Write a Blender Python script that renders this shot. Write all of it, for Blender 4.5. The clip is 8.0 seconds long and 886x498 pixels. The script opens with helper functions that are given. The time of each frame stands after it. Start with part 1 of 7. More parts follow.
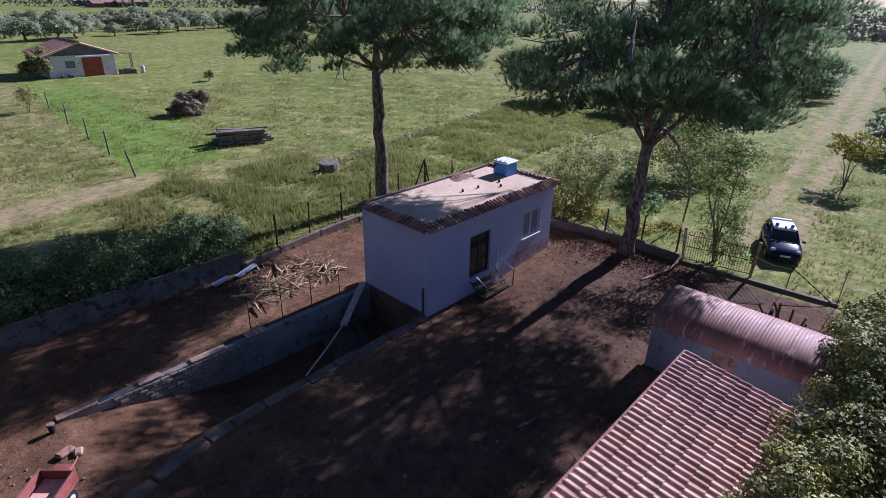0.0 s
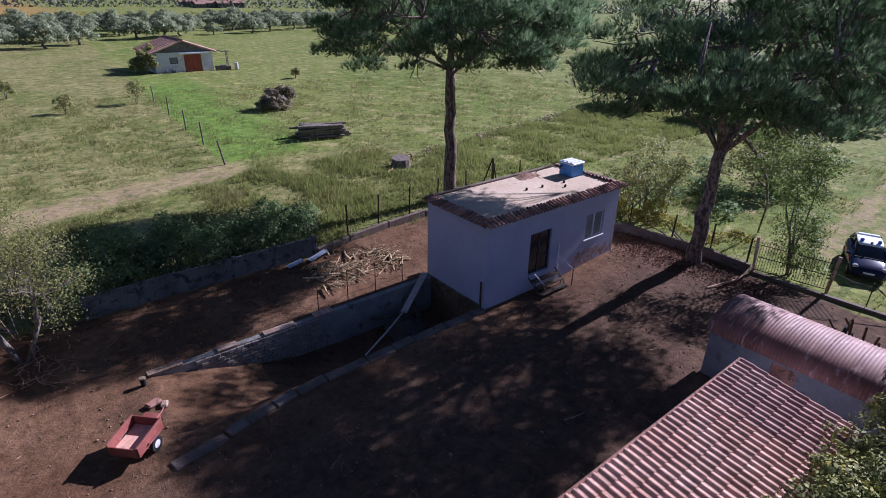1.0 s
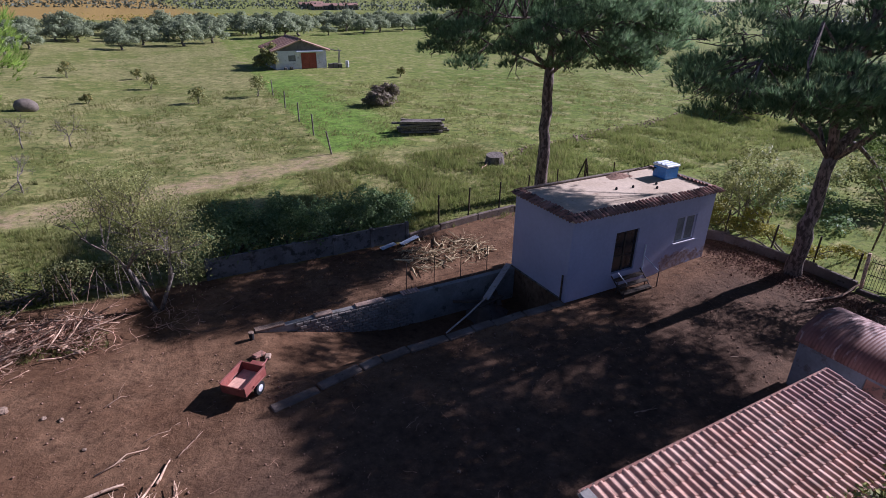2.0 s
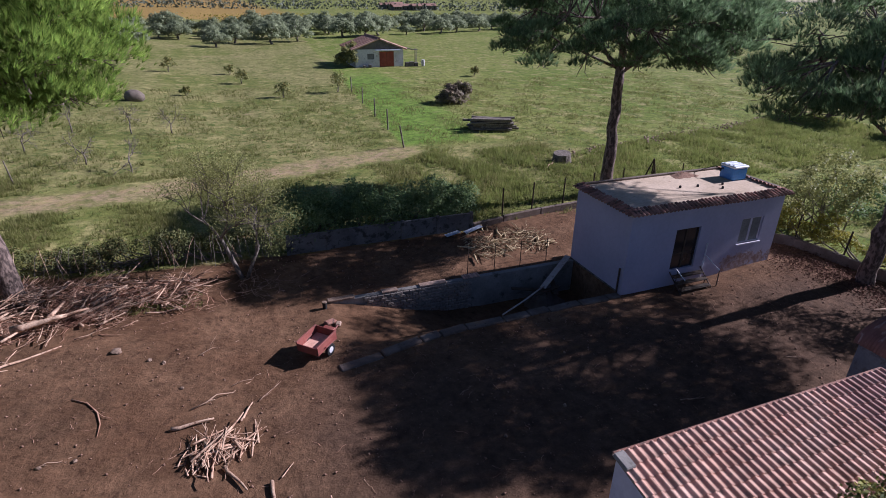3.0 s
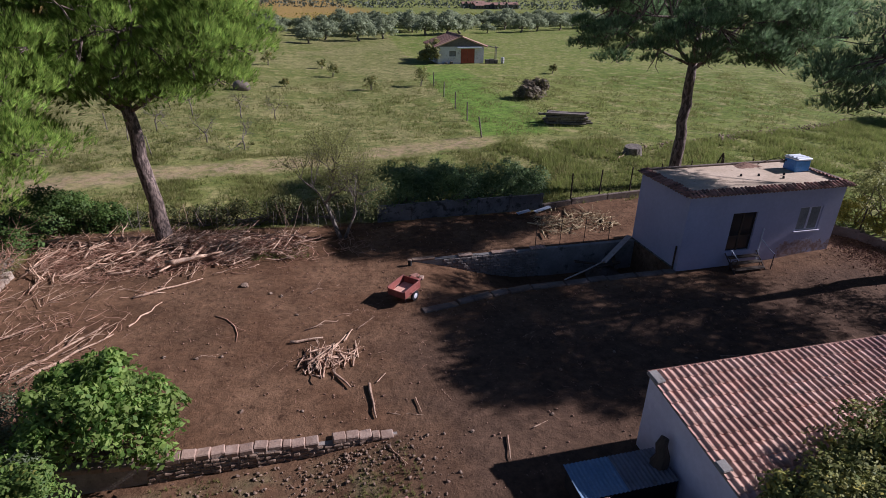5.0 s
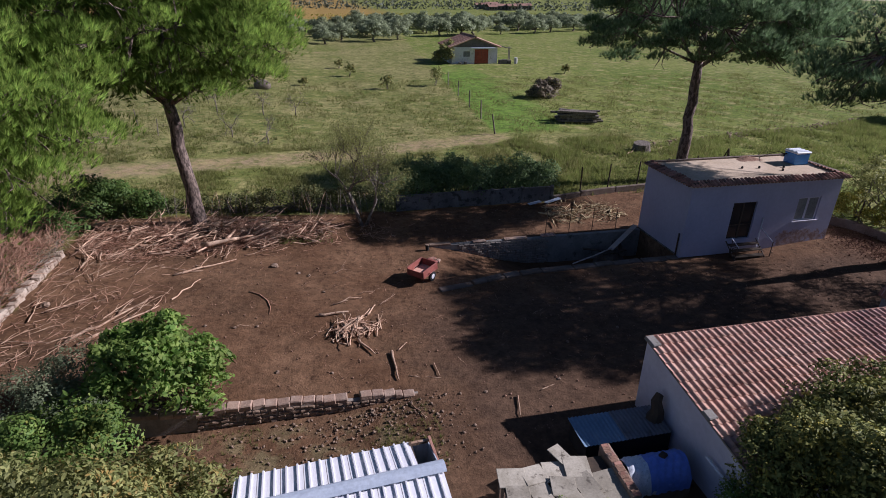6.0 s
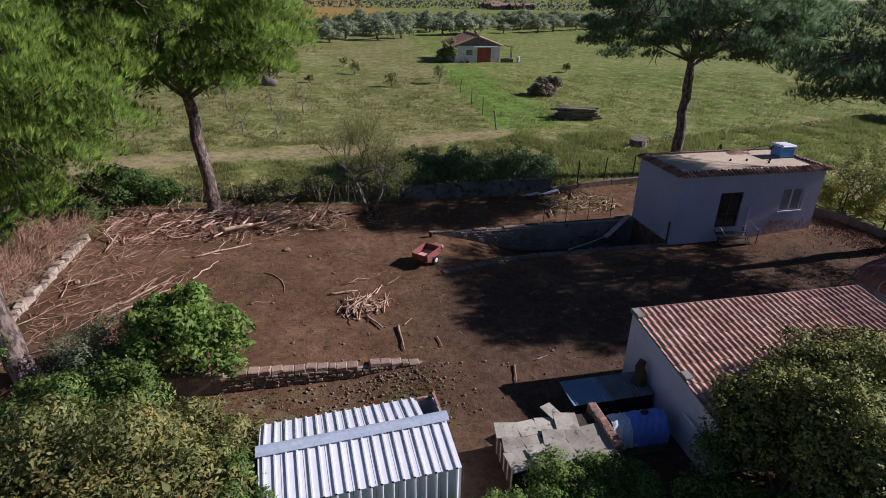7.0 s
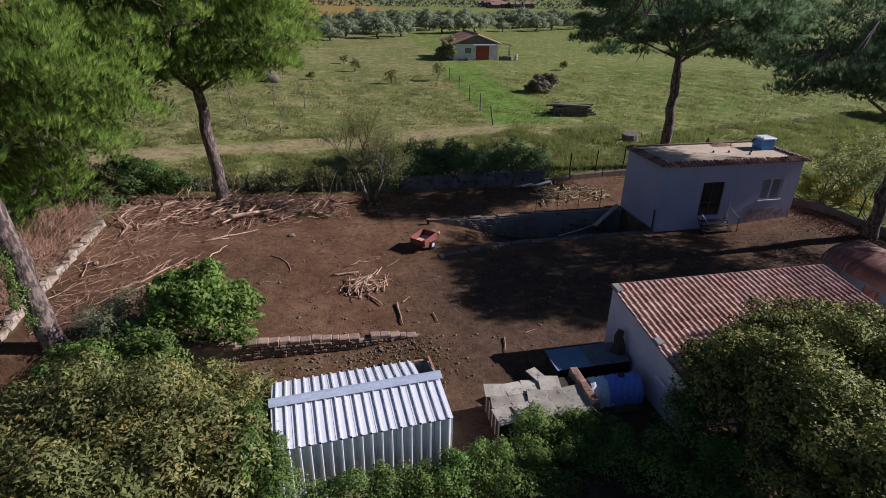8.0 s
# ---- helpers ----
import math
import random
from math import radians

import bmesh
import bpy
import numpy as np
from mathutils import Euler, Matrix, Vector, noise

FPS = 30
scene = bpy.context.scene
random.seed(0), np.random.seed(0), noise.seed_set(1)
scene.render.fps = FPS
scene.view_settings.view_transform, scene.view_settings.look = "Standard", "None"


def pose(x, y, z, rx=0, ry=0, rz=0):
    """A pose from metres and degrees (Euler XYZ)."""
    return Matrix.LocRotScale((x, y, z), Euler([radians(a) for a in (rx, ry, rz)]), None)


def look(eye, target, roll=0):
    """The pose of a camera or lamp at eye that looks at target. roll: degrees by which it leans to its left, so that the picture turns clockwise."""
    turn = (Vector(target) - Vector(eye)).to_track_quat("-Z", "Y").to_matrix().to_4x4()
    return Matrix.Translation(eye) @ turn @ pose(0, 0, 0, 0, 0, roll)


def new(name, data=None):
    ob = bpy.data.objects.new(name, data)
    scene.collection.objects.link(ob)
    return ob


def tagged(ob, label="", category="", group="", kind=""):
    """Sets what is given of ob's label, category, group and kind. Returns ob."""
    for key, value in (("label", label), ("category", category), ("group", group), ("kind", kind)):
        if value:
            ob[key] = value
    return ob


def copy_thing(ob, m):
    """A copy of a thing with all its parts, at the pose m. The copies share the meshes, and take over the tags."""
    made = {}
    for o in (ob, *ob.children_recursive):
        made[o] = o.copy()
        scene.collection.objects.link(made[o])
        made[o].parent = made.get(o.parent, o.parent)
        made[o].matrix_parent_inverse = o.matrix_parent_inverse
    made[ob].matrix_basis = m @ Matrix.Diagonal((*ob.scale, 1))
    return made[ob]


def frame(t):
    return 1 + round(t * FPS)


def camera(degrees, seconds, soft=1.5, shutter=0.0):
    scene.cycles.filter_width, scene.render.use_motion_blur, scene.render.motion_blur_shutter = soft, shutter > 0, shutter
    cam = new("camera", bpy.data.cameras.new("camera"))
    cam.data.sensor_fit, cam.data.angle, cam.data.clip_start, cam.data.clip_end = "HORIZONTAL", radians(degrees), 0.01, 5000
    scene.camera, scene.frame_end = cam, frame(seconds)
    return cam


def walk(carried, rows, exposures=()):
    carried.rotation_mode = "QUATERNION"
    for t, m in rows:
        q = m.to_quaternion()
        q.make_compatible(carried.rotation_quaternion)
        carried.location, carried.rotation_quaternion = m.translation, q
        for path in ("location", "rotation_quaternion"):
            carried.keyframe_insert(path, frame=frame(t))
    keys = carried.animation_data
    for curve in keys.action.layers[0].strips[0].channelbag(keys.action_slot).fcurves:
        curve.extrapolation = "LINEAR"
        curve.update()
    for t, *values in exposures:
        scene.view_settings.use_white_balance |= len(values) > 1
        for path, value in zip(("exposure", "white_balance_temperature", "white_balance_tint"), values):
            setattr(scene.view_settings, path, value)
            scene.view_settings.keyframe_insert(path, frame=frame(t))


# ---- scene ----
cam = camera(77.7, 8.0, 0.9)
PATH = [
    (0, (1.149, 1.346, 12.94), (2.478, 2.583, 12.101), 1.1),
    (0.5, (1.015, 0.968, 13.044), (2.257, 2.29, 12.203), 1.1),
    (1, (0.823, 0.461, 13.019), (1.969, 1.868, 12.178), 1.0),
    (1.5, (0.564, -0.119, 12.966), (1.574, 1.389, 12.127), 0.9),
    (1.7, (0.416, -0.361, 12.956), (1.371, 1.183, 12.117), 0.9),
    (2.8, (-0.203, -1.946, 12.921), (0.499, -0.271, 12.082), 0.8),
    (3, (-0.35, -2.292, 12.947), (0.314, -0.603, 12.107), 0.8),
    (3.5, (-0.751, -3.177, 12.966), (-0.167, -1.459, 12.125), 0.7),
    (4, (-1.139, -4.109, 12.995), (-0.625, -2.37, 12.151), 0.7),
    (4.5, (-1.527, -5.029, 13.041), (-1.064, -3.277, 12.195), 0.7),
    (5.8, (-2.426, -7.563, 13.08), (-2.032, -5.793, 12.236), 0.6),
    (6, (-2.573, -7.96, 13.091), (-2.185, -6.189, 12.248), 0.6),
    (6.5, (-2.824, -8.897, 13.139), (-2.444, -7.124, 12.295), 0.7),
    (7, (-3.013, -9.779, 13.149), (-2.632, -8.007, 12.303), 0.8),
    (7.5, (-3.123, -10.69, 13.178), (-2.74, -8.92, 12.33), 0.8),
    (8, (-3.218, -11.632, 13.191), (-2.836, -9.862, 12.341), 0.9),
]
walk(cam, [(t, look(eye, target, roll)) for t, eye, target, roll in PATH],
     [(0, 0.66, 5250, 33), (3.5, 0.40, 5550, 28), (6, 0.24, 5700, 24), (8, 0.14, 5750, 21)])


# ---------- light ----------
SUN_EL, SUN_AZ = 31.0, -1.2
to_sun = Vector((math.cos(radians(SUN_EL)) * math.cos(radians(SUN_AZ)), math.cos(radians(SUN_EL)) * math.sin(radians(SUN_AZ)), math.sin(radians(SUN_EL))))
sun_data = bpy.data.lights.new("sun", "SUN")
sun_data.energy, sun_data.angle, sun_data.color = 5.0, radians(0.6), (1.0, 0.95, 0.87)
sun = new("sun", sun_data)
sun.matrix_world = look(to_sun * 60, (0, 0, 0))
world = bpy.data.worlds.new("sky")
scene.world = world
world.use_nodes = True
wn = world.node_tree
wn.nodes.clear()
sky = wn.nodes.new("ShaderNodeTexSky")
sky.sky_type, sky.sun_disc = "NISHITA", False
sky.sun_elevation, sky.sun_rotation = radians(SUN_EL), radians(90 - SUN_AZ)
sky.air_density, sky.dust_density, sky.ozone_density = 0.9, 0.1, 2.5
bg = wn.nodes.new("ShaderNodeBackground")
bg.inputs["Strength"].default_value = 0.040
wo = wn.nodes.new("ShaderNodeOutputWorld")
wn.links.new(sky.outputs[0], bg.inputs[0])
wn.links.new(bg.outputs[0], wo.inputs[0])


# ---------- materials ----------
class Nodes:
    """Short-hand for a material's node tree."""

    def __init__(self, name):
        self.mat = bpy.data.materials.new(name)
        self.mat.use_nodes = True
        self.t = self.mat.node_tree
        self.t.nodes.clear()
        self.out = self.add("ShaderNodeOutputMaterial")
        self.pos = self.add("ShaderNodeNewGeometry").outputs["Position"]

    def add(self, kind):
        return self.t.nodes.new(kind)

    def put(self, socket, v):
        if isinstance(v, bpy.types.NodeSocket):
            self.t.links.new(v, socket)
        elif isinstance(v, tuple) and len(v) == 3 and socket.type == "RGBA":
            socket.default_value = (*v, 1)
        else:
            socket.default_value = v

    def math(self, op, a, b=0.0, c=0.0):
        n = self.add("ShaderNodeMath")
        n.operation = op
        for s, v in zip(n.inputs, (a, b, c)):
            self.put(s, v)
        return n.outputs[0]

    def xyz(self):
        n = self.add("ShaderNodeSeparateXYZ")
        self.put(n.inputs[0], self.pos)
        return n.outputs

    def noise(self, scale, detail=4.0, stretch=None, rough=0.55, distort=0.0):
        v = self.pos
        if stretch:
            m = self.add("ShaderNodeMapping")
            self.put(m.inputs[0], v)
            m.inputs["Scale"].default_value = stretch
            v = m.outputs[0]
        n = self.add("ShaderNodeTexNoise")
        self.put(n.inputs["Vector"], v)
        n.inputs["Scale"].default_value, n.inputs["Detail"].default_value = scale, detail
        n.inputs["Roughness"].default_value, n.inputs["Distortion"].default_value = rough, distort
        return n.outputs["Fac"]

    def step(self, v, lo, hi):
        n = self.add("ShaderNodeMapRange")
        n.interpolation_type = "SMOOTHSTEP"
        self.put(n.inputs[0], v)
        n.inputs[1].default_value, n.inputs[2].default_value = lo, hi
        return n.outputs[0]

    def mix(self, f, a, b, blend="MIX"):
        n = self.add("ShaderNodeMix")
        n.data_type, n.blend_type = "RGBA", blend
        self.put(n.inputs[0], f), self.put(n.inputs[6], a), self.put(n.inputs[7], b)
        return n.outputs[2]

    def scale(self, col, f):
        n = self.add("ShaderNodeVectorMath")
        n.operation = "SCALE"
        self.put(n.inputs[0], col), self.put(n.inputs[3], f)
        return n.outputs[0]

    def bump(self, h, dist, strength=1.0, normal=None):
        n = self.add("ShaderNodeBump")
        n.inputs["Strength"].default_value, n.inputs["Distance"].default_value = strength, dist
        self.put(n.inputs["Height"], h)
        if normal:
            self.put(n.inputs["Normal"], normal)
        return n.outputs[0]

    def surface(self, col, rough=0.85, normal=None, metal=0.0, spec=0.3, leak=0.0):
        p = self.add("ShaderNodeBsdfPrincipled")
        self.put(p.inputs["Base Color"], col), self.put(p.inputs["Roughness"], rough)
        p.inputs["Metallic"].default_value, p.inputs["Specular IOR Level"].default_value = metal, spec
        if normal:
            self.put(p.inputs["Normal"], normal)
        shade = p.outputs[0]
        if leak:
            tr = self.add("ShaderNodeBsdfTranslucent")
            self.put(tr.inputs[0], col)
            m = self.add("ShaderNodeMixShader")
            m.inputs[0].default_value = leak
            self.t.links.new(shade, m.inputs[1]), self.t.links.new(tr.outputs[0], m.inputs[2])
            shade = m.outputs[0]
        self.t.links.new(shade, self.out.inputs[0])
        return self.mat


def surf(name, a, b, c=None, big=0.8, fine=9.0, rough=0.85, relief=0.01, metal=0.0, vary=0.0, stretch=None, spec=0.3, wear=0.62, grit=0.7):
    """A surface of two tones in broad patches, with spots of a third, fine relief, and a tone of its own per object."""
    n = Nodes(name)
    col = n.mix(n.step(n.noise(big, 6, stretch), 0.35, 0.68), a, b)
    if c:
        col = n.mix(n.step(n.noise(big * 3.1, 8, stretch, 0.65), wear - 0.06, wear + 0.06), col, c)
    grain = n.noise(fine, 6, stretch, 0.6)
    col = n.scale(col, n.math("MULTIPLY_ADD", grain, grit, 1 - grit / 2))
    if vary:
        info = n.add("ShaderNodeObjectInfo")
        col = n.scale(col, n.math("MULTIPLY_ADD", info.outputs["Random"], vary, 1 - vary / 2))
    return n.surface(col, rough, n.bump(grain, relief), metal, spec)


def leafy(name, a, b, c=None, share=0.8, leak=0.25, rough=0.6, spec=0.25, clump=0.0):
    """Foliage: each leaf has a tone of its own between a and b, some turn to c, and clumps differ; clump paints lit
    tufts and dark gaps.
    """
    n = Nodes(name)
    r = n.add("ShaderNodeNewGeometry").outputs["Random Per Island"]
    col = n.mix(r, a, b)
    col = n.mix(n.step(n.noise(1.1, 3), 0.38, 0.65), col, n.scale(col, 0.62))
    # random blotches imitate lit tuft tips against shaded gaps
    if clump:
        col = n.mix(n.step(n.noise(clump, 2), 0.40, 0.60), n.scale(col, 0.6), n.scale(col, 1.15))
    if c:
        turn = n.math("MULTIPLY", n.step(n.noise(0.8, 4), 0.42, 0.62), n.step(n.math("FRACT", n.math("MULTIPLY", r, 7.31)), share - 0.1, share + 0.1))
        col = n.mix(turn, col, c)
    return n.surface(col, rough, None, 0, spec, leak)


def band(n, x, y, pts_k, pts_m, half, soft):
    """1 along the line y = k x + m, to half its width, with a frayed edge."""
    d = n.math("ABSOLUTE", n.math("SUBTRACT", y, n.math("MULTIPLY_ADD", x, pts_k, pts_m)))
    d = n.math("ADD", d, n.math("MULTIPLY_ADD", n.noise(0.5, 5), soft * 2, -soft))
    return n.step(n.math("MULTIPLY", d, -1.0), -half - soft * 0.5, -half + soft * 0.5)


def ground_material():
    n = Nodes("ground_earth_and_grass")
    x, y, z = n.xyz()
    # bare trodden earth inside the yard
    earth = n.mix(n.step(n.noise(0.35, 6), 0.36, 0.66), (0.122, 0.065, 0.035), (0.179, 0.102, 0.057))
    earth = n.mix(n.step(n.noise(2.3, 8, None, 0.7), 0.5, 0.72), earth, (0.066, 0.035, 0.020))
    earth = n.mix(n.step(n.noise(14, 5, None, 0.7), 0.64, 0.72), earth, (0.23, 0.16, 0.10))
    # meadow: rough and olive west of the post row, greener east of it, lush along the posts
    east = n.math("SUBTRACT", x, n.math("MULTIPLY_ADD", y, 0.075, 10.85))
    wavy = n.math("ADD", east, n.math("MULTIPLY_ADD", n.noise(0.6, 5), 1.6, -0.8))
    west_g = n.mix(n.step(n.noise(0.06, 5), 0.38, 0.60), (0.15, 0.165, 0.042), (0.235, 0.215, 0.082))
    east_g = n.mix(n.step(n.noise(0.045, 5), 0.36, 0.62), (0.15, 0.20, 0.034), (0.225, 0.245, 0.062))
    grass = n.mix(n.math("MAXIMUM", n.math("MULTIPLY", n.step(wavy, -0.3, 0.5), n.step(y, 42.0, 47.0)), n.step(x, 27.0, 32.0)), west_g, n.scale(east_g, 0.9))
    grass = n.mix(n.step(n.noise(0.42, 7, None, 0.68), 0.47, 0.66), grass, (0.32, 0.28, 0.115))
    grass = n.mix(n.step(n.noise(1.3, 7, None, 0.72), 0.48, 0.64), grass, (0.088, 0.118, 0.026))
    reach = n.math("MULTIPLY_ADD", n.noise(0.09, 5), 20.0, 0.0)
    lush = n.math("MULTIPLY", n.step(wavy, -0.2, 0.5), n.step(n.math("SUBTRACT", reach, east), 0.0, 5.0))
    lush = n.math("MULTIPLY", lush, n.math("MULTIPLY", n.step(y, 44.5, 47.0), n.step(n.math("MULTIPLY", y, -1.0), -112.0, -84.0)))
    lushcol = n.mix(n.step(n.noise(1.1, 6, None, 0.7), 0.46, 0.60), (0.145, 0.25, 0.036), (0.085, 0.145, 0.024))
    grass = n.mix(n.math("MULTIPLY", lush, 0.8), grass, lushcol)
    dry = n.mix(n.step(n.noise(0.8, 6), 0.4, 0.65), (0.42, 0.30, 0.185), (0.32, 0.22, 0.125))
    inside = n.math("MINIMUM", n.math("MINIMUM", n.math("SUBTRACT", x, -16.3), n.math("SUBTRACT", 29.6, x)), n.math("MINIMUM", n.math("SUBTRACT", n.math("MULTIPLY_ADD", n.step(x, 11.5, 18.0), 1.2, 25.5), y), n.math("ADD", y, 6.0)))
    inside = n.step(n.math("ADD", inside, n.math("MULTIPLY_ADD", n.noise(0.9, 5), 1.6, -0.8)), -0.25, 0.35)
    track = n.math("MULTIPLY", band(n, x, y, 0.27, 40.0, 1.7, 1.6), n.step(n.math("MULTIPLY", x, -1.0), -17.0, -13.0))
    track = n.math("MULTIPLY", track, n.math("MULTIPLY_ADD", n.step(n.noise(1.4, 7, None, 0.7), 0.40, 0.60), 0.65, 0.22))
    ruts = n.math("MULTIPLY", n.step(x, 31.0, 36.0), n.math("MAXIMUM", band(n, x, y, 0.09, 3.2, 0.7, 1.3), band(n, x, y, 0.09, 5.7, 0.65, 1.3)))
    ruts = n.math("MULTIPLY", ruts, n.math("MULTIPLY_ADD", n.step(n.noise(0.9, 7, None, 0.7), 0.38, 0.62), 0.8, 0.2))
    bare = n.math("MULTIPLY", n.step(n.noise(0.12, 4), 0.66, 0.72), 0.55)
    grass = n.mix(n.math("MULTIPLY", n.math("MAXIMUM", n.math("MAXIMUM", track, n.math("MULTIPLY", ruts, 0.85)), bare), 0.9), grass, dry)
    # far ploughed and ripe fields
    far = n.step(n.math("ADD", y, n.math("MULTIPLY", n.noise(0.02, 3), 60.0)), 330.0, 350.0)
    grass = n.mix(n.math("MULTIPLY", far, n.step(n.math("MULTIPLY", x, -1.0), -60.0, -30.0)), grass, (0.30, 0.20, 0.06))
    earth = n.mix(n.math("MULTIPLY", n.step(n.noise(0.16, 5, None, 0.6), 0.5, 0.66), 0.5), earth, (0.075, 0.046, 0.027))
    # greyer, darker soil in the south-east yard, painted to deepen the pine's shade
    shade_tone = n.math("MULTIPLY", n.step(n.math("ADD", x, n.math("MULTIPLY_ADD", n.noise(0.5, 5), 6.0, -3.0)), -1.5, 3.0), n.step(n.math("ADD", n.math("MULTIPLY", y, -1.0), n.math("MULTIPLY_ADD", n.noise(0.4, 5), 6.0, -3.0)), -16.0, -12.0))
    earth = n.mix(n.math("MULTIPLY", shade_tone, 0.7), earth, n.mix(n.step(n.noise(1.7, 6, None, 0.7), 0.42, 0.62), (0.105, 0.066, 0.044), (0.066, 0.043, 0.030)))
    col = n.mix(inside, grass, earth)
    # a low weedy patch on the lower terrace
    weeds = n.math("MULTIPLY", n.step(n.noise(0.9, 6), 0.42, 0.60), n.math("MULTIPLY", n.step(n.math("MULTIPLY", y, -1.0), -7.6, -6.8), n.step(n.math("MULTIPLY", x, -1.0), -0.6, 1.4)))
    col = n.mix(n.math("MULTIPLY", weeds, 0.7), col, (0.205, 0.165, 0.085))
    fine = n.noise(11.0, 8, None, 0.7)
    col = n.scale(col, n.math("MULTIPLY_ADD", fine, 0.7, 0.65))
    col = n.scale(col, n.math("MULTIPLY_ADD", n.noise(3.2, 6, None, 0.65), 1.1, 0.45))
    col = n.scale(col, n.math("MULTIPLY_ADD", n.noise(0.8, 5, None, 0.6), 0.9, 0.55))
    nrm = n.bump(n.noise(1.6, 8, None, 0.7), 0.16, 0.7)
    nrm = n.bump(fine, 0.03, 0.8, nrm)
    return n.surface(col, 0.95, nrm, 0, 0.1)


M_GROUND = ground_material()
M_PLASTER = surf("pale_lilac_plaster", (0.41, 0.395, 0.50), (0.46, 0.445, 0.55), (0.34, 0.325, 0.40), big=0.5, fine=6, relief=0.004, wear=0.70, grit=0.25)
M_PLASTER_W = surf("white_plaster", (0.58, 0.55, 0.62), (0.66, 0.63, 0.69), (0.43, 0.40, 0.42), big=0.6, fine=7, relief=0.004, wear=0.70, grit=0.3)
def peeling_plaster():
    """The lilac plaster, come off in ragged patches low on the east half of the wall."""
    n = Nodes("peeling_lilac_plaster")
    x, y, z = n.xyz()
    col = n.mix(n.step(n.noise(0.5, 6), 0.35, 0.68), (0.41, 0.395, 0.50), (0.46, 0.445, 0.55))
    grain = n.noise(6.0, 6)
    ragged = n.math("ADD", n.noise(2.6, 8, None, 0.7), n.math("MULTIPLY", n.noise(0.9, 3), 0.5))
    low = n.math("MULTIPLY", n.step(n.math("MULTIPLY", z, -1.0), -1.75, -0.75), n.step(x, 20.9, 22.6))
    off = n.step(n.math("ADD", ragged, n.math("MULTIPLY", low, 0.42)), 1.07, 1.14)
    bare = n.mix(n.step(n.noise(5.0, 6), 0.4, 0.62), (0.30, 0.20, 0.17), (0.44, 0.36, 0.36))
    col = n.mix(off, n.scale(col, n.math("MULTIPLY_ADD", grain, 0.25, 0.875)), bare)
    return n.surface(col, 0.9, n.bump(n.math("SUBTRACT", grain, n.math("MULTIPLY", off, 0.8)), 0.006))


M_PLASTER_S = peeling_plaster()
M_CONC = surf("grey_concrete", (0.21, 0.195, 0.175), (0.30, 0.28, 0.25), (0.10, 0.095, 0.075), big=0.7, fine=9, relief=0.012)
# stained concrete, its base also darkened to carry the north wall's shade
M_CONC_OLD = surf("stained_shade_grey_concrete", (0.115, 0.11, 0.105), (0.19, 0.18, 0.17), (0.06, 0.058, 0.05), big=0.8, fine=9, relief=0.012, wear=0.56)
M_CONC_DARK = surf("dark_mossy_concrete", (0.125, 0.09, 0.068), (0.185, 0.145, 0.118), (0.065, 0.048, 0.036), big=0.9, fine=8, relief=0.02)
M_ROOFSLAB = surf("pale_roof_screed", (0.50, 0.385, 0.27), (0.60, 0.475, 0.35), (0.30, 0.20, 0.14), big=0.5, fine=8, relief=0.006, wear=0.66)
M_TILE = surf("weathered_clay_tile", (0.52, 0.295, 0.215), (0.66, 0.425, 0.325), (0.35, 0.245, 0.185), big=0.9, fine=12, relief=0.008, vary=0.45, wear=0.62)
M_TILE_OLD = surf("old_dark_clay_tile", (0.26, 0.12, 0.085), (0.36, 0.19, 0.14), (0.10, 0.07, 0.055), big=1.6, fine=14, relief=0.01, vary=0.6, wear=0.56)
M_RUST = surf("red_oxide_corrugated_iron", (0.17, 0.066, 0.046), (0.27, 0.118, 0.088), (0.44, 0.28, 0.23), big=0.9, fine=9, rough=0.6, relief=0.006, stretch=(0.5, 1.6, 0.5), wear=0.6)
M_STEEL_W = surf("white_painted_sheet_steel", (0.76, 0.75, 0.77), (0.82, 0.81, 0.82), (0.60, 0.54, 0.53), big=0.8, fine=8, grit=0.25, rough=0.34, relief=0.002, vary=0.08, spec=0.7, wear=0.72)
M_STEEL_B = surf("blue_grey_sheet_steel", (0.42, 0.47, 0.55), (0.50, 0.55, 0.62), (0.35, 0.35, 0.37), big=0.8, fine=9, rough=0.45, relief=0.002, spec=0.5, wear=0.7)
# dull grey that stands for sheets and walls lying in shade
M_SHADE_SHEET = surf("shade_grey_sheet", (0.15, 0.15, 0.165), (0.22, 0.215, 0.235), (0.11, 0.095, 0.09), big=0.8, fine=9, rough=0.6, relief=0.004, wear=0.62)
M_IRON = surf("rusty_dark_iron", (0.055, 0.042, 0.036), (0.10, 0.065, 0.045), (0.17, 0.08, 0.045), big=3, fine=25, rough=0.75, relief=0.003)
M_DARK = surf("dark_opening", (0.022, 0.02, 0.02), (0.035, 0.03, 0.028), big=2, fine=12, relief=0.004)
M_BARK = surf("plated_pine_bark", (0.20, 0.145, 0.115), (0.31, 0.23, 0.19), (0.075, 0.054, 0.045), big=2.4, fine=11, relief=0.06, stretch=(1, 1, 0.35), wear=0.5)
M_BARK_GREY = surf("grey_bark", (0.17, 0.14, 0.115), (0.26, 0.22, 0.18), (0.08, 0.065, 0.05), big=3, fine=16, relief=0.02, stretch=(1, 1, 0.4), wear=0.55)
M_STICK = surf("dry_stripped_branch", (0.42, 0.26, 0.17), (0.64, 0.45, 0.31), (0.18, 0.095, 0.06), big=2.5, fine=20, relief=0.006, vary=0.6, wear=0.58)
M_BRICK = surf("tuff_block", (0.30, 0.20, 0.145), (0.40, 0.29, 0.22), (0.19, 0.14, 0.11), big=2, fine=14, relief=0.02, vary=0.5)
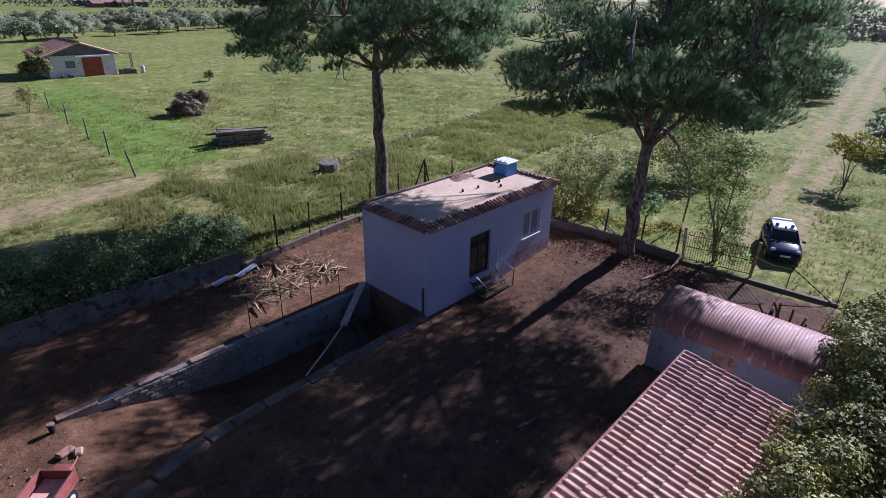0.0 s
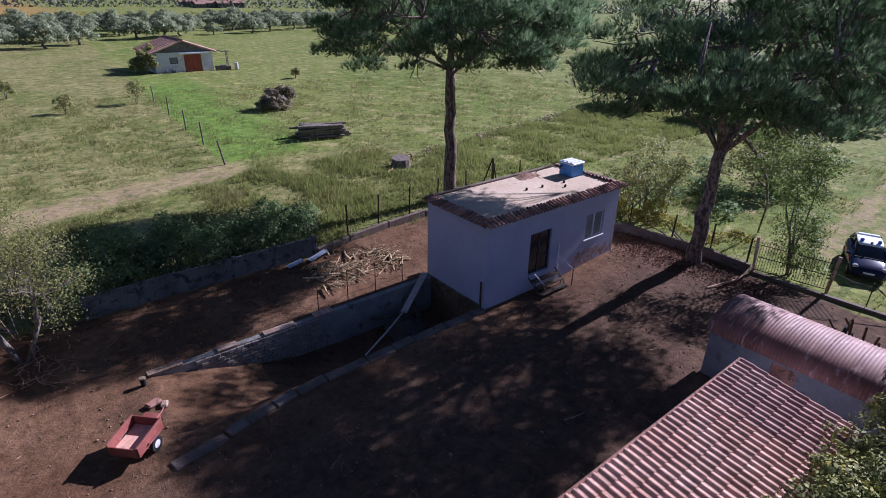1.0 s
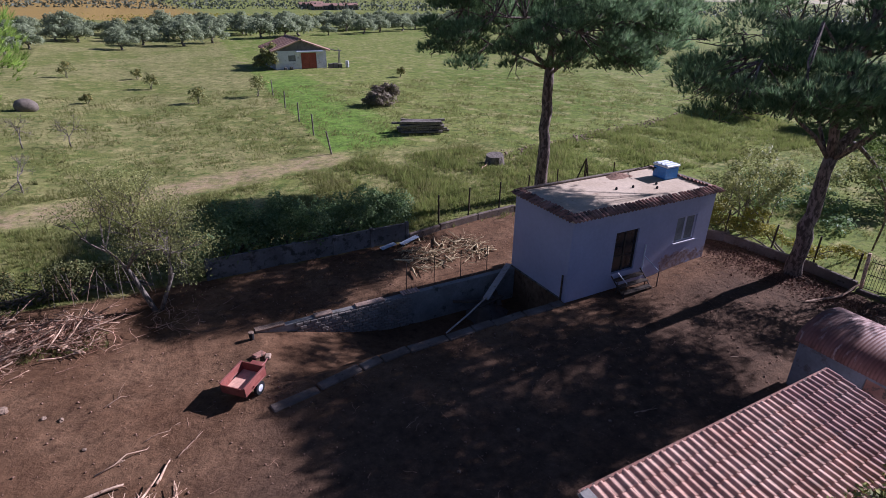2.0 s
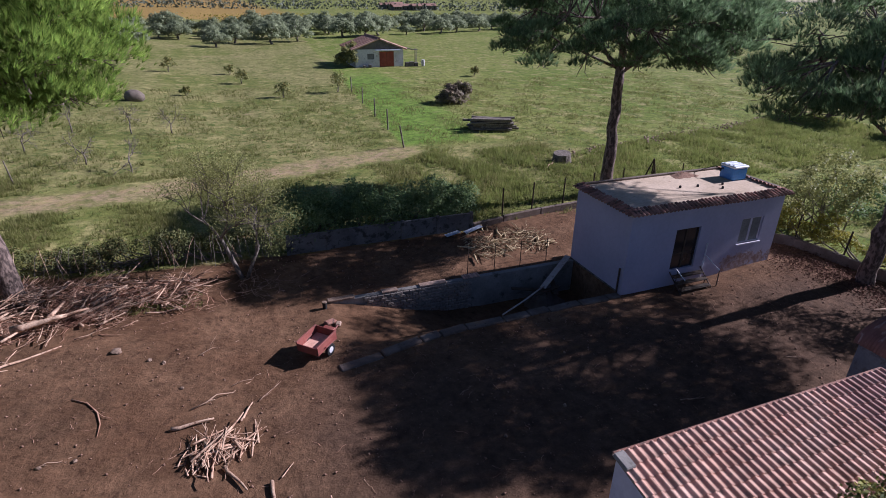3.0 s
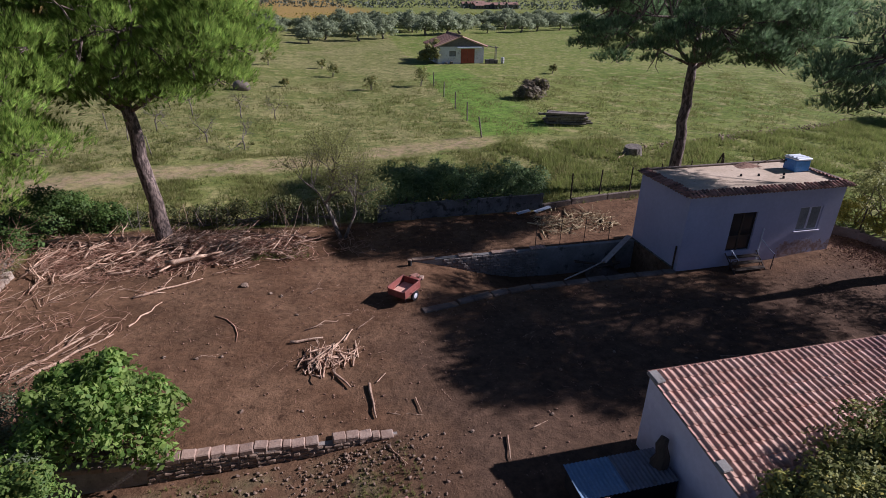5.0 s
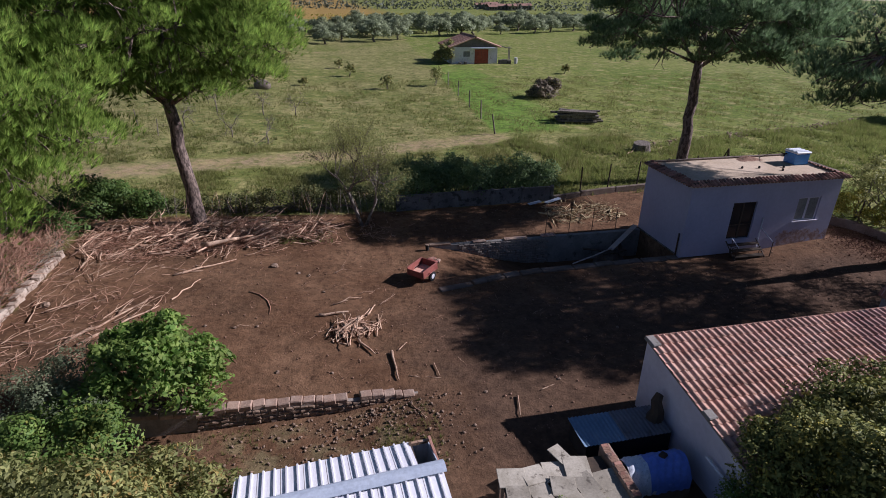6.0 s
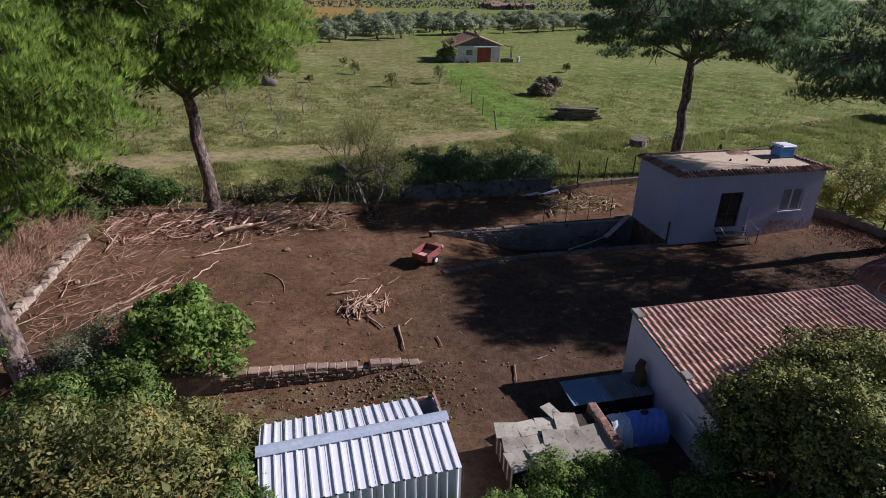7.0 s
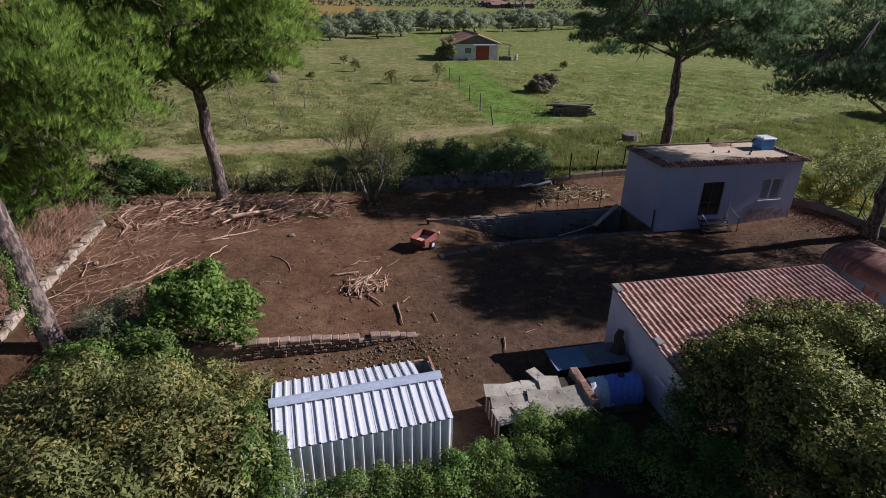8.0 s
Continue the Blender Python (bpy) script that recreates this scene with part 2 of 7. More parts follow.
M_WALLSTONE = surf("crumbling_wall_stone", (0.33, 0.25, 0.185), (0.46, 0.38, 0.30), (0.19, 0.13, 0.09), big=1.6, fine=16, relief=0.02, vary=0.3, wear=0.58)
M_MORTAR = surf("rough_mortar", (0.22, 0.185, 0.155), (0.30, 0.26, 0.22), (0.12, 0.10, 0.085), big=2, fine=12, relief=0.02)
M_BLUE = surf("blue_plastic", (0.06, 0.22, 0.55), (0.09, 0.29, 0.62), (0.16, 0.36, 0.66), big=1.2, fine=10, rough=0.45, relief=0.002, spec=0.5, wear=0.7)
M_NEEDLE = leafy("pine_needles", (0.13, 0.25, 0.04), (0.37, 0.50, 0.095), (0.36, 0.34, 0.11), 0.95, leak=0.52, spec=0.06, clump=2.6)
# needles of the eastern pines, with distance haze put into the bluer tone
M_NEEDLE_BLUE = leafy("haze_blue_pine_needles", (0.12, 0.23, 0.095), (0.32, 0.45, 0.215), (0.30, 0.31, 0.14), 0.95, leak=0.52, spec=0.08, clump=2.6)
M_RANK = leafy("rank_grass_blades", (0.18, 0.23, 0.05), (0.34, 0.37, 0.115), (0.37, 0.33, 0.13), 0.75, leak=0.5)
M_HEDGE = leafy("dark_hedge_leaves", (0.14, 0.225, 0.09), (0.30, 0.40, 0.16), leak=0.45)
M_FIG = leafy("bright_green_leaves", (0.14, 0.27, 0.05), (0.42, 0.54, 0.14), leak=0.5)
M_SHRUB = leafy("olive_brown_shrub_leaves", (0.13, 0.155, 0.045), (0.47, 0.475, 0.17), (0.48, 0.32, 0.10), 0.78, leak=0.4)
M_IVY = leafy("ivy_leaves", (0.11, 0.21, 0.045), (0.26, 0.36, 0.08), (0.26, 0.26, 0.055), 0.85, leak=0.35)
M_CREEPER = leafy("fence_creeper_leaves", (0.07, 0.085, 0.028), (0.24, 0.25, 0.085), (0.26, 0.18, 0.07), 0.8, leak=0.12)
M_OLIVE = leafy("olive_leaves", (0.24, 0.29, 0.16), (0.46, 0.51, 0.31), leak=0.5)
M_YELLOW = leafy("yellowing_vine_leaves", (0.24, 0.25, 0.04), (0.46, 0.38, 0.05), leak=0.4)
M_BRAMBLE = leafy("pale_dead_bramble", (0.20, 0.155, 0.11), (0.38, 0.31, 0.21), (0.26, 0.25, 0.06), 0.75, leak=0.3)
M_TWIG = surf("reddish_dry_twigs", (0.32, 0.165, 0.105), (0.58, 0.36, 0.24), (0.14, 0.07, 0.045), big=1.3, fine=6, relief=0.004, wear=0.6)
M_YSTICK = surf("sunbleached_firewood", (0.40, 0.30, 0.16), (0.55, 0.44, 0.26), (0.24, 0.16, 0.09), big=2.5, fine=20, relief=0.006, vary=0.6, wear=0.6)
M_FIELDSTONE = surf("earthy_stone", (0.21, 0.14, 0.095), (0.31, 0.22, 0.155), (0.12, 0.08, 0.06), big=5, fine=22, relief=0.015, wear=0.55)
M_GARDEN = leafy("garden_tree_leaves", (0.10, 0.13, 0.035), (0.42, 0.42, 0.125), (0.50, 0.42, 0.09), 0.84, leak=0.08, spec=0.12, clump=2.2)
M_FEATHER = leafy("feathery_grey_leaves", (0.15, 0.19, 0.10), (0.27, 0.31, 0.17), leak=0.35)
M_LIGHTLEAF = leafy("light_sparse_leaves", (0.24, 0.26, 0.085), (0.48, 0.47, 0.17), leak=0.45)
M_BLUEGREEN = leafy("blue_green_needles", (0.15, 0.23, 0.06), (0.30, 0.36, 0.11), leak=0.45)
M_LITTER = leafy("rotting_red_leaves", (0.10, 0.05, 0.036), (0.20, 0.11, 0.078), (0.28, 0.17, 0.12), 0.85, leak=0.05, rough=0.9, spec=0.05)
M_HEDGE2 = leafy("evergreen_leaves", (0.07, 0.14, 0.03), (0.15, 0.23, 0.05), leak=0.3)
M_TUSSOCK = leafy("rank_tussock_blades", (0.20, 0.245, 0.06), (0.33, 0.33, 0.11), (0.33, 0.28, 0.12), 0.75, leak=0.5)
# greyed leaf colour carries the distance haze
M_FARLEAF = leafy("hazed_far_leaves", (0.12, 0.14, 0.10), (0.18, 0.20, 0.14), leak=0.15)
M_GRASS = leafy("meadow_grass_blades", (0.20, 0.23, 0.055), (0.34, 0.33, 0.12), (0.35, 0.30, 0.14), 0.7, leak=0.5)


# ---------- geometry helpers ----------
def link_mesh(name, bm, material, parent=None, label="", smooth=False):
    me = bpy.data.meshes.new(name)
    bm.to_mesh(me)
    bm.free()
    me.materials.append(material)
    if smooth:
        me.shade_smooth()
    ob = new(name, me)
    if parent:
        ob.parent = parent
    return tagged(ob, label)


def part(name, bm, material, parent, label="", smooth=False):
    return link_mesh(name, bm, material, parent, label, smooth)


def thing(name, label, category, group="", kind="", at=(0, 0, 0)):
    ob = new(name)
    ob.empty_display_size = 0.3
    ob.location = at
    return tagged(ob, label, category, group, kind)


def box(bm, x0, y0, z0, x1, y1, z1, m=None):
    vs = [bm.verts.new((x, y, z)) for x in (x0, x1) for y in (y0, y1) for z in (z0, z1)]
    for f in ((0, 1, 3, 2), (4, 6, 7, 5), (0, 4, 5, 1), (2, 3, 7, 6), (0, 2, 6, 4), (1, 5, 7, 3)):
        bm.faces.new([vs[i] for i in f])
    if m is not None:
        for v in vs:
            v.co = m @ v.co
    return vs


def boxes(*rows):
    bm = bmesh.new()
    for r in rows:
        box(bm, *r)
    return bm


def soft_box(x0, y0, z0, x1, y1, z1, r=0.02, m=None):
    bm = bmesh.new()
    box(bm, x0, y0, z0, x1, y1, z1, m)
    bmesh.ops.bevel(bm, geom=bm.edges[:], offset=r, segments=1, affect="EDGES")
    return bm


def tube(bm, pts, radii, sides=6, caps=True):
    """A tapered tube along points."""
    rings = []
    pts = [Vector(p) for p in pts]
    for i, p in enumerate(pts):
        d = (pts[min(i + 1, len(pts) - 1)] - pts[max(i - 1, 0)]).normalized()
        u = d.orthogonal().normalized() if i == 0 else (rings_u - d * rings_u.dot(d)).normalized()
        rings_u = u
        w = d.cross(u)
        rings.append([bm.verts.new(p + (u * math.cos(a) + w * math.sin(a)) * radii[i]) for a in (2 * math.pi * k / sides for k in range(sides))])
    for a, b in zip(rings, rings[1:]):
        for k in range(sides):
            bm.faces.new((a[k], a[(k + 1) % sides], b[(k + 1) % sides], b[k]))
    if caps:
        bm.faces.new(rings[0][::-1])
        bm.faces.new(rings[-1])
    return bm


def tubes(rows, sides=6):
    bm = bmesh.new()
    for pts, radii in rows:
        tube(bm, pts, radii, sides)
    return bm


def raw_mesh(name, verts, faces, material, parent=None, label="", smooth=False):
    """A mesh from numpy arrays of points and of faces with equal corners."""
    me = bpy.data.meshes.new(name)
    k = faces.shape[1]
    me.vertices.add(len(verts))
    me.vertices.foreach_set("co", np.asarray(verts, dtype=np.float32).ravel())
    me.loops.add(faces.size)
    me.loops.foreach_set("vertex_index", faces.ravel().astype(np.int32))
    me.polygons.add(len(faces))
    me.polygons.foreach_set("loop_start", np.arange(0, faces.size, k, dtype=np.int32))
    me.update(calc_edges=True)
    me.validate()
    me.materials.append(material)
    if smooth:
        me.shade_smooth()
    ob = new(name, me)
    if parent:
        ob.parent = parent
    return tagged(ob, label)


def frames_of(rng, ups, spread):
    """Turn matrices whose z lies round each given direction."""
    n = len(ups)
    z = ups + rng.normal(0, spread, (n, 3))
    z /= np.linalg.norm(z, axis=1)[:, None] + 1e-9
    a = rng.normal(0, 1, (n, 3))
    x = np.cross(a, z)
    x /= np.linalg.norm(x, axis=1)[:, None] + 1e-9
    y = np.cross(z, x)
    return np.stack((x, y, z), axis=2)


def strew(name, tv, tf, pos, rot, size, material, parent=None, label="", out=None):
    """One mesh of many small copies of a template; out: the way that the foliage faces at each copy, which its normals follow."""
    n, k = len(pos), len(tv)
    v = np.einsum("nij,kj->nki", rot, tv) * size[:, None, None] + pos[:, None, :]
    f = (tf[None, :, :] + (np.arange(n) * k)[:, None, None])
    if out is None:
        return raw_mesh(name, v.reshape(-1, 3), f.reshape(-1, tf.shape[1]), material, parent, label)
    tri = v[:, tf]
    away = np.einsum("nfi,ni->nf", np.cross(tri[:, :, 1] - tri[:, :, 0], tri[:, :, 2] - tri[:, :, 0]), out) < 0
    f = np.where(away[:, :, None], f[:, :, ::-1], f).reshape(-1, tf.shape[1])
    o = raw_mesh(name, v.reshape(-1, 3), f, material, parent, label, True)
    a = o.data.attributes.new("custom_normal", "FLOAT_VECTOR", "POINT")
    nn = out / (np.linalg.norm(out, axis=1)[:, None] + 1e-9)
    a.data.foreach_set("vector", np.repeat(nn, k, 0).astype(np.float32).ravel())
    return o


def tuft(rng, blades=9, cone=0.9, width=0.07):
    """Narrow blades that fan out from one point."""
    v, f = [], []
    for i in range(blades):
        a, t = 2 * math.pi * (i + rng.uniform(-0.3, 0.3)) / blades, cone * rng.uniform(0.15, 1.0)
        d = np.array((math.sin(t) * math.cos(a), math.sin(t) * math.sin(a), math.cos(t)))
        s = np.cross(d, rng.normal(0, 1, 3))
        s *= width / np.linalg.norm(s)
        ln = rng.uniform(0.7, 1.0)
        v += [d * 0.02 - s * 0.6, d * 0.02 + s * 0.6, d * ln]
        f.append((3 * i, 3 * i + 1, 3 * i + 2))
    return np.array(v), np.array(f)


LEAF_V = np.array(((0, -0.5, 0), (0.28, 0.0, 0.10), (0, 0.55, 0), (-0.28, 0.0, 0.10)))
LEAF_F = np.array(((0, 1, 2), (0, 2, 3)))
LANCE_V = np.array(((0, -0.6, 0), (0.24, -0.1, 0.07), (0, 0.65, -0.18), (-0.24, -0.1, 0.07)))


def shell_points(rng, blobs, n, inner=0.7, low=-0.6):
    """Points in the outer part of several ellipsoids, with their outward directions."""
    vol = np.array([max(b[3] * b[4] + b[3] * b[5] + b[4] * b[5], 0.01) for b in blobs])
    pick = rng.choice(len(blobs), n, p=vol / vol.sum())
    b = np.array(blobs)[pick]
    d = rng.normal(0, 1, (n, 3))
    d[:, 2] = np.where(d[:, 2] < low, -d[:, 2], d[:, 2])
    d /= np.linalg.norm(d, axis=1)[:, None]
    r = inner + (1.06 - inner) * rng.random(n) ** 0.6
    lump = 1 + 0.16 * np.sin(d[:, 0] * 7 + b[:, 0] * 3) * np.cos(d[:, 1] * 6 + b[:, 1] * 2) + 0.10 * np.sin(d[:, 2] * 9 + b[:, 2] + d[:, 0] * 5)
    p = b[:, :3] + d * b[:, 3:6] * (r * lump)[:, None]
    return p, d


# ---------- the ground ----------
def smooth(t):
    t = np.clip(t, 0, 1)
    return t * t * (3 - 2 * t)


def ripple(x, y):
    return 0.5 * np.sin(x * 0.71 + 1.3 * np.sin(y * 0.37)) * np.cos(y * 0.83 + np.sin(x * 0.53)) + 0.3 * np.sin(x * 1.9 + y * 1.3) * np.sin(y * 2.3 - x * 0.7)


TRENCH = (2.9, 15.95, 16.2, 19.95)


def ground_z(x, y):
    x, y = np.asarray(x, float), np.asarray(y, float)
    z = 0.05 * np.clip(-x - 1, 0, 15.5) * smooth((y + 2) / 6)
    z = z + 0.22 * smooth((y - 21.5) / 3.5) + 0.38 * np.exp(-((x - 25.2) / 3.2) ** 2 - ((y - 16.5) / 4.0) ** 2)
    z = np.where((y < 7.8) & (x < 0.6), z * (1 - smooth((0.6 - x) / 3)) - 0.38 * smooth((0.6 - x) / 4), z)
    x0, x1, y0, y1 = TRENCH
    z = np.where((x > x0) & (x < x1) & (y > y0) & (y < y1), z - np.interp(x, (2.9, 4.6, 5.8, 7.2, 8.6, 10.5, 16.0), (0.0, 0.42, 0.82, 1.22, 1.5, 1.66, 1.72)), z)
    yard = (x > -16.5) & (x < 29.6) & (y < 25.4)
    return z + ripple(x, y) * np.where(yard, 0.025, 0.09)


def build_ground():
    def lines(lo, hi, step, far, extra):
        a = np.arange(lo, hi + 1e-6, step)
        out = [hi + (far - hi) * (i / 40) ** 2.6 for i in range(1, 41)]
        back = [lo - (far + lo) * (i / 40) ** 2.6 for i in range(1, 41)]
        return np.unique(np.round(np.concatenate((back, a, out, extra)), 3))

    xs = lines(-20, 38, 0.25, 2600, (TRENCH[0], TRENCH[1] - 0.02, TRENCH[1] + 0.02, 0.58, 0.62))
    ys = lines(-10, 32, 0.25, 2600, (7.78, 7.82, TRENCH[2] - 0.02, TRENCH[2] + 0.02, TRENCH[3] - 0.02, TRENCH[3] + 0.02))
    gx, gy = np.meshgrid(xs, ys)
    v = np.stack((gx, gy, ground_z(gx, gy)), axis=2).reshape(-1, 3)
    nx, ny = len(xs), len(ys)
    i = (np.arange(ny - 1)[:, None] * nx + np.arange(nx - 1)[None, :]).ravel()
    f = np.stack((i, i + 1, i + nx + 1, i + nx), axis=1)
    g = raw_mesh("ground", v, f, M_GROUND, smooth=True)
    tagged(g, "bare brown earth of the yard running out into green meadow", "ground", kind="structure")


build_ground()


def gz(x, y):
    return float(ground_z(x, y))


# ---------- the lilac house ----------
def coppo(length, r=0.1, seg=6, lift=0.03):
    """A barrel tile: half a tube, a little wider at its low end, along +y (up the slope)."""
    bm = bmesh.new()
    rows = []
    for y, rr in ((0, r), (length, r * 0.86)):
        o = [bm.verts.new((rr * math.cos(a), y, rr * math.sin(a) * 0.8)) for a in (math.pi * k / seg for k in range(seg + 1))]
        rows.append(o)
    inner = [bm.verts.new(((r - 0.018) * math.cos(a), 0, (r - 0.018) * math.sin(a) * 0.8 - 0.004)) for a in (math.pi * k / seg for k in range(seg + 1))]
    deep = [bm.verts.new(((r - 0.018) * math.cos(a), 0.16, (r - 0.018) * math.sin(a) * 0.8 - 0.004)) for a in (math.pi * k / seg for k in range(seg + 1))]
    for k in range(seg):
        bm.faces.new((rows[0][k], rows[1][k], rows[1][k + 1], rows[0][k + 1]))
        bm.faces.new((rows[0][k], rows[0][k + 1], inner[k + 1], inner[k]))
        bm.faces.new((inner[k], inner[k + 1], deep[k + 1], deep[k]))
    me = bpy.data.meshes.new("coppo")
    bm.to_mesh(me)
    bm.free()
    me.materials.append(M_TILE_OLD)
    me.shade_smooth()
    return me


HX0, HX1, HY0, HY1, HTOP = 15.95, 25.35, 15.97, 20.25, 4.05
FLOOR = 0.86


def build_house():
    house = thing("farm_annex_house", "single-storey lilac plastered house with a flat tile-edged roof", "house")
    d0, d1, dz0, dz1 = 18.68, 20.16, FLOOR, 3.0
    w0, w1, wz0, wz1 = 22.8, 24.25, 1.66, 3.02
    t = 0.28
    # south wall, pierced by the door and the window
    for row in ((HX0, HY0, -0.15, d0, HY0 + t, HTOP), (d0, HY0, dz1, d1, HY0 + t, HTOP), (d0, HY0, -0.15, d1, HY0 + t, dz0),
                       (d1, HY0, -0.15, w0, HY0 + t, HTOP), (w0, HY0, wz1, w1, HY0 + t, HTOP), (w0, HY0, -0.15, w1, HY0 + t, wz0), (w1, HY0, -0.15, HX1, HY0 + t, HTOP)):
        part("wall", boxes(row), M_PLASTER_S, house)
    part("wall", boxes((HX0, HY0 + t, 0.12, HX0 + t, HY1, HTOP)), M_PLASTER, house)
    part("wall", boxes((HX1 - t, HY0 + t, -0.1, HX1, HY1, HTOP)), M_PLASTER, house)
    part("wall", boxes((HX0 + t, HY1 - t, -0.1, HX1 - t, HY1, HTOP)), M_PLASTER, house)
    # dark concrete band stands for the shaded basement level above the ramp
    part("foundation", boxes((HX0 + 0.02, HY0 + t, -2.2, HX0 + t, HY1, 0.12)), M_CONC_OLD, house, "concrete foundation coloured dark for the unlit basement level")
    part("floor_slab", boxes((HX0 + t, HY0 + t, FLOOR - 0.2, HX1 - t, HY1 - t, FLOOR)), M_CONC, house)
    # roof slab and its raised rim
    roof = part("roof", boxes((HX0 - 0.12, HY0 - 0.12, HTOP, HX1 + 0.12, HY1 + 0.12, HTOP + 0.13)), M_ROOFSLAB, house, "pale screed flat roof")
    part("roof_rim", boxes((HX0 - 0.1, HY1 - 0.1, HTOP + 0.13, HX1 + 0.1, HY1 + 0.1, HTOP + 0.22), (HX1 - 0.1, HY0 + 0.5, HTOP + 0.13, HX1 + 0.1, HY1 - 0.1, HTOP + 0.26)), M_CONC_DARK, roof)
    tile = coppo(0.62, 0.105)
    tilt = 14
    n = 44
    for i in range(n):
        o = new("tile", tile)
        o.parent = house
        x = HX0 - 0.2 + (HX1 - HX0 + 0.4) * (i + 0.5) / n
        o.matrix_basis = pose(x + random.uniform(-0.01, 0.01), HY0 - 0.34 + random.uniform(-0.03, 0.03), HTOP + 0.07, tilt + random.uniform(-3, 3), 0, random.uniform(-4, 4))
    n = 20
    for i in range(n):
        for side, ang in ((HX0 - 0.34, -90), (HX1 + 0.34, 90)):
            o = new("tile", tile)
            o.parent = house
            y = HY0 - 0.1 + (HY1 - HY0 + 0.2) * (i + 0.5) / n
            o.matrix_basis = pose(side + random.uniform(-0.03, 0.03), y, HTOP + 0.07, tilt + random.uniform(-3, 3), 0, ang + random.uniform(-4, 4))
    # door: double leaf, dark glass in an old frame
    door = thing("door_leafs", "", "", at=(0, 0, 0))
    door.name = "door"
    door.parent = house
    part("door_frame", boxes((d0, HY0 + 0.1, dz0, d0 + 0.07, HY0 + 0.17, dz1), (d1 - 0.07, HY0 + 0.1, dz0, d1, HY0 + 0.17, dz1), (d0 + 0.07, HY0 + 0.1, dz1 - 0.07, d1 - 0.07, HY0 + 0.17, dz1),
                             ((d0 + d1) / 2 - 0.05, HY0 + 0.1, dz0, (d0 + d1) / 2 + 0.05, HY0 + 0.17, dz1 - 0.07), (d0 + 0.07, HY0 + 0.11, 1.62, (d0 + d1) / 2 - 0.05, HY0 + 0.16, 1.70),
                             ((d0 + d1) / 2 + 0.05, HY0 + 0.11, 1.62, d1 - 0.07, HY0 + 0.16, 1.70)), M_DOORWOOD, door, "dark brown timber door frame")
    part("door_pane", boxes((d0 + 0.07, HY0 + 0.13, dz0, d1 - 0.07, HY0 + 0.14, dz1 - 0.07)), M_GLASS, door, "dark glass")
    # added near-black sheet paints the unlit room behind door and window
    part("room_dark_panel", boxes((d0 - 0.4, HY0 + 1.6, FLOOR, w1 + 0.4, HY0 + 1.7, 3.4)), M_DARK, house, "near-black panel for the dark of the unlit room")
    # window with a pale frame, a middle bar and a white sill
    win = thing("window_unit", "", "")
    win.name = "window"
    win.parent = house
    m = (w0 + w1) / 2
    part("window_frame", boxes((w0, HY0 + 0.08, wz0, w0 + 0.06, HY0 + 0.15, wz1), (w1 - 0.06, HY0 + 0.08, wz0, w1, HY0 + 0.15, wz1), (w0 + 0.06, HY0 + 0.08, wz1 - 0.06, w1 - 0.06, HY0 + 0.15, wz1),
                               (w0 + 0.06, HY0 + 0.08, wz0, w1 - 0.06, HY0 + 0.15, wz0 + 0.06), (m - 0.06, HY0 + 0.08, wz0 + 0.06, m + 0.06, HY0 + 0.15, wz1 - 0.06)), M_PLASTER_W, win)
    for a, b in ((w0 + 0.06, m - 0.06), (m + 0.06, w1 - 0.06)):
        part("pane", boxes((a, HY0 + 0.11, wz0 + 0.06, b, HY0 + 0.118, wz1 - 0.06)), M_SHUTTER, win, "pale greenish closed shutter")
    part("window_sill", boxes((w0 - 0.08, HY0 - 0.07, wz0 - 0.07, w1 + 0.08, HY0 + 0.08, wz0)), M_PLASTER_W, win, "white stone sill")
    # basement grating
    part("downpipe", tubes([([(HX0 - 0.06, HY0 + 0.25, -0.1), (HX0 - 0.06, HY0 + 0.25, 1.35)], [0.045, 0.045])], 8), M_IRON, house, "cut-off dark drain pipe")
    return house


M_DOORWOOD = surf("dark_brown_timber", (0.05, 0.035, 0.025), (0.085, 0.06, 0.04), big=2, fine=20, relief=0.004, stretch=(1, 1, 0.2))
M_SHUTTER = surf("pale_green_grey_shutter", (0.19, 0.19, 0.18), (0.26, 0.255, 0.24), (0.14, 0.14, 0.13), big=1.4, fine=12, relief=0.004)


def glass_material():
    n = Nodes("dark_window_glass")
    return n.surface(n.mix(n.noise(1.5, 4), (0.012, 0.014, 0.016), (0.03, 0.032, 0.034)), 0.12, None, 0.0, 0.5)


M_GLASS = glass_material()
build_house()


# ---------- the long tiled outbuilding ----------
RX0, RX1, RY0, RY1, RZ0, RZ1 = 7.3, 17.15, 0.35, 5.62, 2.06, 2.80


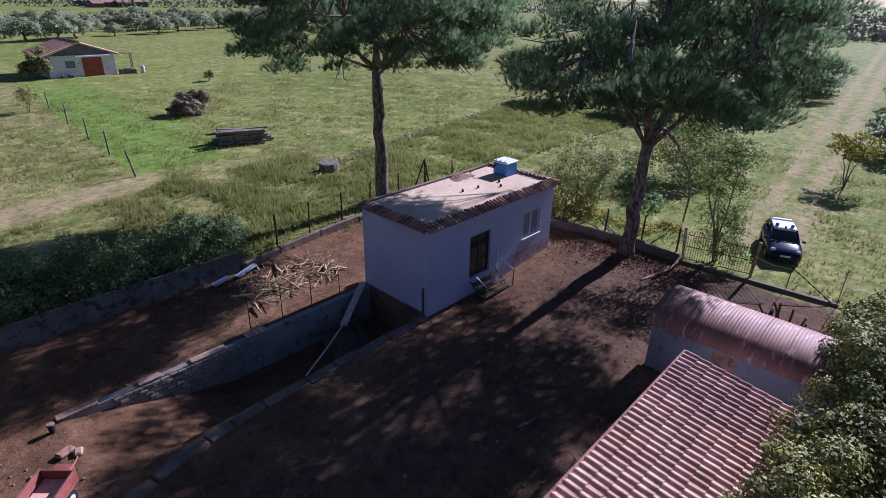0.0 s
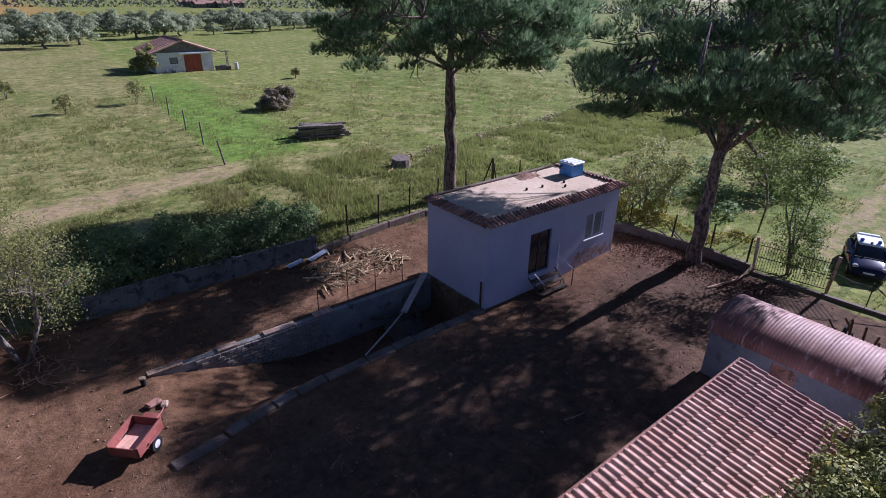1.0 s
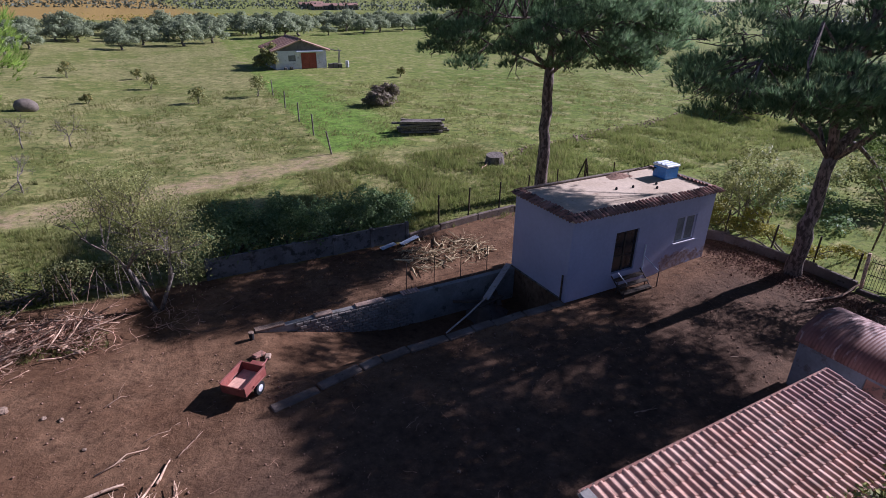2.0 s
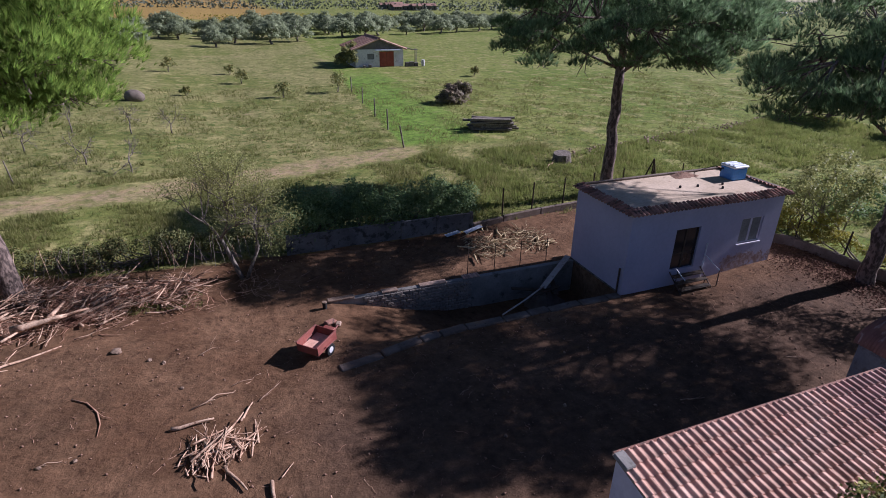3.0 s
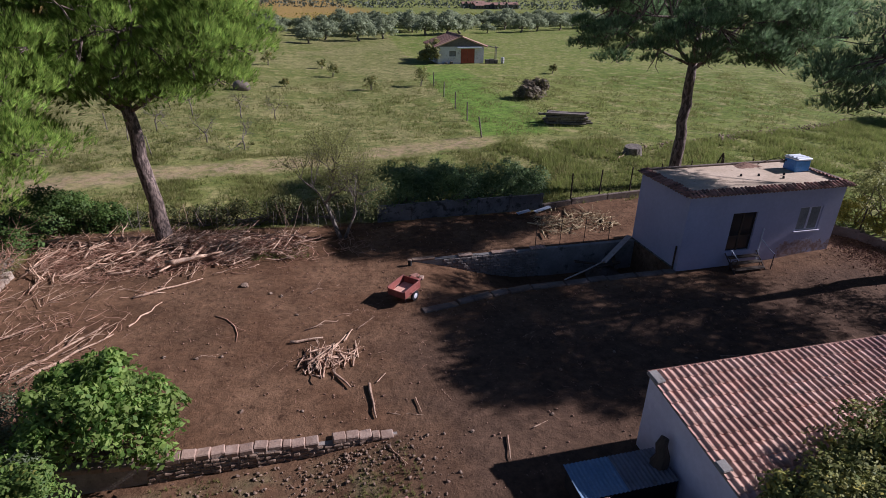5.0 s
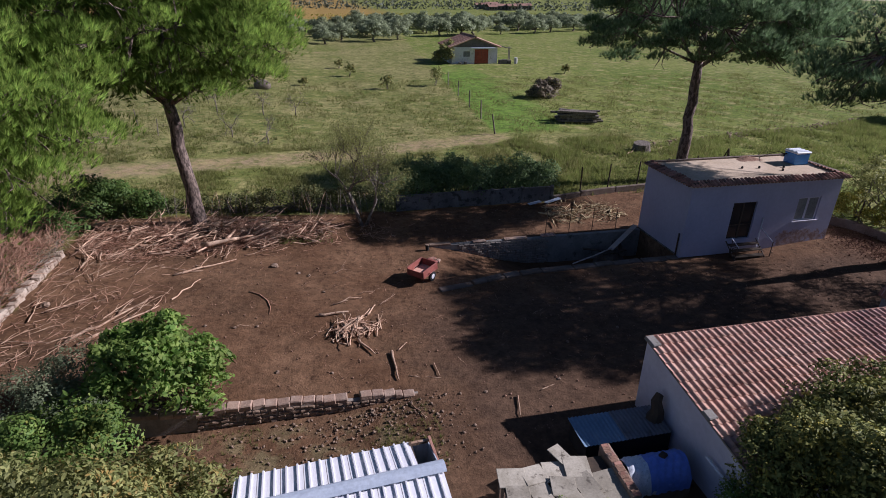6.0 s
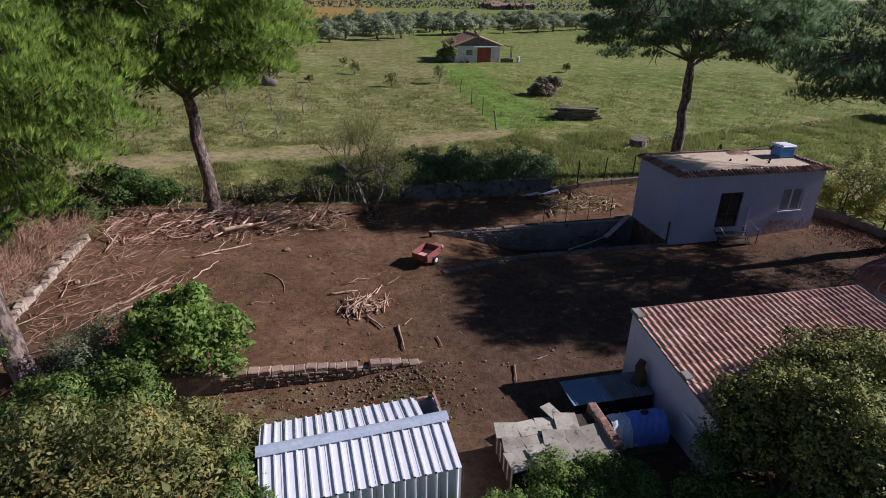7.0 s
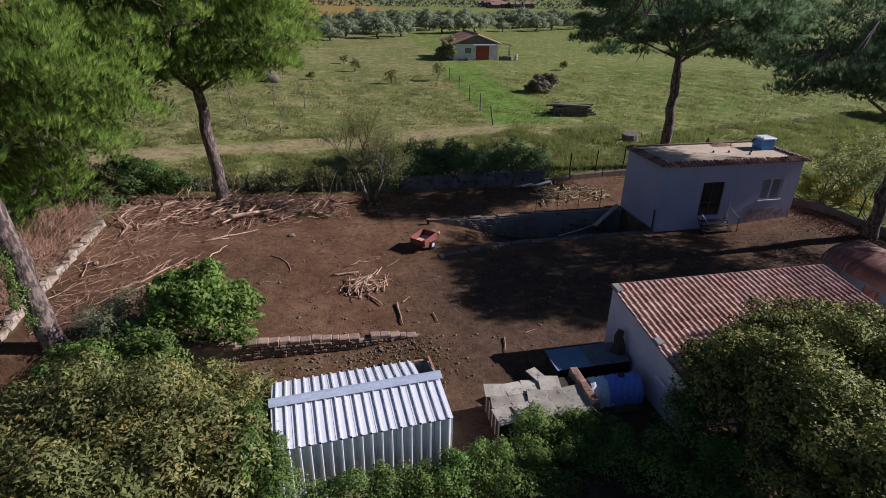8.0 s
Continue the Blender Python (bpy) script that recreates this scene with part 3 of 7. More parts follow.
def build_outbuilding():
    b = thing("tiled_outbuilding", "low white outbuilding under a single-pitch clay tile roof", "outbuilding")
    t = 0.25
    bm = bmesh.new()
    for x in (RX0 + 0.06, RX1 - t - 0.06):
        vs = [bm.verts.new(p) for p in ((x, RY0 + 0.1, -0.3), (x, RY1 - 0.1, -0.3), (x, RY1 - 0.1, RZ1 - 0.08), (x, RY0 + 0.1, RZ0 - 0.06))]
        ws = [bm.verts.new(v.co + Vector((t, 0, 0))) for v in vs]
        bm.faces.new(vs[::-1]), bm.faces.new(ws)
        for k in range(4):
            bm.faces.new((vs[k], vs[(k + 1) % 4], ws[(k + 1) % 4], ws[k]))
        part("gable_wall", bm, M_PLASTER_W, b)
        bm = bmesh.new()
    bm.free()
    part("wall", boxes((RX0 + t + 0.06, RY1 - 0.35, -0.3, RX1 - t - 0.06, RY1 - 0.1, RZ1 - 0.1)), M_PLASTER_W, b)
    part("wall", boxes((RX0 + t + 0.06, RY0 + 0.1, -0.3, RX1 - t - 0.06, RY0 + 0.35, RZ0 - 0.08)), M_PLASTER_W, b)
    roof = new("roof")
    roof.parent = b
    rise = (RZ1 - RZ0) / (RY1 - RY0)
    ang = math.degrees(math.atan(rise))
    bm = bmesh.new()
    box(bm, 0, 0, -0.05, RX1 - RX0, math.hypot(RY1 - RY0, RZ1 - RZ0), 0.0, pose(RX0, RY0, RZ0 - 0.02, ang))
    part("roof_deck", bm, M_MORTAR, roof)
    # rounded verge stones at two places of the gable edge
    for y, w in ((RY1 - 0.32, 0.5), (RY0 + 1.9, 0.34)):
        z = RZ0 + rise * (y - RY0)
        part("verge_stone", soft_box(-0.16, -w / 2, 0.0, 0.16, w / 2, 0.13, 0.03, pose(RX0 + 0.1, y, z, ang, 0, 4)), M_CONC, roof, "mortar-capped verge")
    tubes_r = soft_box(0, -0.05, 0, RX1 - RX0, 0.05, 0.05, 0.02, pose(RX0, RY1 - 0.02, RZ1 - 0.02))
    part("ridge_edge", tubes_r, M_TILE_OLD, roof)
    return roof, rise, ang


def tile_mesh(w, ln):
    """An interlocking tile: a flat pan and a round roll, its low end lifted and thick."""
    prof = [(0.0, 0.012), (0.10, 0.0), (0.40, 0.0), (0.50, 0.012), (0.60, 0.045), (0.75, 0.062), (0.90, 0.045), (1.0, 0.012)]
    bm = bmesh.new()
    lo = [bm.verts.new((w * a, 0, h + 0.035)) for a, h in prof]
    hi = [bm.verts.new((w * a, ln, h + 0.002)) for a, h in prof]
    un = [bm.verts.new((w * a, 0.002, h + 0.006)) for a, h in prof]
    for k in range(len(prof) - 1):
        bm.faces.new((lo[k], lo[k + 1], hi[k + 1], hi[k]))
        bm.faces.new((un[k], un[k + 1], lo[k + 1], lo[k]))
    me = bpy.data.meshes.new("tile")
    bm.to_mesh(me)
    bm.free()
    me.materials.append(M_TILE)
    me.shade_smooth()
    return me


OUT_ROOF, OUT_RISE, OUT_ANG = build_outbuilding()


# ---------- the barrel-roofed shed ----------
def build_barrel_shed():
    s = thing("barrel_roof_shed", "low shed with a rusty red barrel-vaulted corrugated roof", "shed")
    x0, x1, y0, y1, eave, top = 19.45, 22.35, 1.6, 7.55, 1.95, 2.72
    # white walls in shade, the shade put into a bluish grey colour
    part("wall", boxes((x0, y0, -0.3, x0 + 0.15, 4.55, eave), (x0, 5.35, -0.3, x0 + 0.15, y1, eave), (x0, 4.55, 1.75, x0 + 0.15, 5.35, eave)), M_SHADE_SHEET, s, "sheet wall coloured bluish grey for its shade")
    part("door", boxes((x0 + 0.08, 4.55, -0.2, x0 + 0.13, 5.35, 1.75)), M_TILE_OLD, s, "dark reddish plank door")
    part("wall", boxes((x1 - 0.15, y0, -0.3, x1, y1, eave)), M_CONC, s)
    for y in (y0, y1 - 0.15):
        bm = bmesh.new()
        arc = [(x0 + 0.15, -0.3), (x1 - 0.15, -0.3)] + [((x0 + x1) / 2 + (x1 - x0 - 0.3) / 2 * math.cos(a), eave + (top - eave - 0.06) * math.sin(a)) for a in (math.pi * k / 14 for k in range(15))]
        a = [bm.verts.new((x, y, z)) for x, z in arc]
        b = [bm.verts.new((x, y + 0.15, z)) for x, z in arc]
        bm.faces.new(a[::-1]), bm.faces.new(b)
        for k in range(len(a)):
            bm.faces.new((a[k], a[(k + 1) % len(a)], b[(k + 1) % len(a)], b[k]))
        part("end_wall", bm, M_SHADE_SHEET, s, "end wall coloured bluish grey for its shade")
    # corrugated vault in sheets, the ribs run over the arch
    nsheet = 7
    for i in range(nsheet):
        ya, yb = y0 - 0.1 + (y1 - y0 + 0.2) * i / nsheet, y0 - 0.1 + (y1 - y0 + 0.2) * (i + 1) / nsheet + 0.03
        m = 26
        ys = np.linspace(ya, yb, m)
        an = np.linspace(-0.06, math.pi + 0.06, 22)
        rip = 0.016 * np.cos((ys - y0) * 2 * math.pi / 0.11) + 0.004 * (i % 2)
        rx, rz = (x1 - x0) / 2 + 0.12, top - eave
        gx = (x0 + x1) / 2 + (rx + rip[None, :]) * np.cos(an)[:, None]
        gzz = eave + (rz + rip[None, :]) * np.sin(an)[:, None]
        gy = np.repeat(ys[None, :], len(an), 0)
        v = np.stack((gx, gy, gzz), 2).reshape(-1, 3)
        k = (np.arange(len(an) - 1)[:, None] * m + np.arange(m - 1)[None, :]).ravel()
        o = raw_mesh("roof_sheet", v, np.stack((k, k + 1, k + m + 1, k + m), 1), M_RUST, s, smooth=True)
    return s


build_barrel_shed()


# ---------- the white sheet-steel shed ----------
def rib_sheet(w, ln, rib=0.035, ribs=2, t=0.004, foot=0.035):
    """A trapezoidal sheet, x across, y up the slope, with square ribs."""
    prof = [(0, 0)]
    for i in range(ribs):
        c = w * (i + 0.5) / ribs
        prof += [(c - foot, 0), (c - 0.02, rib), (c + 0.02, rib), (c + foot, 0)]
    prof += [(w, 0)]
    bm = bmesh.new()
    a = [bm.verts.new((x, 0, z)) for x, z in prof]
    b = [bm.verts.new((x, ln, z)) for x, z in prof]
    c = [bm.verts.new((x, 0, z - t)) for x, z in prof]
    d = [bm.verts.new((x, ln, z - t)) for x, z in prof]
    for k in range(len(prof) - 1):
        bm.faces.new((a[k], a[k + 1], b[k + 1], b[k]))
        bm.faces.new((c[k + 1], c[k], d[k], d[k + 1]))
        bm.faces.new((c[k], c[k + 1], a[k + 1], a[k]))
    return bm


def build_steel_shed():
    s = thing("sheet_metal_shed", "white ribbed sheet-metal shed with a blue-grey ridge cap", "shed")
    x0, x1, y0, y1, ym, eave, top, g = -5.45, -0.3, 0.62, 3.42, 2.15, 1.80, 2.12, -0.5
    n = 9
    w = (x1 - x0) / n
    for i in range(n):
        a = math.degrees(math.atan2(top - eave, ym - y0 + 0.1))
        bm = rib_sheet(w - 0.012, math.hypot(ym - y0 + 0.1, top - eave), 0.05, 2)
        bm.transform(pose(x0 + i * w, y0 - 0.1, eave + 0.004 * (i % 2), a))
        part("roof_sheet", bm, M_STEEL_W, s)
        if i < n - 1:
            a = math.degrees(math.atan2(top - eave, y1 + 0.1 - ym))
            bm = rib_sheet(w - 0.012, math.hypot(y1 + 0.1 - ym, top - eave), 0.05, 2)
            bm.transform(pose(x0 + (i + 1) * w, y1 + 0.1, eave + 0.004 * (i % 2), a, 0, 180))
            part("roof_sheet", bm, M_STEEL_W, s)
    cap = bmesh.new()
    prof = [(-0.21, -0.02), (-0.12, 0.045), (0, 0.075), (0.12, 0.045), (0.21, -0.02)]
    for sgn in (0, -0.008):
        a = [cap.verts.new((x0 - 0.05, ym + y, top + 0.05 + z + sgn)) for y, z in prof]
        b = [cap.verts.new((x1 + 0.06, ym + y, top + 0.05 + z + sgn)) for y, z in prof]
        for k in range(4):
            cap.faces.new((a[k], b[k], b[k + 1], a[k + 1]))
    part("ridge_cap", cap, M_STEEL_B, s, "blue-grey folded ridge cap")
    for yy, ang, xx in ((y0 - 0.05, 0, 0), (y1, 180, 1)):
        for i in range(n):
            bm = rib_sheet(w - 0.008, eave - g - 0.02, 0.06, 2, 0.004, 0.08)
            bm.transform(pose(x0 + (i + xx) * w, yy, g, 90, 0, 0) if not xx else pose(x0 + (i + 1) * w, yy, g, 90, 0, 180))
            part("wall_sheet", bm, M_STEEL_W, s)
    for xx in (x0 + 0.03, x1 - 0.03):
        bm = bmesh.new()
        vs = [bm.verts.new(p) for p in ((xx, y0, g), (xx, y1, g), (xx, y1, eave - 0.02), (xx, ym, top - 0.03), (xx, y0, eave - 0.02))]
        face = bm.faces.new(vs)
        r = bmesh.ops.extrude_face_region(bm, geom=[face])
        for v in r["geom"]:
            if isinstance(v, bmesh.types.BMVert):
                v.co.x += 0.03 if xx < -3 else -0.03
        bmesh.ops.recalc_face_normals(bm, faces=bm.faces[:])
        part("end_wall", bm, M_STEEL_B, s)
    part("rafter", boxes((x1 - w - 0.02, ym + 0.1, eave - 0.02, x1 - w + 0.05, y1 + 0.05, eave + 0.05)), M_IRON, s)
    part("eave_beam", boxes((x1 - w, y1 - 0.02, eave - 0.05, x1 + 0.02, y1 + 0.06, eave + 0.04)), M_STICK, s, "weathered timber eave beam")
    part("verge_board", boxes((x1 - 0.04, ym + 0.15, eave + 0.06, x1 + 0.03, y1 + 0.06, eave + 0.13)), M_TILE_OLD, s, "reddish verge board")
    s.matrix_basis = pose(0, 0.05, 0) @ Matrix.Translation((x1, ym, 0)) @ pose(0, 0, 0, 0, 0, 4.3) @ Matrix.Translation((-x1, -ym, 0))
    return s


build_steel_shed()


# ---------- trees ----------
def crooked(rng, a, b, n, wob):
    a, b = np.array(a, float), np.array(b, float)
    out = []
    for i in range(n + 1):
        t = i / n
        out.append(tuple(a + (b - a) * t + (rng.normal(0, wob, 3) if 0 < i < n else 0)))
    return out


def pine(name, base, fork, r0, crown, pads, tufts, seed, label, low=-0.7, shade=None, leaders=((0, 0, 1),), reach=0.62, gap=0.62, fat=1.0, inner=0.35, cone=0.62, brush=(0.26, 0.5), needles=M_NEEDLE):
    """A stone pine: a bare trunk to the fork, arching limbs, side branches and brushes of needles on pads.
    crown: centre x, y, z and half-axes; shade: the strip of ground that the crown covers along the sun's way."""
    rng = np.random.default_rng(seed)
    tree = thing(name, label, "tree")
    trunk = crooked(rng, base, fork, 9, 0.06)
    bm = bmesh.new()
    tube(bm, [(trunk[0][0], trunk[0][1], trunk[0][2] - 0.3)] + trunk, [r0 * 1.35] + [r0 * (1.12 if i == 0 else 1 - 0.32 * i / 9) * rng.uniform(0.93, 1.07) for i in range(10)], 14)
    part("trunk", bm, M_BARK, tree, smooth=True)
    mid, half = np.array(crown[:3]), np.array(crown[3:])
    ends, blobs = [], []
    while len(blobs) < pads:
        d = rng.normal(0, 1, 3)
        d /= np.linalg.norm(d)
        if d[2] < low:
            continue
        c = mid + d * half * (rng.uniform(0.78, 1.0) if rng.random() < 0.82 else rng.uniform(0.3, 0.75))
        if shade:
            w = c[0] - c[2] / 0.6
            if shade[3] < 22 and w < 6.5 and c[1] < 8.0:
                continue
            if not (shade[0] - (4.0 if c[1] > 26 else 0) < w < shade[1] and shade[2] < c[1] < shade[3]):
                continue
            if shade[3] > 22 and 26.0 < c[1] < 28.6 and 0.0 < w < 12.0 and rng.random() < 0.85:
                continue
            if shade[3] < 22 and c[1] > 15.5 and not (9.4 < w < 11.5 or (w < 9.4 and rng.random() < 0.2)):
                continue
        if blobs and np.min(np.linalg.norm(np.array(ends) - c, axis=1)) < gap:
            continue
        s = rng.uniform(0.55, 1.05) * min(half[0], 7) / 6.6 * fat
        blobs.append((*c, s * 1.3 / fat ** 0.3, s * 1.3 / fat ** 0.3, s * 0.72 * fat ** 0.5))
        ends.append(c)
    if shade and shade[3] < 22:
        # extra needle pads added north over the house to dapple its roof with shade
        while len(ends) < pads + 6:
            c = np.array((rng.uniform(23.5, 33.0), rng.uniform(16.2, 18.9), rng.uniform(7.5, 13.0)))
            if 9.0 < c[0] - c[2] / 0.6 < 11.8 and np.linalg.norm((c - mid) / half) < 1.05:
                u = rng.uniform(0.5, 0.9)
                blobs.append((*c, u, u, u * 0.6))
                ends.append(c)
    ends = np.array(ends)
    # leaders go on from the fork, limbs arch out of them
    f = np.array(fork)
    spine = []
    for dx, dy, k in leaders:
        top = mid + np.array((dx, dy, half[2] * 0.55 * k))
        pts = [f, f + (top - f) * 0.35 + np.array((dx * 0.25, dy * 0.25, 0)) + rng.normal(0, 0.12, 3), f + (top - f) * 0.7 + rng.normal(0, 0.2, 3), top]
        part("leader", tubes([([tuple(q) for q in pts], [r0 * 0.62, r0 * 0.45, r0 * 0.3, r0 * 0.12])], 8), M_BARK, tree, smooth=True)
        spine += [pts[0], pts[1], pts[2]]
    nodes = []
    for i in range(13):
        a = 2 * math.pi * (i + rng.uniform(-0.3, 0.3)) / 13
        goal = mid + half * np.array((math.cos(a), math.sin(a), rng.uniform(-0.15, 0.35))) * np.array((reach, reach, 1.0)) * rng.uniform(0.8, 1.15)
        st = spine[rng.integers(0, len(spine))] if i % 3 else f - np.array((0, 0, rng.uniform(0.1, 0.5)))
        run = goal - st
        pts = [st + run * q + np.array((0, 0, -0.16 * abs(run[0] + run[1]) * q * (1 - q))) + rng.normal(0, 0.09, 3) * (q > 0) for q in (0, 0.25, 0.5, 0.75, 1.0)]
        w = r0 * rng.uniform(0.22, 0.36)
        part("limb", tubes([([tuple(q) for q in pts], [w, w * 0.85, w * 0.68, w * 0.5, w * 0.25])], 6), M_BARK, tree, smooth=True)
        nodes += pts[2:]
    nodes = np.array(nodes)
    rows = []
    for c in ends:
        near = nodes[np.argmin(np.linalg.norm(nodes - c, axis=1) + rng.uniform(0, 0.8, len(nodes)))]
        rows.append(([tuple(near), tuple((near + c) / 2 + rng.normal(0, 0.15, 3)), tuple(c + np.array((0, 0, -0.15)))], [0.06, 0.04, 0.018]))
        for _ in range(3):
            e = c + rng.normal(0, 0.45, 3) * np.array((1, 1, 0.5))
            rows.append(([tuple((near + c) / 2 * 0.4 + c * 0.6), tuple((c + e) / 2), tuple(e)], [0.03, 0.02, 0.01]))
    part("branch_spray", tubes(rows, 4), M_BARK, tree, "thin side branches")["kind"] = "stuff"
    tv, tf = tuft(rng, 10 if brush[1] < 0.55 else 13, cone, 0.05 if brush[1] < 0.55 else 0.036)
    p, d = shell_points(rng, blobs, tufts, inner, -0.15)
    up = d * np.array((0.75, 0.75, 0.4)) + np.array((0.05, 0, 0.8))
    whole = (p - mid) / half
    face = 1.1 * d + 0.4 * whole / (np.linalg.norm(whole, axis=1)[:, None] + 1e-6) + rng.normal(0, 0.55, (tufts, 3)) + np.array((0, 0, 0.25))
    strew("crown", tv, tf, p, frames_of(rng, up, 0.28), rng.uniform(*brush, tufts), needles, tree, "", face)
    return tree


pine("stone_pine", (28.35, 12.75, 0.0), (27.6, 12.3, 6.5), 0.40, (28.4, 12.5, 10.9, 9.2, 7.3, 4.5), 175, 23000, 11, "tall stone pine with a broad crown at the yard fence", -0.62, (3.7, 19.6, 6.9, 19.6), ((-0.6, 0, 1), (3.4, -0.4, 0.7)), gap=0.8, needles=M_NEEDLE_BLUE)
pine("stone_pine", (23.9, 28.1, 0.2), (23.6, 28.0, 8.9), 0.43, (23.3, 28.0, 11.5, 8.4, 8.0, 3.6), 185, 27000, 12, "straight stone pine behind the lilac house", -0.72, (-0.5, 14.0, 19.9, 37.0), needles=M_NEEDLE_BLUE)
pine("stone_pine", (-10.0, 23.6, 0.5), (-10.6, 24.2, 7.9), 0.42, (-11.2, 25.0, 10.9, 7.0, 6.4, 3.5), 135, 30000, 13, "leaning stone pine rising from the brush heap", -0.9, gap=1.1, fat=1.3, inner=0.7, cone=0.5, brush=(0.3, 0.58))
pine("stone_pine", (-22.5, 17.5, 0.7), (-21.5, 17.0, 5.0), 0.45, (-20.0, 16.6, 8.4, 8.6, 6.6, 5.2), 210, 40000, 14, "dense stone pine beyond the boundary wall", -0.97, gap=1.2, fat=1.4, inner=0.72, cone=0.5, brush=(0.3, 0.58))
pine("stone_pine", (-13.85, 8.4, 0.5), (-15.3, 9.4, 8.8), 0.42, (-18.4, 9.2, 12.2, 4.0, 4.2, 2.2), 40, 6000, 15, "leaning ivy-clad pine trunk inside the boundary wall", -0.4)
db = link_mesh("dead_bough", tubes([([(27.7, 12.4, 6.7), (28.6, 12.4, 7.1), (29.8, 12.4, 6.8), (32.0, 12.4, 5.6), (34.4, 12.4, 3.7), (35.6, 12.4, 1.9), (35.3, 12.4, 0.1)], [0.12, 0.11, 0.10, 0.085, 0.07, 0.06, 0.05])], 7), M_BARK, smooth=True)
tagged(db, "dead bough arching from the pine down to the ground", "branch")


# ---------- on and at the lilac house ----------
M_WHITE_PL = surf("white_plastic", (0.66, 0.70, 0.76), (0.74, 0.77, 0.80), (0.40, 0.46, 0.55), big=5, fine=18, rough=0.5, relief=0.004, spec=0.5, wear=0.6)
M_SOIL = surf("loose_reddish_soil", (0.22, 0.125, 0.085), (0.30, 0.18, 0.125), (0.13, 0.075, 0.05), big=3, fine=16, rough=0.95, relief=0.03)
M_RED = surf("faded_red_paint", (0.22, 0.062, 0.048), (0.30, 0.10, 0.078), (0.17, 0.085, 0.068), big=1.8, fine=14, rough=0.6, relief=0.004)
M_PALEWOOD = surf("pale_weathered_board", (0.42, 0.34, 0.29), (0.52, 0.44, 0.38), (0.28, 0.21, 0.17), big=2, fine=18, relief=0.006, stretch=(0.6, 1, 1))
M_RUBBER = surf("black_rubber", (0.018, 0.018, 0.018), (0.03, 0.03, 0.03), big=4, fine=25, rough=0.8, relief=0.003)
M_SLAB = surf("lichened_fibre_cement", (0.29, 0.255, 0.195), (0.44, 0.395, 0.315), (0.13, 0.11, 0.085), big=1.4, fine=14, relief=0.008, vary=0.5)
M_BLUE_SHEET = surf("pale_blue_painted_sheet", (0.15, 0.24, 0.34), (0.21, 0.30, 0.40), (0.27, 0.32, 0.36), big=1.0, fine=12, rough=0.5, relief=0.003, spec=0.4, wear=0.66)
M_TARP = surf("blue_tarpaulin", (0.13, 0.22, 0.64), (0.18, 0.28, 0.72), (0.28, 0.38, 0.75), big=1.6, fine=10, rough=0.4, relief=0.01, spec=0.5, wear=0.68)


def build_tank():
    t = thing("roof_water_tank", "blue plastic water tank with a white lid on the flat roof", "water tank")
    x0, x1, y0, y1, z0, z1 = 24.05, 25.0, 18.15, 19.1, HTOP + 0.13, HTOP + 0.80
    part("tank_body", soft_box(x0, y0, z0, x1, y1, z1, 0.07), M_BLUE, t)
    lid = part("lid", soft_box(x0 - 0.03, y0 - 0.03, z1 - 0.02, x1 + 0.03, y1 + 0.03, z1 + 0.10, 0.04), M_WHITE_PL, t, "dirty white lid")
    for i in range(3):
        part("lid_rib", soft_box(x0 + 0.06, y0 + 0.14 + 0.29 * i, z1 + 0.09, x1 - 0.06, y0 + 0.26 + 0.29 * i, z1 + 0.14, 0.02), M_WHITE_PL, lid)
    part("inlet_valve", tubes([([(x0, y0 + 0.75, z1 - 0.15), (x0 - 0.14, y0 + 0.75, z1 - 0.15), (x0 - 0.16, y0 + 0.75, z1 - 0.3)], [0.04, 0.05, 0.035])], 8), M_RUBBER, t, "black inlet valve")
    part("hose", tubes([([(x0 - 0.1, y0 + 0.75, z1 - 0.2), (x0 - 0.35, y0 + 0.95, z1 - 0.05), (x0 - 0.6, y0 + 1.3, z1 - 0.25), (x0 - 0.7, y0 + 1.7, z0 + 0.15), (x0 - 0.75, y0 + 2.1, z0 - 0.1)], [0.018] * 5)], 6), M_RUBBER, t, "black hose")


def mound(name, label, category, x, y, z, r, h, material, seed, kind=""):
    rng = np.random.default_rng(seed)
    n, m = 12, 22
    v, f = [(x, y, z + h)], []
    for i in range(1, n + 1):
        for k in range(m):
            a, q = 2 * math.pi * k / m, i / n
            rr = r * q * (1 + 0.18 * math.sin(3 * a + seed) + 0.1 * math.sin(7 * a))
            v.append((x + rr * math.cos(a), y + rr * 0.75 * math.sin(a), z - 0.03 * (i == n) + h * (1 - smooth(q)) + rng.normal(0, 0.10 * h * (1 - q) + 0.004)))
    for k in range(m):
        f.append((0, 1 + k, 1 + (k + 1) % m, 0))
    bm = bmesh.new()
    vs = [bm.verts.new(p) for p in v]
    for k in range(m):
        bm.faces.new((vs[0], vs[1 + k], vs[1 + (k + 1) % m]))
    for i in range(n - 1):
        for k in range(m):
            a, b = 1 + i * m + k, 1 + i * m + (k + 1) % m
            bm.faces.new((vs[a], vs[a + m], vs[b + m], vs[b]))
    o = link_mesh(name, bm, material, smooth=True)
    return tagged(o, label, category, kind=kind)


build_tank()
mound("litter_heap", "low heap of reddish leaf litter on the flat roof", "litter heap", 22.3, 19.9, HTOP + 0.13, 0.85, 0.16, M_SOIL, 3)
for x, y in ((20.6, 18.2), (21.6, 18.05), (23.1, 17.9), (22.6, 17.4)):
    bm = tubes([([(x, y, HTOP + 0.11), (x, y, HTOP + 0.22), (x, y, HTOP + 0.26)], [0.06, 0.06, 0.035])], 8)
    tagged(link_mesh("roof_vent", bm, M_RUBBER), "small black vent stub on the flat roof", "roof vent", "vents on the house roof")


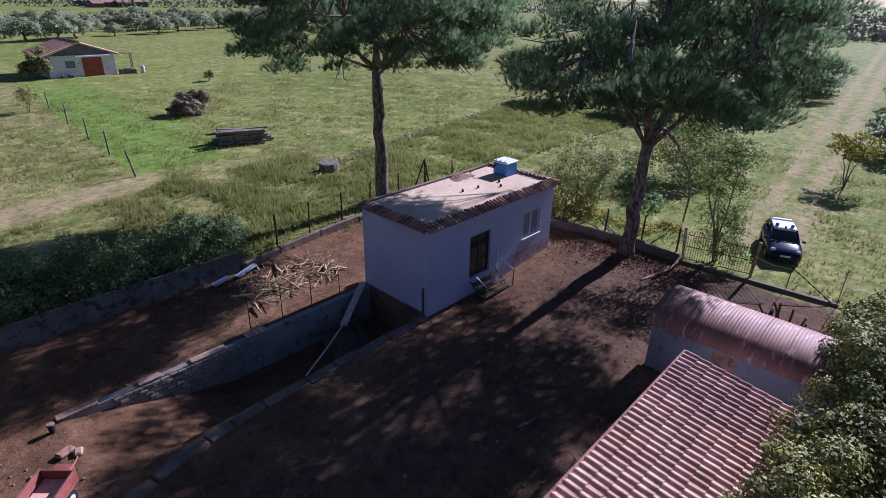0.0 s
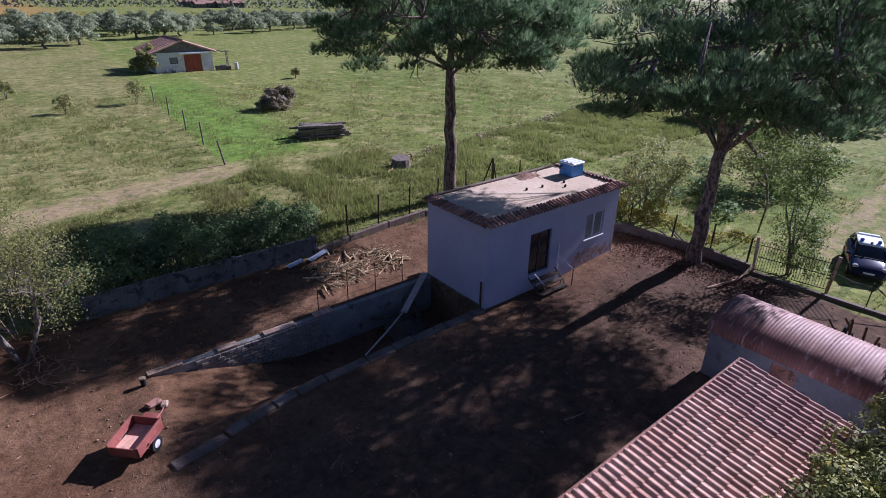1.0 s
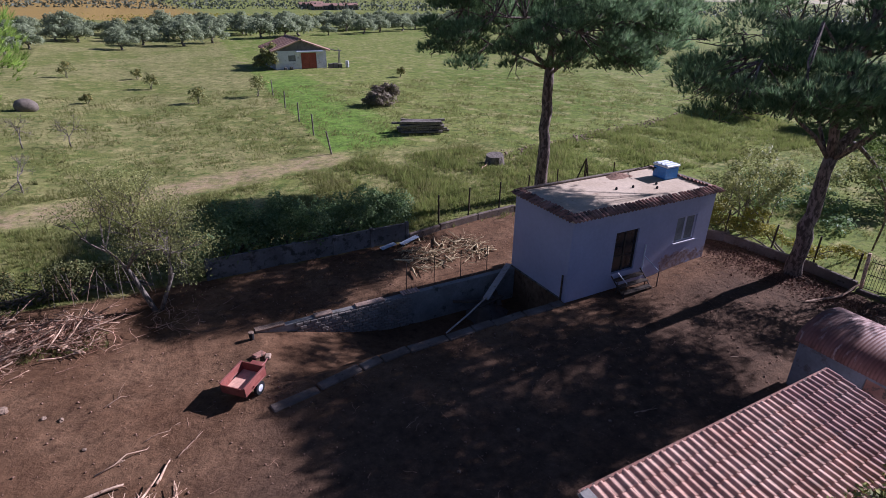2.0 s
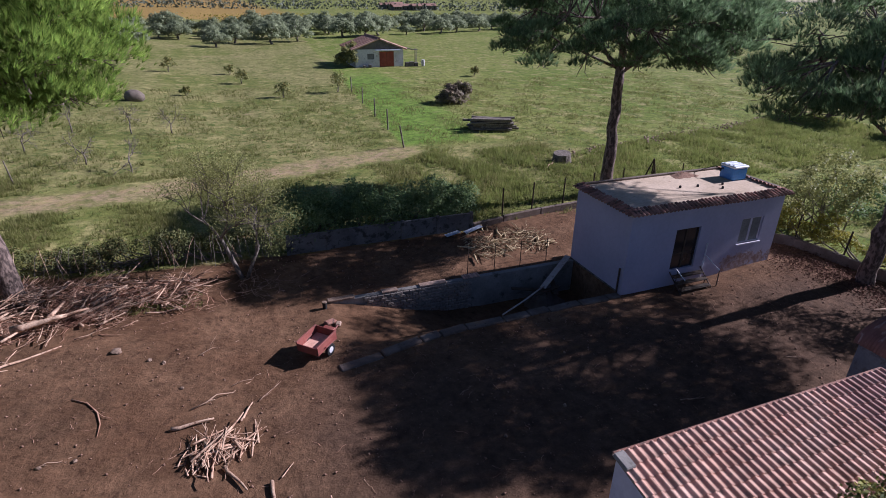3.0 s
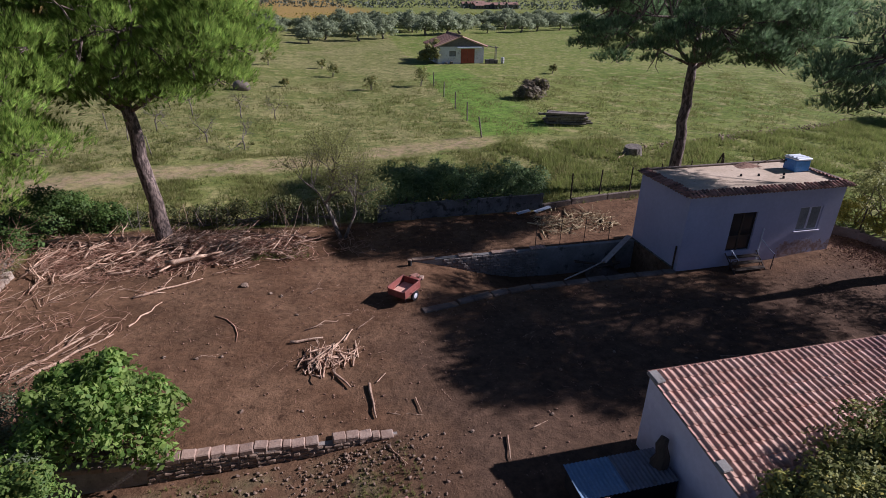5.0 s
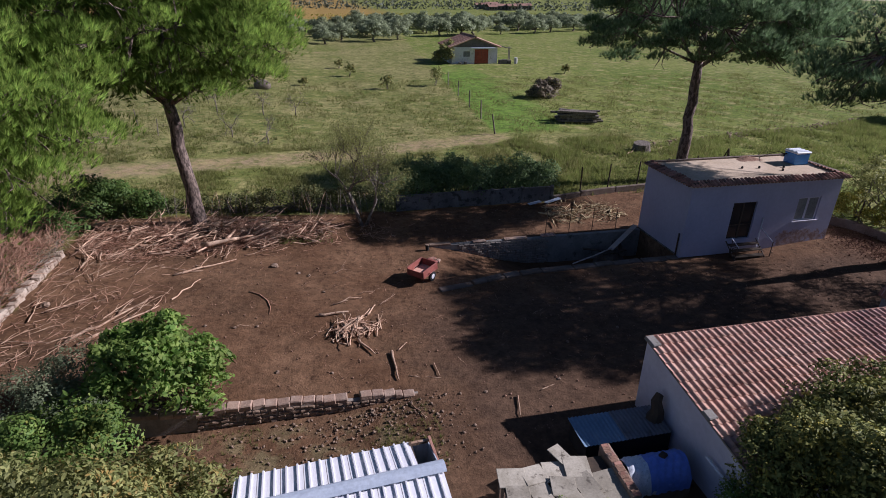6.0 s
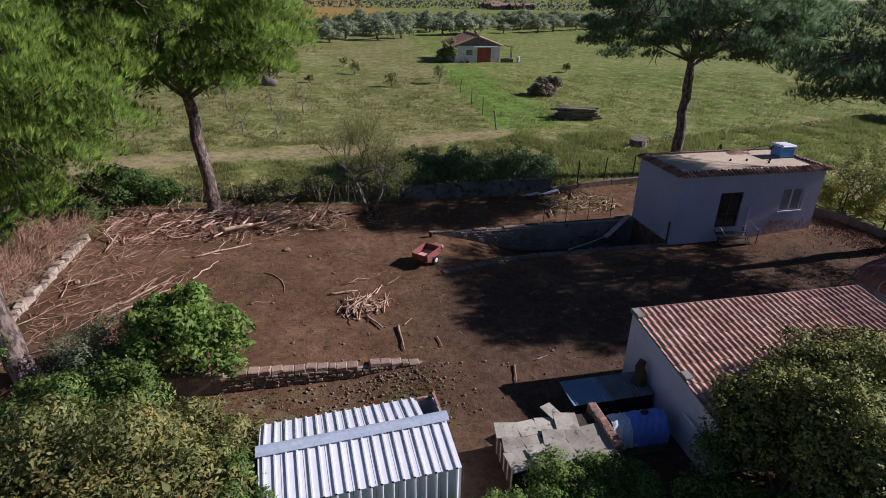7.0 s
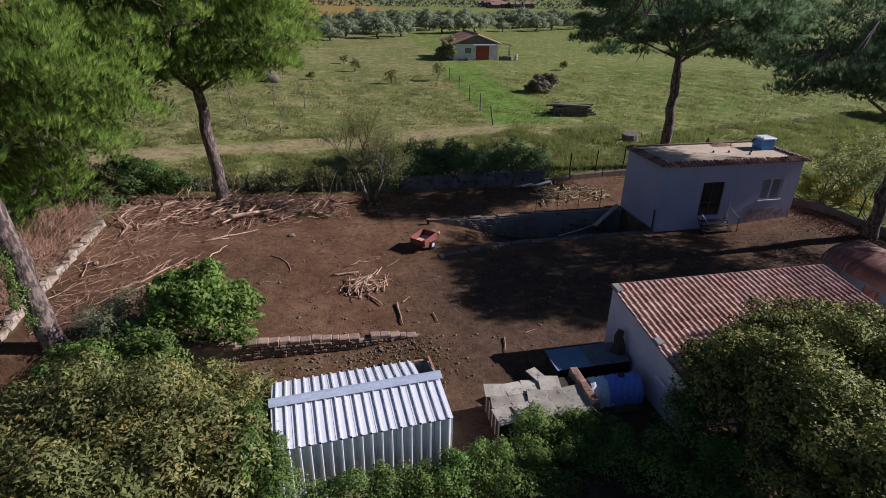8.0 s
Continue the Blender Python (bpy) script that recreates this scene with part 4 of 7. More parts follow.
def build_steps():
    s = thing("door_steps", "rusty iron-framed steps with dark timber treads at the house door", "steps")
    for i, (y, z) in enumerate(((15.72, 0.64), (15.44, 0.42), (15.16, 0.2))):
        part("tread", soft_box(18.75, y - 0.15, z - 0.05, 20.6, y + 0.15, z, 0.015), M_DOORWOOD, s, "worn dark timber tread")
    for x in (18.72, 20.63):
        part("stringer", tubes([([(x, 14.98, 0.0), (x, 15.95, 0.78)], [0.03, 0.03])], 6), M_IRON, s)
    for x, y, z in ((18.72, 15.0, 0.1), (18.72, 15.5, 0.5), (20.63, 15.5, 0.5)):
        part("leg", tubes([([(x, y, -0.1), (x, y, z)], [0.025, 0.025])], 6), M_IRON, s)
    h = thing("handrail", "pipe handrail beside the house door steps", "handrail")
    part("wall_post", tubes([([(20.72, 15.9, 0.1), (20.72, 15.9, 2.05)], [0.035, 0.035])], 8), M_WHITE_PL, h, "white painted upright")
    part("rail", tubes([([(20.72, 15.88, 1.45), (20.9, 15.3, 1.05), (20.95, 15.05, 0.92)], [0.025] * 3)], 8), M_WHITE_PL, h, "pale sloping rail")
    part("foot_post", tubes([([(20.95, 15.05, -0.05), (20.95, 15.05, 0.94)], [0.025, 0.025])], 8), M_IRON, h)
    k = thing("handrail", "short rusty handrail on the open side of the steps", "handrail")
    for y, z in ((15.05, 0.85), (15.5, 1.05)):
        part("post", tubes([([(18.75, y, 0.0), (18.75, y, z)], [0.02, 0.02])], 6), M_IRON, k)
    part("rail", tubes([([(18.75, 14.95, 0.80), (18.75, 15.6, 1.1)], [0.022, 0.022])], 6), M_WHITE_PL, k, "pale rail")
    part("loop", tubes([([(18.55, 15.05, 0.3), (18.35, 15.0, 0.55), (18.45, 15.05, 0.75), (18.72, 15.05, 0.82)], [0.018] * 4)], 6), M_IRON, k)


build_steps()


# ---------- the sunken ramp beside the house ----------
def build_ramp():
    x0, x1, y0, y1 = TRENCH
    w = thing("wall_ramp", "tuff-block retaining wall along the sunken ramp", "wall", kind="structure")
    bm = bmesh.new()
    n = 40
    xs = np.linspace(x0 - 0.1, x1 - 0.01, n)
    top = [gz(x, y1 + 0.25) + 0.03 for x in xs]
    a = [bm.verts.new((x, y1 - 0.02, -2.0)) for x in xs]
    b = [bm.verts.new((x, y1 - 0.02, t)) for x, t in zip(xs, top)]
    c = [bm.verts.new((x, y1 + 0.26, t)) for x, t in zip(xs, top)]
    d = [bm.verts.new((x, y1 + 0.26, -2.0)) for x in xs]
    for i in range(n - 1):
        for p, q in ((a, b), (b, c), (c, d)):
            bm.faces.new((p[i], p[i + 1], q[i + 1], q[i]))
    bm.faces.new((a[0], b[0], c[0], d[0])), bm.faces.new((d[-1], c[-1], b[-1], a[-1]))
    bmesh.ops.recalc_face_normals(bm, faces=bm.faces[:])
    part("core", bm, M_CONC, w)
    me = piece_mesh("block", 0.30, 0.10, 0.145, 0.02, M_MORTAR)
    rng = np.random.default_rng(8)
    for row in range(13):
        for i in range(17):
            x = 4.6 + i * 0.315 + (row % 2) * 0.155
            z = -1.66 + row * 0.158
            if z < gz(x, y1 - 0.3) - 0.1 or z + 0.1 > gz(x, y1 + 0.25) + 0.06:
                continue
            o = new("block", me)
            o.parent = w
            o.matrix_basis = pose(x, y1 - 0.05 + rng.uniform(-0.015, 0.015), z, rng.uniform(-3, 3), rng.uniform(-2, 2), rng.uniform(-3, 3))
    for a0, a1, mat_, z in ((2.75, 4.0, M_FIELDSTONE, 0.05), (5.3, 6.1, M_BRICK, 0.03), (7.2, 8.6, M_BRICK, 0.03)):
        zz = gz((a0 + a1) / 2, 20.3) + z
        part("coping", soft_box(a0, y1 - 0.06, zz, a1, y1 + 0.26, zz + 0.09, 0.02), mat_, w, "pale coping slab")
    for i in range(7):
        x = 9.5 + i * 0.13
        part("coping_tile", soft_box(x, y1 - 0.1, gz(x, 20.3) + 0.10, x + 0.10, y1 + 0.3, gz(x, 20.3) + 0.16, 0.012), M_TILE, w, "loose clay hollow tile")
    k = thing("curb_ramp", "broken pale concrete kerb along the ramp", "kerb", kind="structure")
    rng = np.random.default_rng(9)
    x = 2.3
    while x < x1 - 0.5:
        ln = rng.uniform(0.9, 1.9)
        e = min(x + ln - 0.03, x1 - 0.08)
        yy = np.interp((x, e), (2.3, 6.7, 10.0, 16.0), (14.95, 15.8, 15.98, 15.98))
        part("kerb_stone", soft_box(0, -0.2, -0.9 if x > 4 else -0.15, e - x, 0.24, rng.uniform(0.06, 0.10), 0.04, pose(x, yy[0] + rng.normal(0, 0.03), 0, rng.normal(0, 1.5), rng.normal(0, 0.5), math.degrees(math.atan2(yy[1] - yy[0], e - x)) + rng.normal(0, 1.5))), M_CONC_DARK, k)
        x += ln
    p = link_mesh("plank", soft_box(-0.16, 0, -0.02, 0.16, 2.75, 0.02, 0.008, Matrix.Translation((13.4, 18.75, -0.55)) @ Vector((2.45, 1.45, 0.92)).to_track_quat("Y", "Z").to_matrix().to_4x4()), M_PALEWOOD)
    tagged(p, "wide pale plank leaning out of the sunken ramp", "plank")
    p = link_mesh("pole", tubes([([(9.75, 16.1, 0.16), (11.6, 17.4, -0.18), (13.55, 18.85, -0.50)], [0.035, 0.04, 0.04])], 6), M_PALEWOOD)
    tagged(p, "thin pale pole lying across the ramp", "pole")
    for i, (x, y, a) in enumerate(((13.6, 18.6, 20), (14.3, 19.2, 70), (12.9, 19.1, -15), (14.6, 17.6, 100), (13.8, 17.4, 40))):
        o = link_mesh("board", soft_box(-1.0, -0.12, 0, 1.0, 0.12, 0.05, 0.01), M_DOORWOOD)
        o.matrix_basis = pose(x, y, gz(x, y) + (1.02 if i < 3 else 0.05) - 0.05 * i, 0, 6 * (-1) ** i, a)
        tagged(o, "dark rotten board thrown into the ramp", "board", "boards in the ramp")
    mound("rubble", "dark rubble heaped in the deep end of the ramp", "rubble", 13.6, 18.9, -1.75, 1.3, 1.0, M_CONC_DARK, 77)


def piece_mesh(name, lx, ly, lz, r, material):
    bm = soft_box(-lx / 2, -ly / 2, -lz / 2, lx / 2, ly / 2, lz / 2, r)
    me = bpy.data.meshes.new(name)
    bm.to_mesh(me)
    bm.free()
    me.materials.append(material)
    return me


build_ramp()


def rod_posts(name, label, spots, height, r, group, material=None, lean=3, wires=0, seed=1):
    """A fence: posts at the spots, joined by thin wires."""
    rng = np.random.default_rng(seed)
    f = thing(name, label, "fence")
    tops = []
    for x, y in spots:
        z = gz(x, y)
        h = height * rng.uniform(0.94, 1.06)
        t = (x + rng.normal(0, 0.01 * lean), y + rng.normal(0, 0.01 * lean), z + h)
        part("post", tubes([([(x, y, z - 0.2), t], [r, r * 0.9])], 6), material or M_IRON, f)
        tops.append((np.array((x, y, z)), np.array(t)))
    for k in range(wires):
        q = 0.25 + 0.68 * k / max(wires - 1, 1)
        for (a, b), (c, d) in zip(tops, tops[1:]):
            p0, p1 = a + (b - a) * q, c + (d - c) * q
            part("wire", tubes([([tuple(p0), tuple((p0 + p1) / 2 + np.array((0, 0, -0.03))), tuple(p1)], [0.005] * 3)], 4), M_IRON, f)
    return f


rod_posts("wire_fence", "thin iron rods with wire along the ramp wall", ((9.9, 20.35), (11.4, 20.35), (12.9, 20.35), (14.5, 20.4)), 1.5, 0.022, "", wires=2)
rod_posts("wire_fence", "dark timber posts with wire along the meadow edge", ((15.0, 26.6), (17.3, 26.95), (19.8, 27.2), (22.2, 27.4), (24.9, 27.6), (27.4, 27.6), (29.9, 27.3)), 1.95, 0.055, "", M_DOORWOOD, 6, 3, 2)
rod_posts("field_fence", "row of leaning old posts in the meadow", ((14.3, 45.0), (14.95, 52.6), (15.4, 59.6), (16.0, 68.1), (16.6, 77.0)), 2.1, 0.08, "", M_BARK_GREY, 14, 0, 3)
rod_posts("field_fence", "thin stakes in the western meadow", ((-14.5, 41.5), (-17.5, 46.5), (-20.5, 51.5)), 1.6, 0.05, "", M_BARK_GREY, 14, 0, 5)


# ---------- north boundary ----------
def build_north_wall():
    w = thing("wall_north", "grey precast concrete panel wall in front of the hedge", "wall", kind="structure")
    # panels and posts take the concrete tone darkened for shade
    xs = np.linspace(1.7, 12.3, 6)
    for a, b in zip(xs, xs[1:]):
        z = gz((a + b) / 2, 25.3)
        part("panel", soft_box(a + 0.1, 25.36, z - 0.3, b - 0.1, 25.44, z + 1.0, 0.012), M_CONC_OLD, w)
        part("coping", soft_box(a + 0.1, 25.33, z + 1.0, b - 0.1, 25.47, z + 1.06, 0.01), M_CONC_OLD, w)
    for x in xs:
        z = gz(x, 25.3)
        part("post", soft_box(x - 0.1, 25.31, z - 0.3, x + 0.1, 25.49, z + 1.12, 0.015), M_CONC_OLD, w)
    k = thing("wall_low", "low concrete kerb wall under the meadow fence", "wall", kind="structure")
    pts = [(12.4, 25.35), (14.6, 25.75), (17.5, 26.2), (20.5, 26.5), (24.0, 26.6), (28.4, 26.6)]
    for (x0, y0), (x1, y1) in zip(pts, pts[1:]):
        a = math.degrees(math.atan2(y1 - y0, x1 - x0))
        part("kerb_stone", soft_box(0, -0.1, -0.2, math.hypot(x1 - x0, y1 - y0) - 0.02, 0.1, 0.40, 0.05, pose(x0, y0, gz(x0, y0), 0, 0, a)), M_CONC_DARK, k)
    for i, (x, y, a, ln) in enumerate(((11.6, 24.95, 14, 1.2), (10.4, 24.9, 6, 0.9))):
        bm = rib_sheet(0.36, ln, 0.03, 3)
        bm.transform(pose(x, y, gz(x, y) + 0.1, 8, 0, a - 90))
        tagged(link_mesh("roofing_sheet", bm, M_STEEL_B), "pale bent roofing sheet lying by the concrete wall", "metal sheet", "sheets by the north wall")


build_north_wall()


# ---------- east boundary with the gate ----------
def build_east():
    w = thing("wall_east", "low dark concrete wall along the east fence", "wall", kind="structure")
    pts = [(27.1, 19.2), (28.9, 17.2), (29.25, 14.6), (29.6, 12.4), (29.55, 10.4)]
    for (x0, y0), (x1, y1) in zip(pts, pts[1:]):
        a = math.degrees(math.atan2(y1 - y0, x1 - x0))
        part("wall_length", soft_box(0, -0.11, -0.3, math.hypot(x1 - x0, y1 - y0) + 0.05, 0.11, 0.50, 0.03, pose(x0, y0, gz(x0, y0), 0, 0, a)), M_CONC_DARK, w)
    part("wall_length", soft_box(0, -0.12, -0.3, 7.3, 0.12, 0.16, 0.03, pose(29.6, 10.3, 0, 0, 0, -86)), M_CONC_DARK, w)
    rod_posts("wire_fence", "leaning timber and iron posts with wire at the east wall", ((27.2, 19.5), (28.95, 17.3), (29.3, 14.7), (29.75, 12.6), (29.75, 10.6)), 2.0, 0.05, "", M_DOORWOOD, 8, 3, 7)
    # gate of iron bars in two leaves
    g = thing("iron_gate", "dark iron bar gate between leaning posts", "gate")
    a, b = Vector((29.75, 10.2, 0.1)), Vector((30.35, 6.95, 0.1))
    for nm, s0, s1, nb in (("gate_leaf", 0.02, 0.47, 13), ("gate_leaf", 0.53, 0.98, 13)):
        leaf = new(nm)
        leaf.parent = g
        p, q = a.lerp(b, s0), a.lerp(b, s1)
        for z in (0.12, 0.85, 1.5):
            part("crossbar", tubes([([p + Vector((0, 0, z)), q + Vector((0, 0, z))], [0.022, 0.022])], 6), M_IRON, leaf)
        for i in range(nb):
            c = p.lerp(q, i / (nb - 1))
            part("bar", tubes([([c + Vector((0, 0, 0.08)), c + Vector((0, 0, 1.66)), c + Vector((0, 0, 1.74))], [0.011, 0.011, 0.003])], 5), M_IRON, leaf)
    for c, l in ((a, -0.10), (b, 0.06)):
        part("gate_post", soft_box(-0.07, -0.07, -0.3, 0.07, 0.07, 2.0, 0.01, pose(c.x, c.y, 0, l * 40, 0, 10)), M_STICK, g, "weathered leaning gate post")
    # lattice posts and a striped barrier tape
    f = thing("lattice_post_fence", "open lattice iron posts south of the gate", "fence")
    for x, y, h in ((30.2, 5.25, 1.35), (30.0, 3.1, 2.0)):
        post = new("lattice_post")
        post.parent = f
        for dx in (-0.07, 0.07):
            part("upright", tubes([([(x + dx, y, -0.2), (x + dx, y, h)], [0.015, 0.015])], 5), M_IRON, post)
        for i in range(int(h / 0.16)):
            part("lacing", tubes([([(x - 0.07, y, i * 0.16), (x + 0.07, y, i * 0.16 + 0.14)], [0.009, 0.009])], 4), M_IRON, post)
    tape = thing("barrier_tape", "yellow and black striped tape slung between the posts", "barrier tape")
    p, q = Vector((30.2, 5.25, 1.25)), Vector((30.02, 3.2, 0.08))
    n = 16
    for i in range(n):
        c0, c1 = p.lerp(q, i / n), p.lerp(q, (i + 1) / n)
        part("stripe", tubes([([c0, c1], [0.03, 0.03])], 5), M_TAPE if i % 2 else M_RUBBER, tape)
    part("tie_wire", tubes([([(30.35, 6.95, 1.2), (30.3, 6.1, 1.05), (30.2, 5.25, 1.15)], [0.008] * 3)], 4), M_IRON, f)
    pole = link_mesh("pole", tubes([([(26.0, 10.75, 0.1), (27.9, 10.15, 0.22), (29.3, 10.15, 0.5)], [0.04, 0.05, 0.05])], 6), M_STICK)
    tagged(pole, "pale pole lying against the gate post", "pole")
    # old gate leaf flat on the ground, and poles stacked by the barrel shed
    old = thing("fallen_grille", "rusty iron grille lying flat on the earth", "grille")
    for i in range(20):
        part("bar", tubes([([(26.6 + 0.13 * i, 9.9 - 0.17 * i, 0.06), (25.4 + 0.13 * i, 8.9 - 0.17 * i, 0.06)], [0.012, 0.012])], 4), M_IRON, old)
    for q in (0, 1):
        part("frame_bar", tubes([([(26.6 - 1.2 * q, 9.9 - q, 0.06), (29.1 - 1.2 * q, 6.6 - q, 0.06)], [0.02, 0.02])], 5), M_IRON, old)
    rng = np.random.default_rng(21)
    st = thing("pole_stack", "dark poles and scrap leaning on the barrel shed", "pole stack")
    for i in range(13):
        x, y = 25.0 + rng.uniform(0, 1.6), 3.2 + 0.16 * i
        part("pole", tubes([(crooked(rng, (x, y, 0.0), (23.0 + rng.uniform(-0.3, 0.4), y - rng.uniform(0.0, 0.5), 1.5 + rng.uniform(0.2, 1.2)), 3, 0.05), [0.055, 0.05, 0.045, 0.04])], 6), M_DOORWOOD, st)
    for i in range(3):
        part("wheel", tubes([([(25.6 + 0.25 * math.cos(t) + 0.4 * i, 4.4 + 0.3 * i, 0.34 + 0.3 * math.sin(t)) for t in np.linspace(0, 2 * math.pi, 13)], [0.05] * 13)], 6), M_RUBBER, st, "old tyre")


M_TAPE = surf("yellow_tape", (0.55, 0.42, 0.04), (0.62, 0.48, 0.06), big=2, fine=10, rough=0.5, relief=0.001)
build_east()


# ---------- the patrol car on the track ----------
def paint(name, col, rough=0.25):
    n = Nodes(name)
    return n.surface(n.mix(n.step(n.noise(1.5, 5), 0.3, 0.7), col, tuple(c * 1.25 + 0.004 for c in col)), rough, None, 0.0, 0.12)


M_CARBLUE, M_CARWHITE, M_CARRED = paint("dark_blue_car_paint", (0.010, 0.016, 0.045), 0.22), paint("white_car_paint", (0.72, 0.74, 0.76)), paint("red_car_stripe", (0.40, 0.02, 0.02))
M_CHROME = surf("bright_lamp_glass", (0.25, 0.26, 0.28), (0.4, 0.4, 0.4), big=6, fine=30, rough=0.15, relief=0.001, spec=0.8)
M_LAMPBLUE = surf("blue_lamp_glass", (0.03, 0.08, 0.45), (0.05, 0.12, 0.5), big=6, fine=30, rough=0.2, relief=0.001, spec=0.8)


def loft(sections):
    """A closed skin over rings of equal count; x runs along the car."""
    bm = bmesh.new()
    rings = [[bm.verts.new((x, y, z)) for y, z in ring] for x, ring in sections]
    n = len(rings[0])
    for a, b in zip(rings, rings[1:]):
        for k in range(n):
            bm.faces.new((a[k], a[(k + 1) % n], b[(k + 1) % n], b[k]))
    bm.faces.new(rings[0][::-1]), bm.faces.new(rings[-1])
    bmesh.ops.recalc_face_normals(bm, faces=bm.faces[:])
    return bm


def build_car():
    car = thing("patrol_car", "dark blue and white hatchback patrol car parked on the grass track", "car")

    def ring(w, z0, z1, power=4.5, n=20):
        """A rounded section: wide at its middle, drawn in towards the top."""
        pts = []
        for k in range(n):
            a = 2 * math.pi * k / n
            c, q = math.cos(a), math.sin(a)
            pts.append((w / 2 * math.copysign(abs(c) ** (2 / power), c), (z0 + z1) / 2 + (z1 - z0) / 2 * math.copysign(abs(q) ** (2 / power), q)))
        return pts

    body = loft([(2.03, ring(1.0, 0.38, 0.56)), (1.99, ring(1.3, 0.28, 0.66)), (1.88, ring(1.5, 0.22, 0.74)), (1.62, ring(1.63, 0.19, 0.83)), (1.25, ring(1.68, 0.18, 0.92)), (0.9, ring(1.69, 0.18, 0.98)), (0.2, ring(1.70, 0.18, 0.99)),
                 (-1.0, ring(1.70, 0.18, 1.01)), (-1.55, ring(1.66, 0.2, 1.01)), (-1.85, ring(1.55, 0.26, 0.97)), (-1.99, ring(1.36, 0.36, 0.88)), (-2.02, ring(1.1, 0.44, 0.78))])
    part("body", body, M_CARBLUE, car, smooth=True)
    cab = loft([(1.04, ring(1.44, 0.86, 0.95)), (0.72, ring(1.38, 0.86, 1.16)), (0.28, ring(1.28, 0.86, 1.42)), (-0.1, ring(1.24, 0.86, 1.48)), (-0.7, ring(1.22, 0.86, 1.49)), (-1.3, ring(1.18, 0.86, 1.45)), (-1.7, ring(1.2, 0.86, 1.22)), (-1.93, ring(1.28, 0.86, 0.97))])
    part("cabin_glass", cab, M_GLASS, car, "dark tinted glass", True)
    roof = loft([(0.33, ring(1.06, 1.385, 1.425)), (0.1, ring(1.14, 1.42, 1.475)), (-0.3, ring(1.16, 1.44, 1.505)), (-0.9, ring(1.12, 1.44, 1.50)), (-1.34, ring(1.04, 1.40, 1.465))])
    part("roof", roof, M_CARWHITE, car, "white roof panel", True)
    for s in (-1, 1):
        for x0, z0, x1, z1 in ((0.98, 0.97, 0.26, 1.43), (-1.3, 1.43, -1.88, 0.98), (-0.45, 0.95, -0.45, 1.46)):
            part("pillar", tubes([([(x0, s * 0.70 if z0 < 1.2 else s * 0.59, z0), (x1, s * 0.59 if z1 > 1.2 else s * 0.66, z1)], [0.035, 0.035])], 6), M_CARBLUE, car)
        for x in (1.28, -1.25):
            wheel = part("wheel", tubes([([(x, s * 0.66, 0.30), (x, s * 0.84, 0.30), (x, s * 0.86, 0.30)], [0.30, 0.30, 0.26])], 18), M_RUBBER, car)
            part("rim", tubes([([(x, s * 0.855, 0.30), (x, s * 0.87, 0.30)], [0.19, 0.17])], 12), M_CHROME, wheel, "grey wheel trim")
        part("headlamp", soft_box(1.58, s * 0.60 - 0.13, 0.64, 1.90, s * 0.60 + 0.13, 0.80, 0.05), M_CHROME, car, "clear headlamp")
        part("mirror", soft_box(0.72, s * 0.93 - 0.09, 0.95, 0.86, s * 0.93 + 0.09, 1.07, 0.03), M_CARBLUE, car)
        part("side_stripe", boxes((-1.6, s * 0.848 - 0.004, 0.70, 1.2, s * 0.848 + 0.004, 0.78)), M_CARRED, car, "red side stripe")
        part("roof_beacon", tubes([([(-0.05, s * 0.38, 1.48), (-0.05, s * 0.38, 1.60), (-0.05, s * 0.38, 1.63)], [0.09, 0.09, 0.05])], 10), M_LAMPBLUE, car, "blue beacon")
    part("light_bar", soft_box(-1.28, -0.50, 1.45, -1.02, 0.50, 1.55, 0.03), M_CARWHITE, car, "white roof bar")
    part("search_lamp", tubes([([(0.18, 0.02, 1.46), (0.2, 0.02, 1.56)], [0.05, 0.07])], 8), M_RUBBER, car, "black roof search lamp")
    part("grille", soft_box(1.90, -0.42, 0.30, 2.04, 0.42, 0.44, 0.02), M_RUBBER, car)
    part("number_plate", soft_box(2.02, -0.24, 0.46, 2.045, 0.24, 0.56, 0.005), M_WHITE_PL, car, "plain pale plate")
    # black strip imitates the dark reflection at the foot of the windscreen
    part("windscreen_reflection_strip", boxes((0.96, -0.68, 0.955, 1.04, 0.68, 0.985)), M_RUBBER, car, "black strip for the reflection at the windscreen foot")
    car.matrix_basis = pose(35.1, 6.85, 0.02, 0, 0, 180 + 21)


build_car()


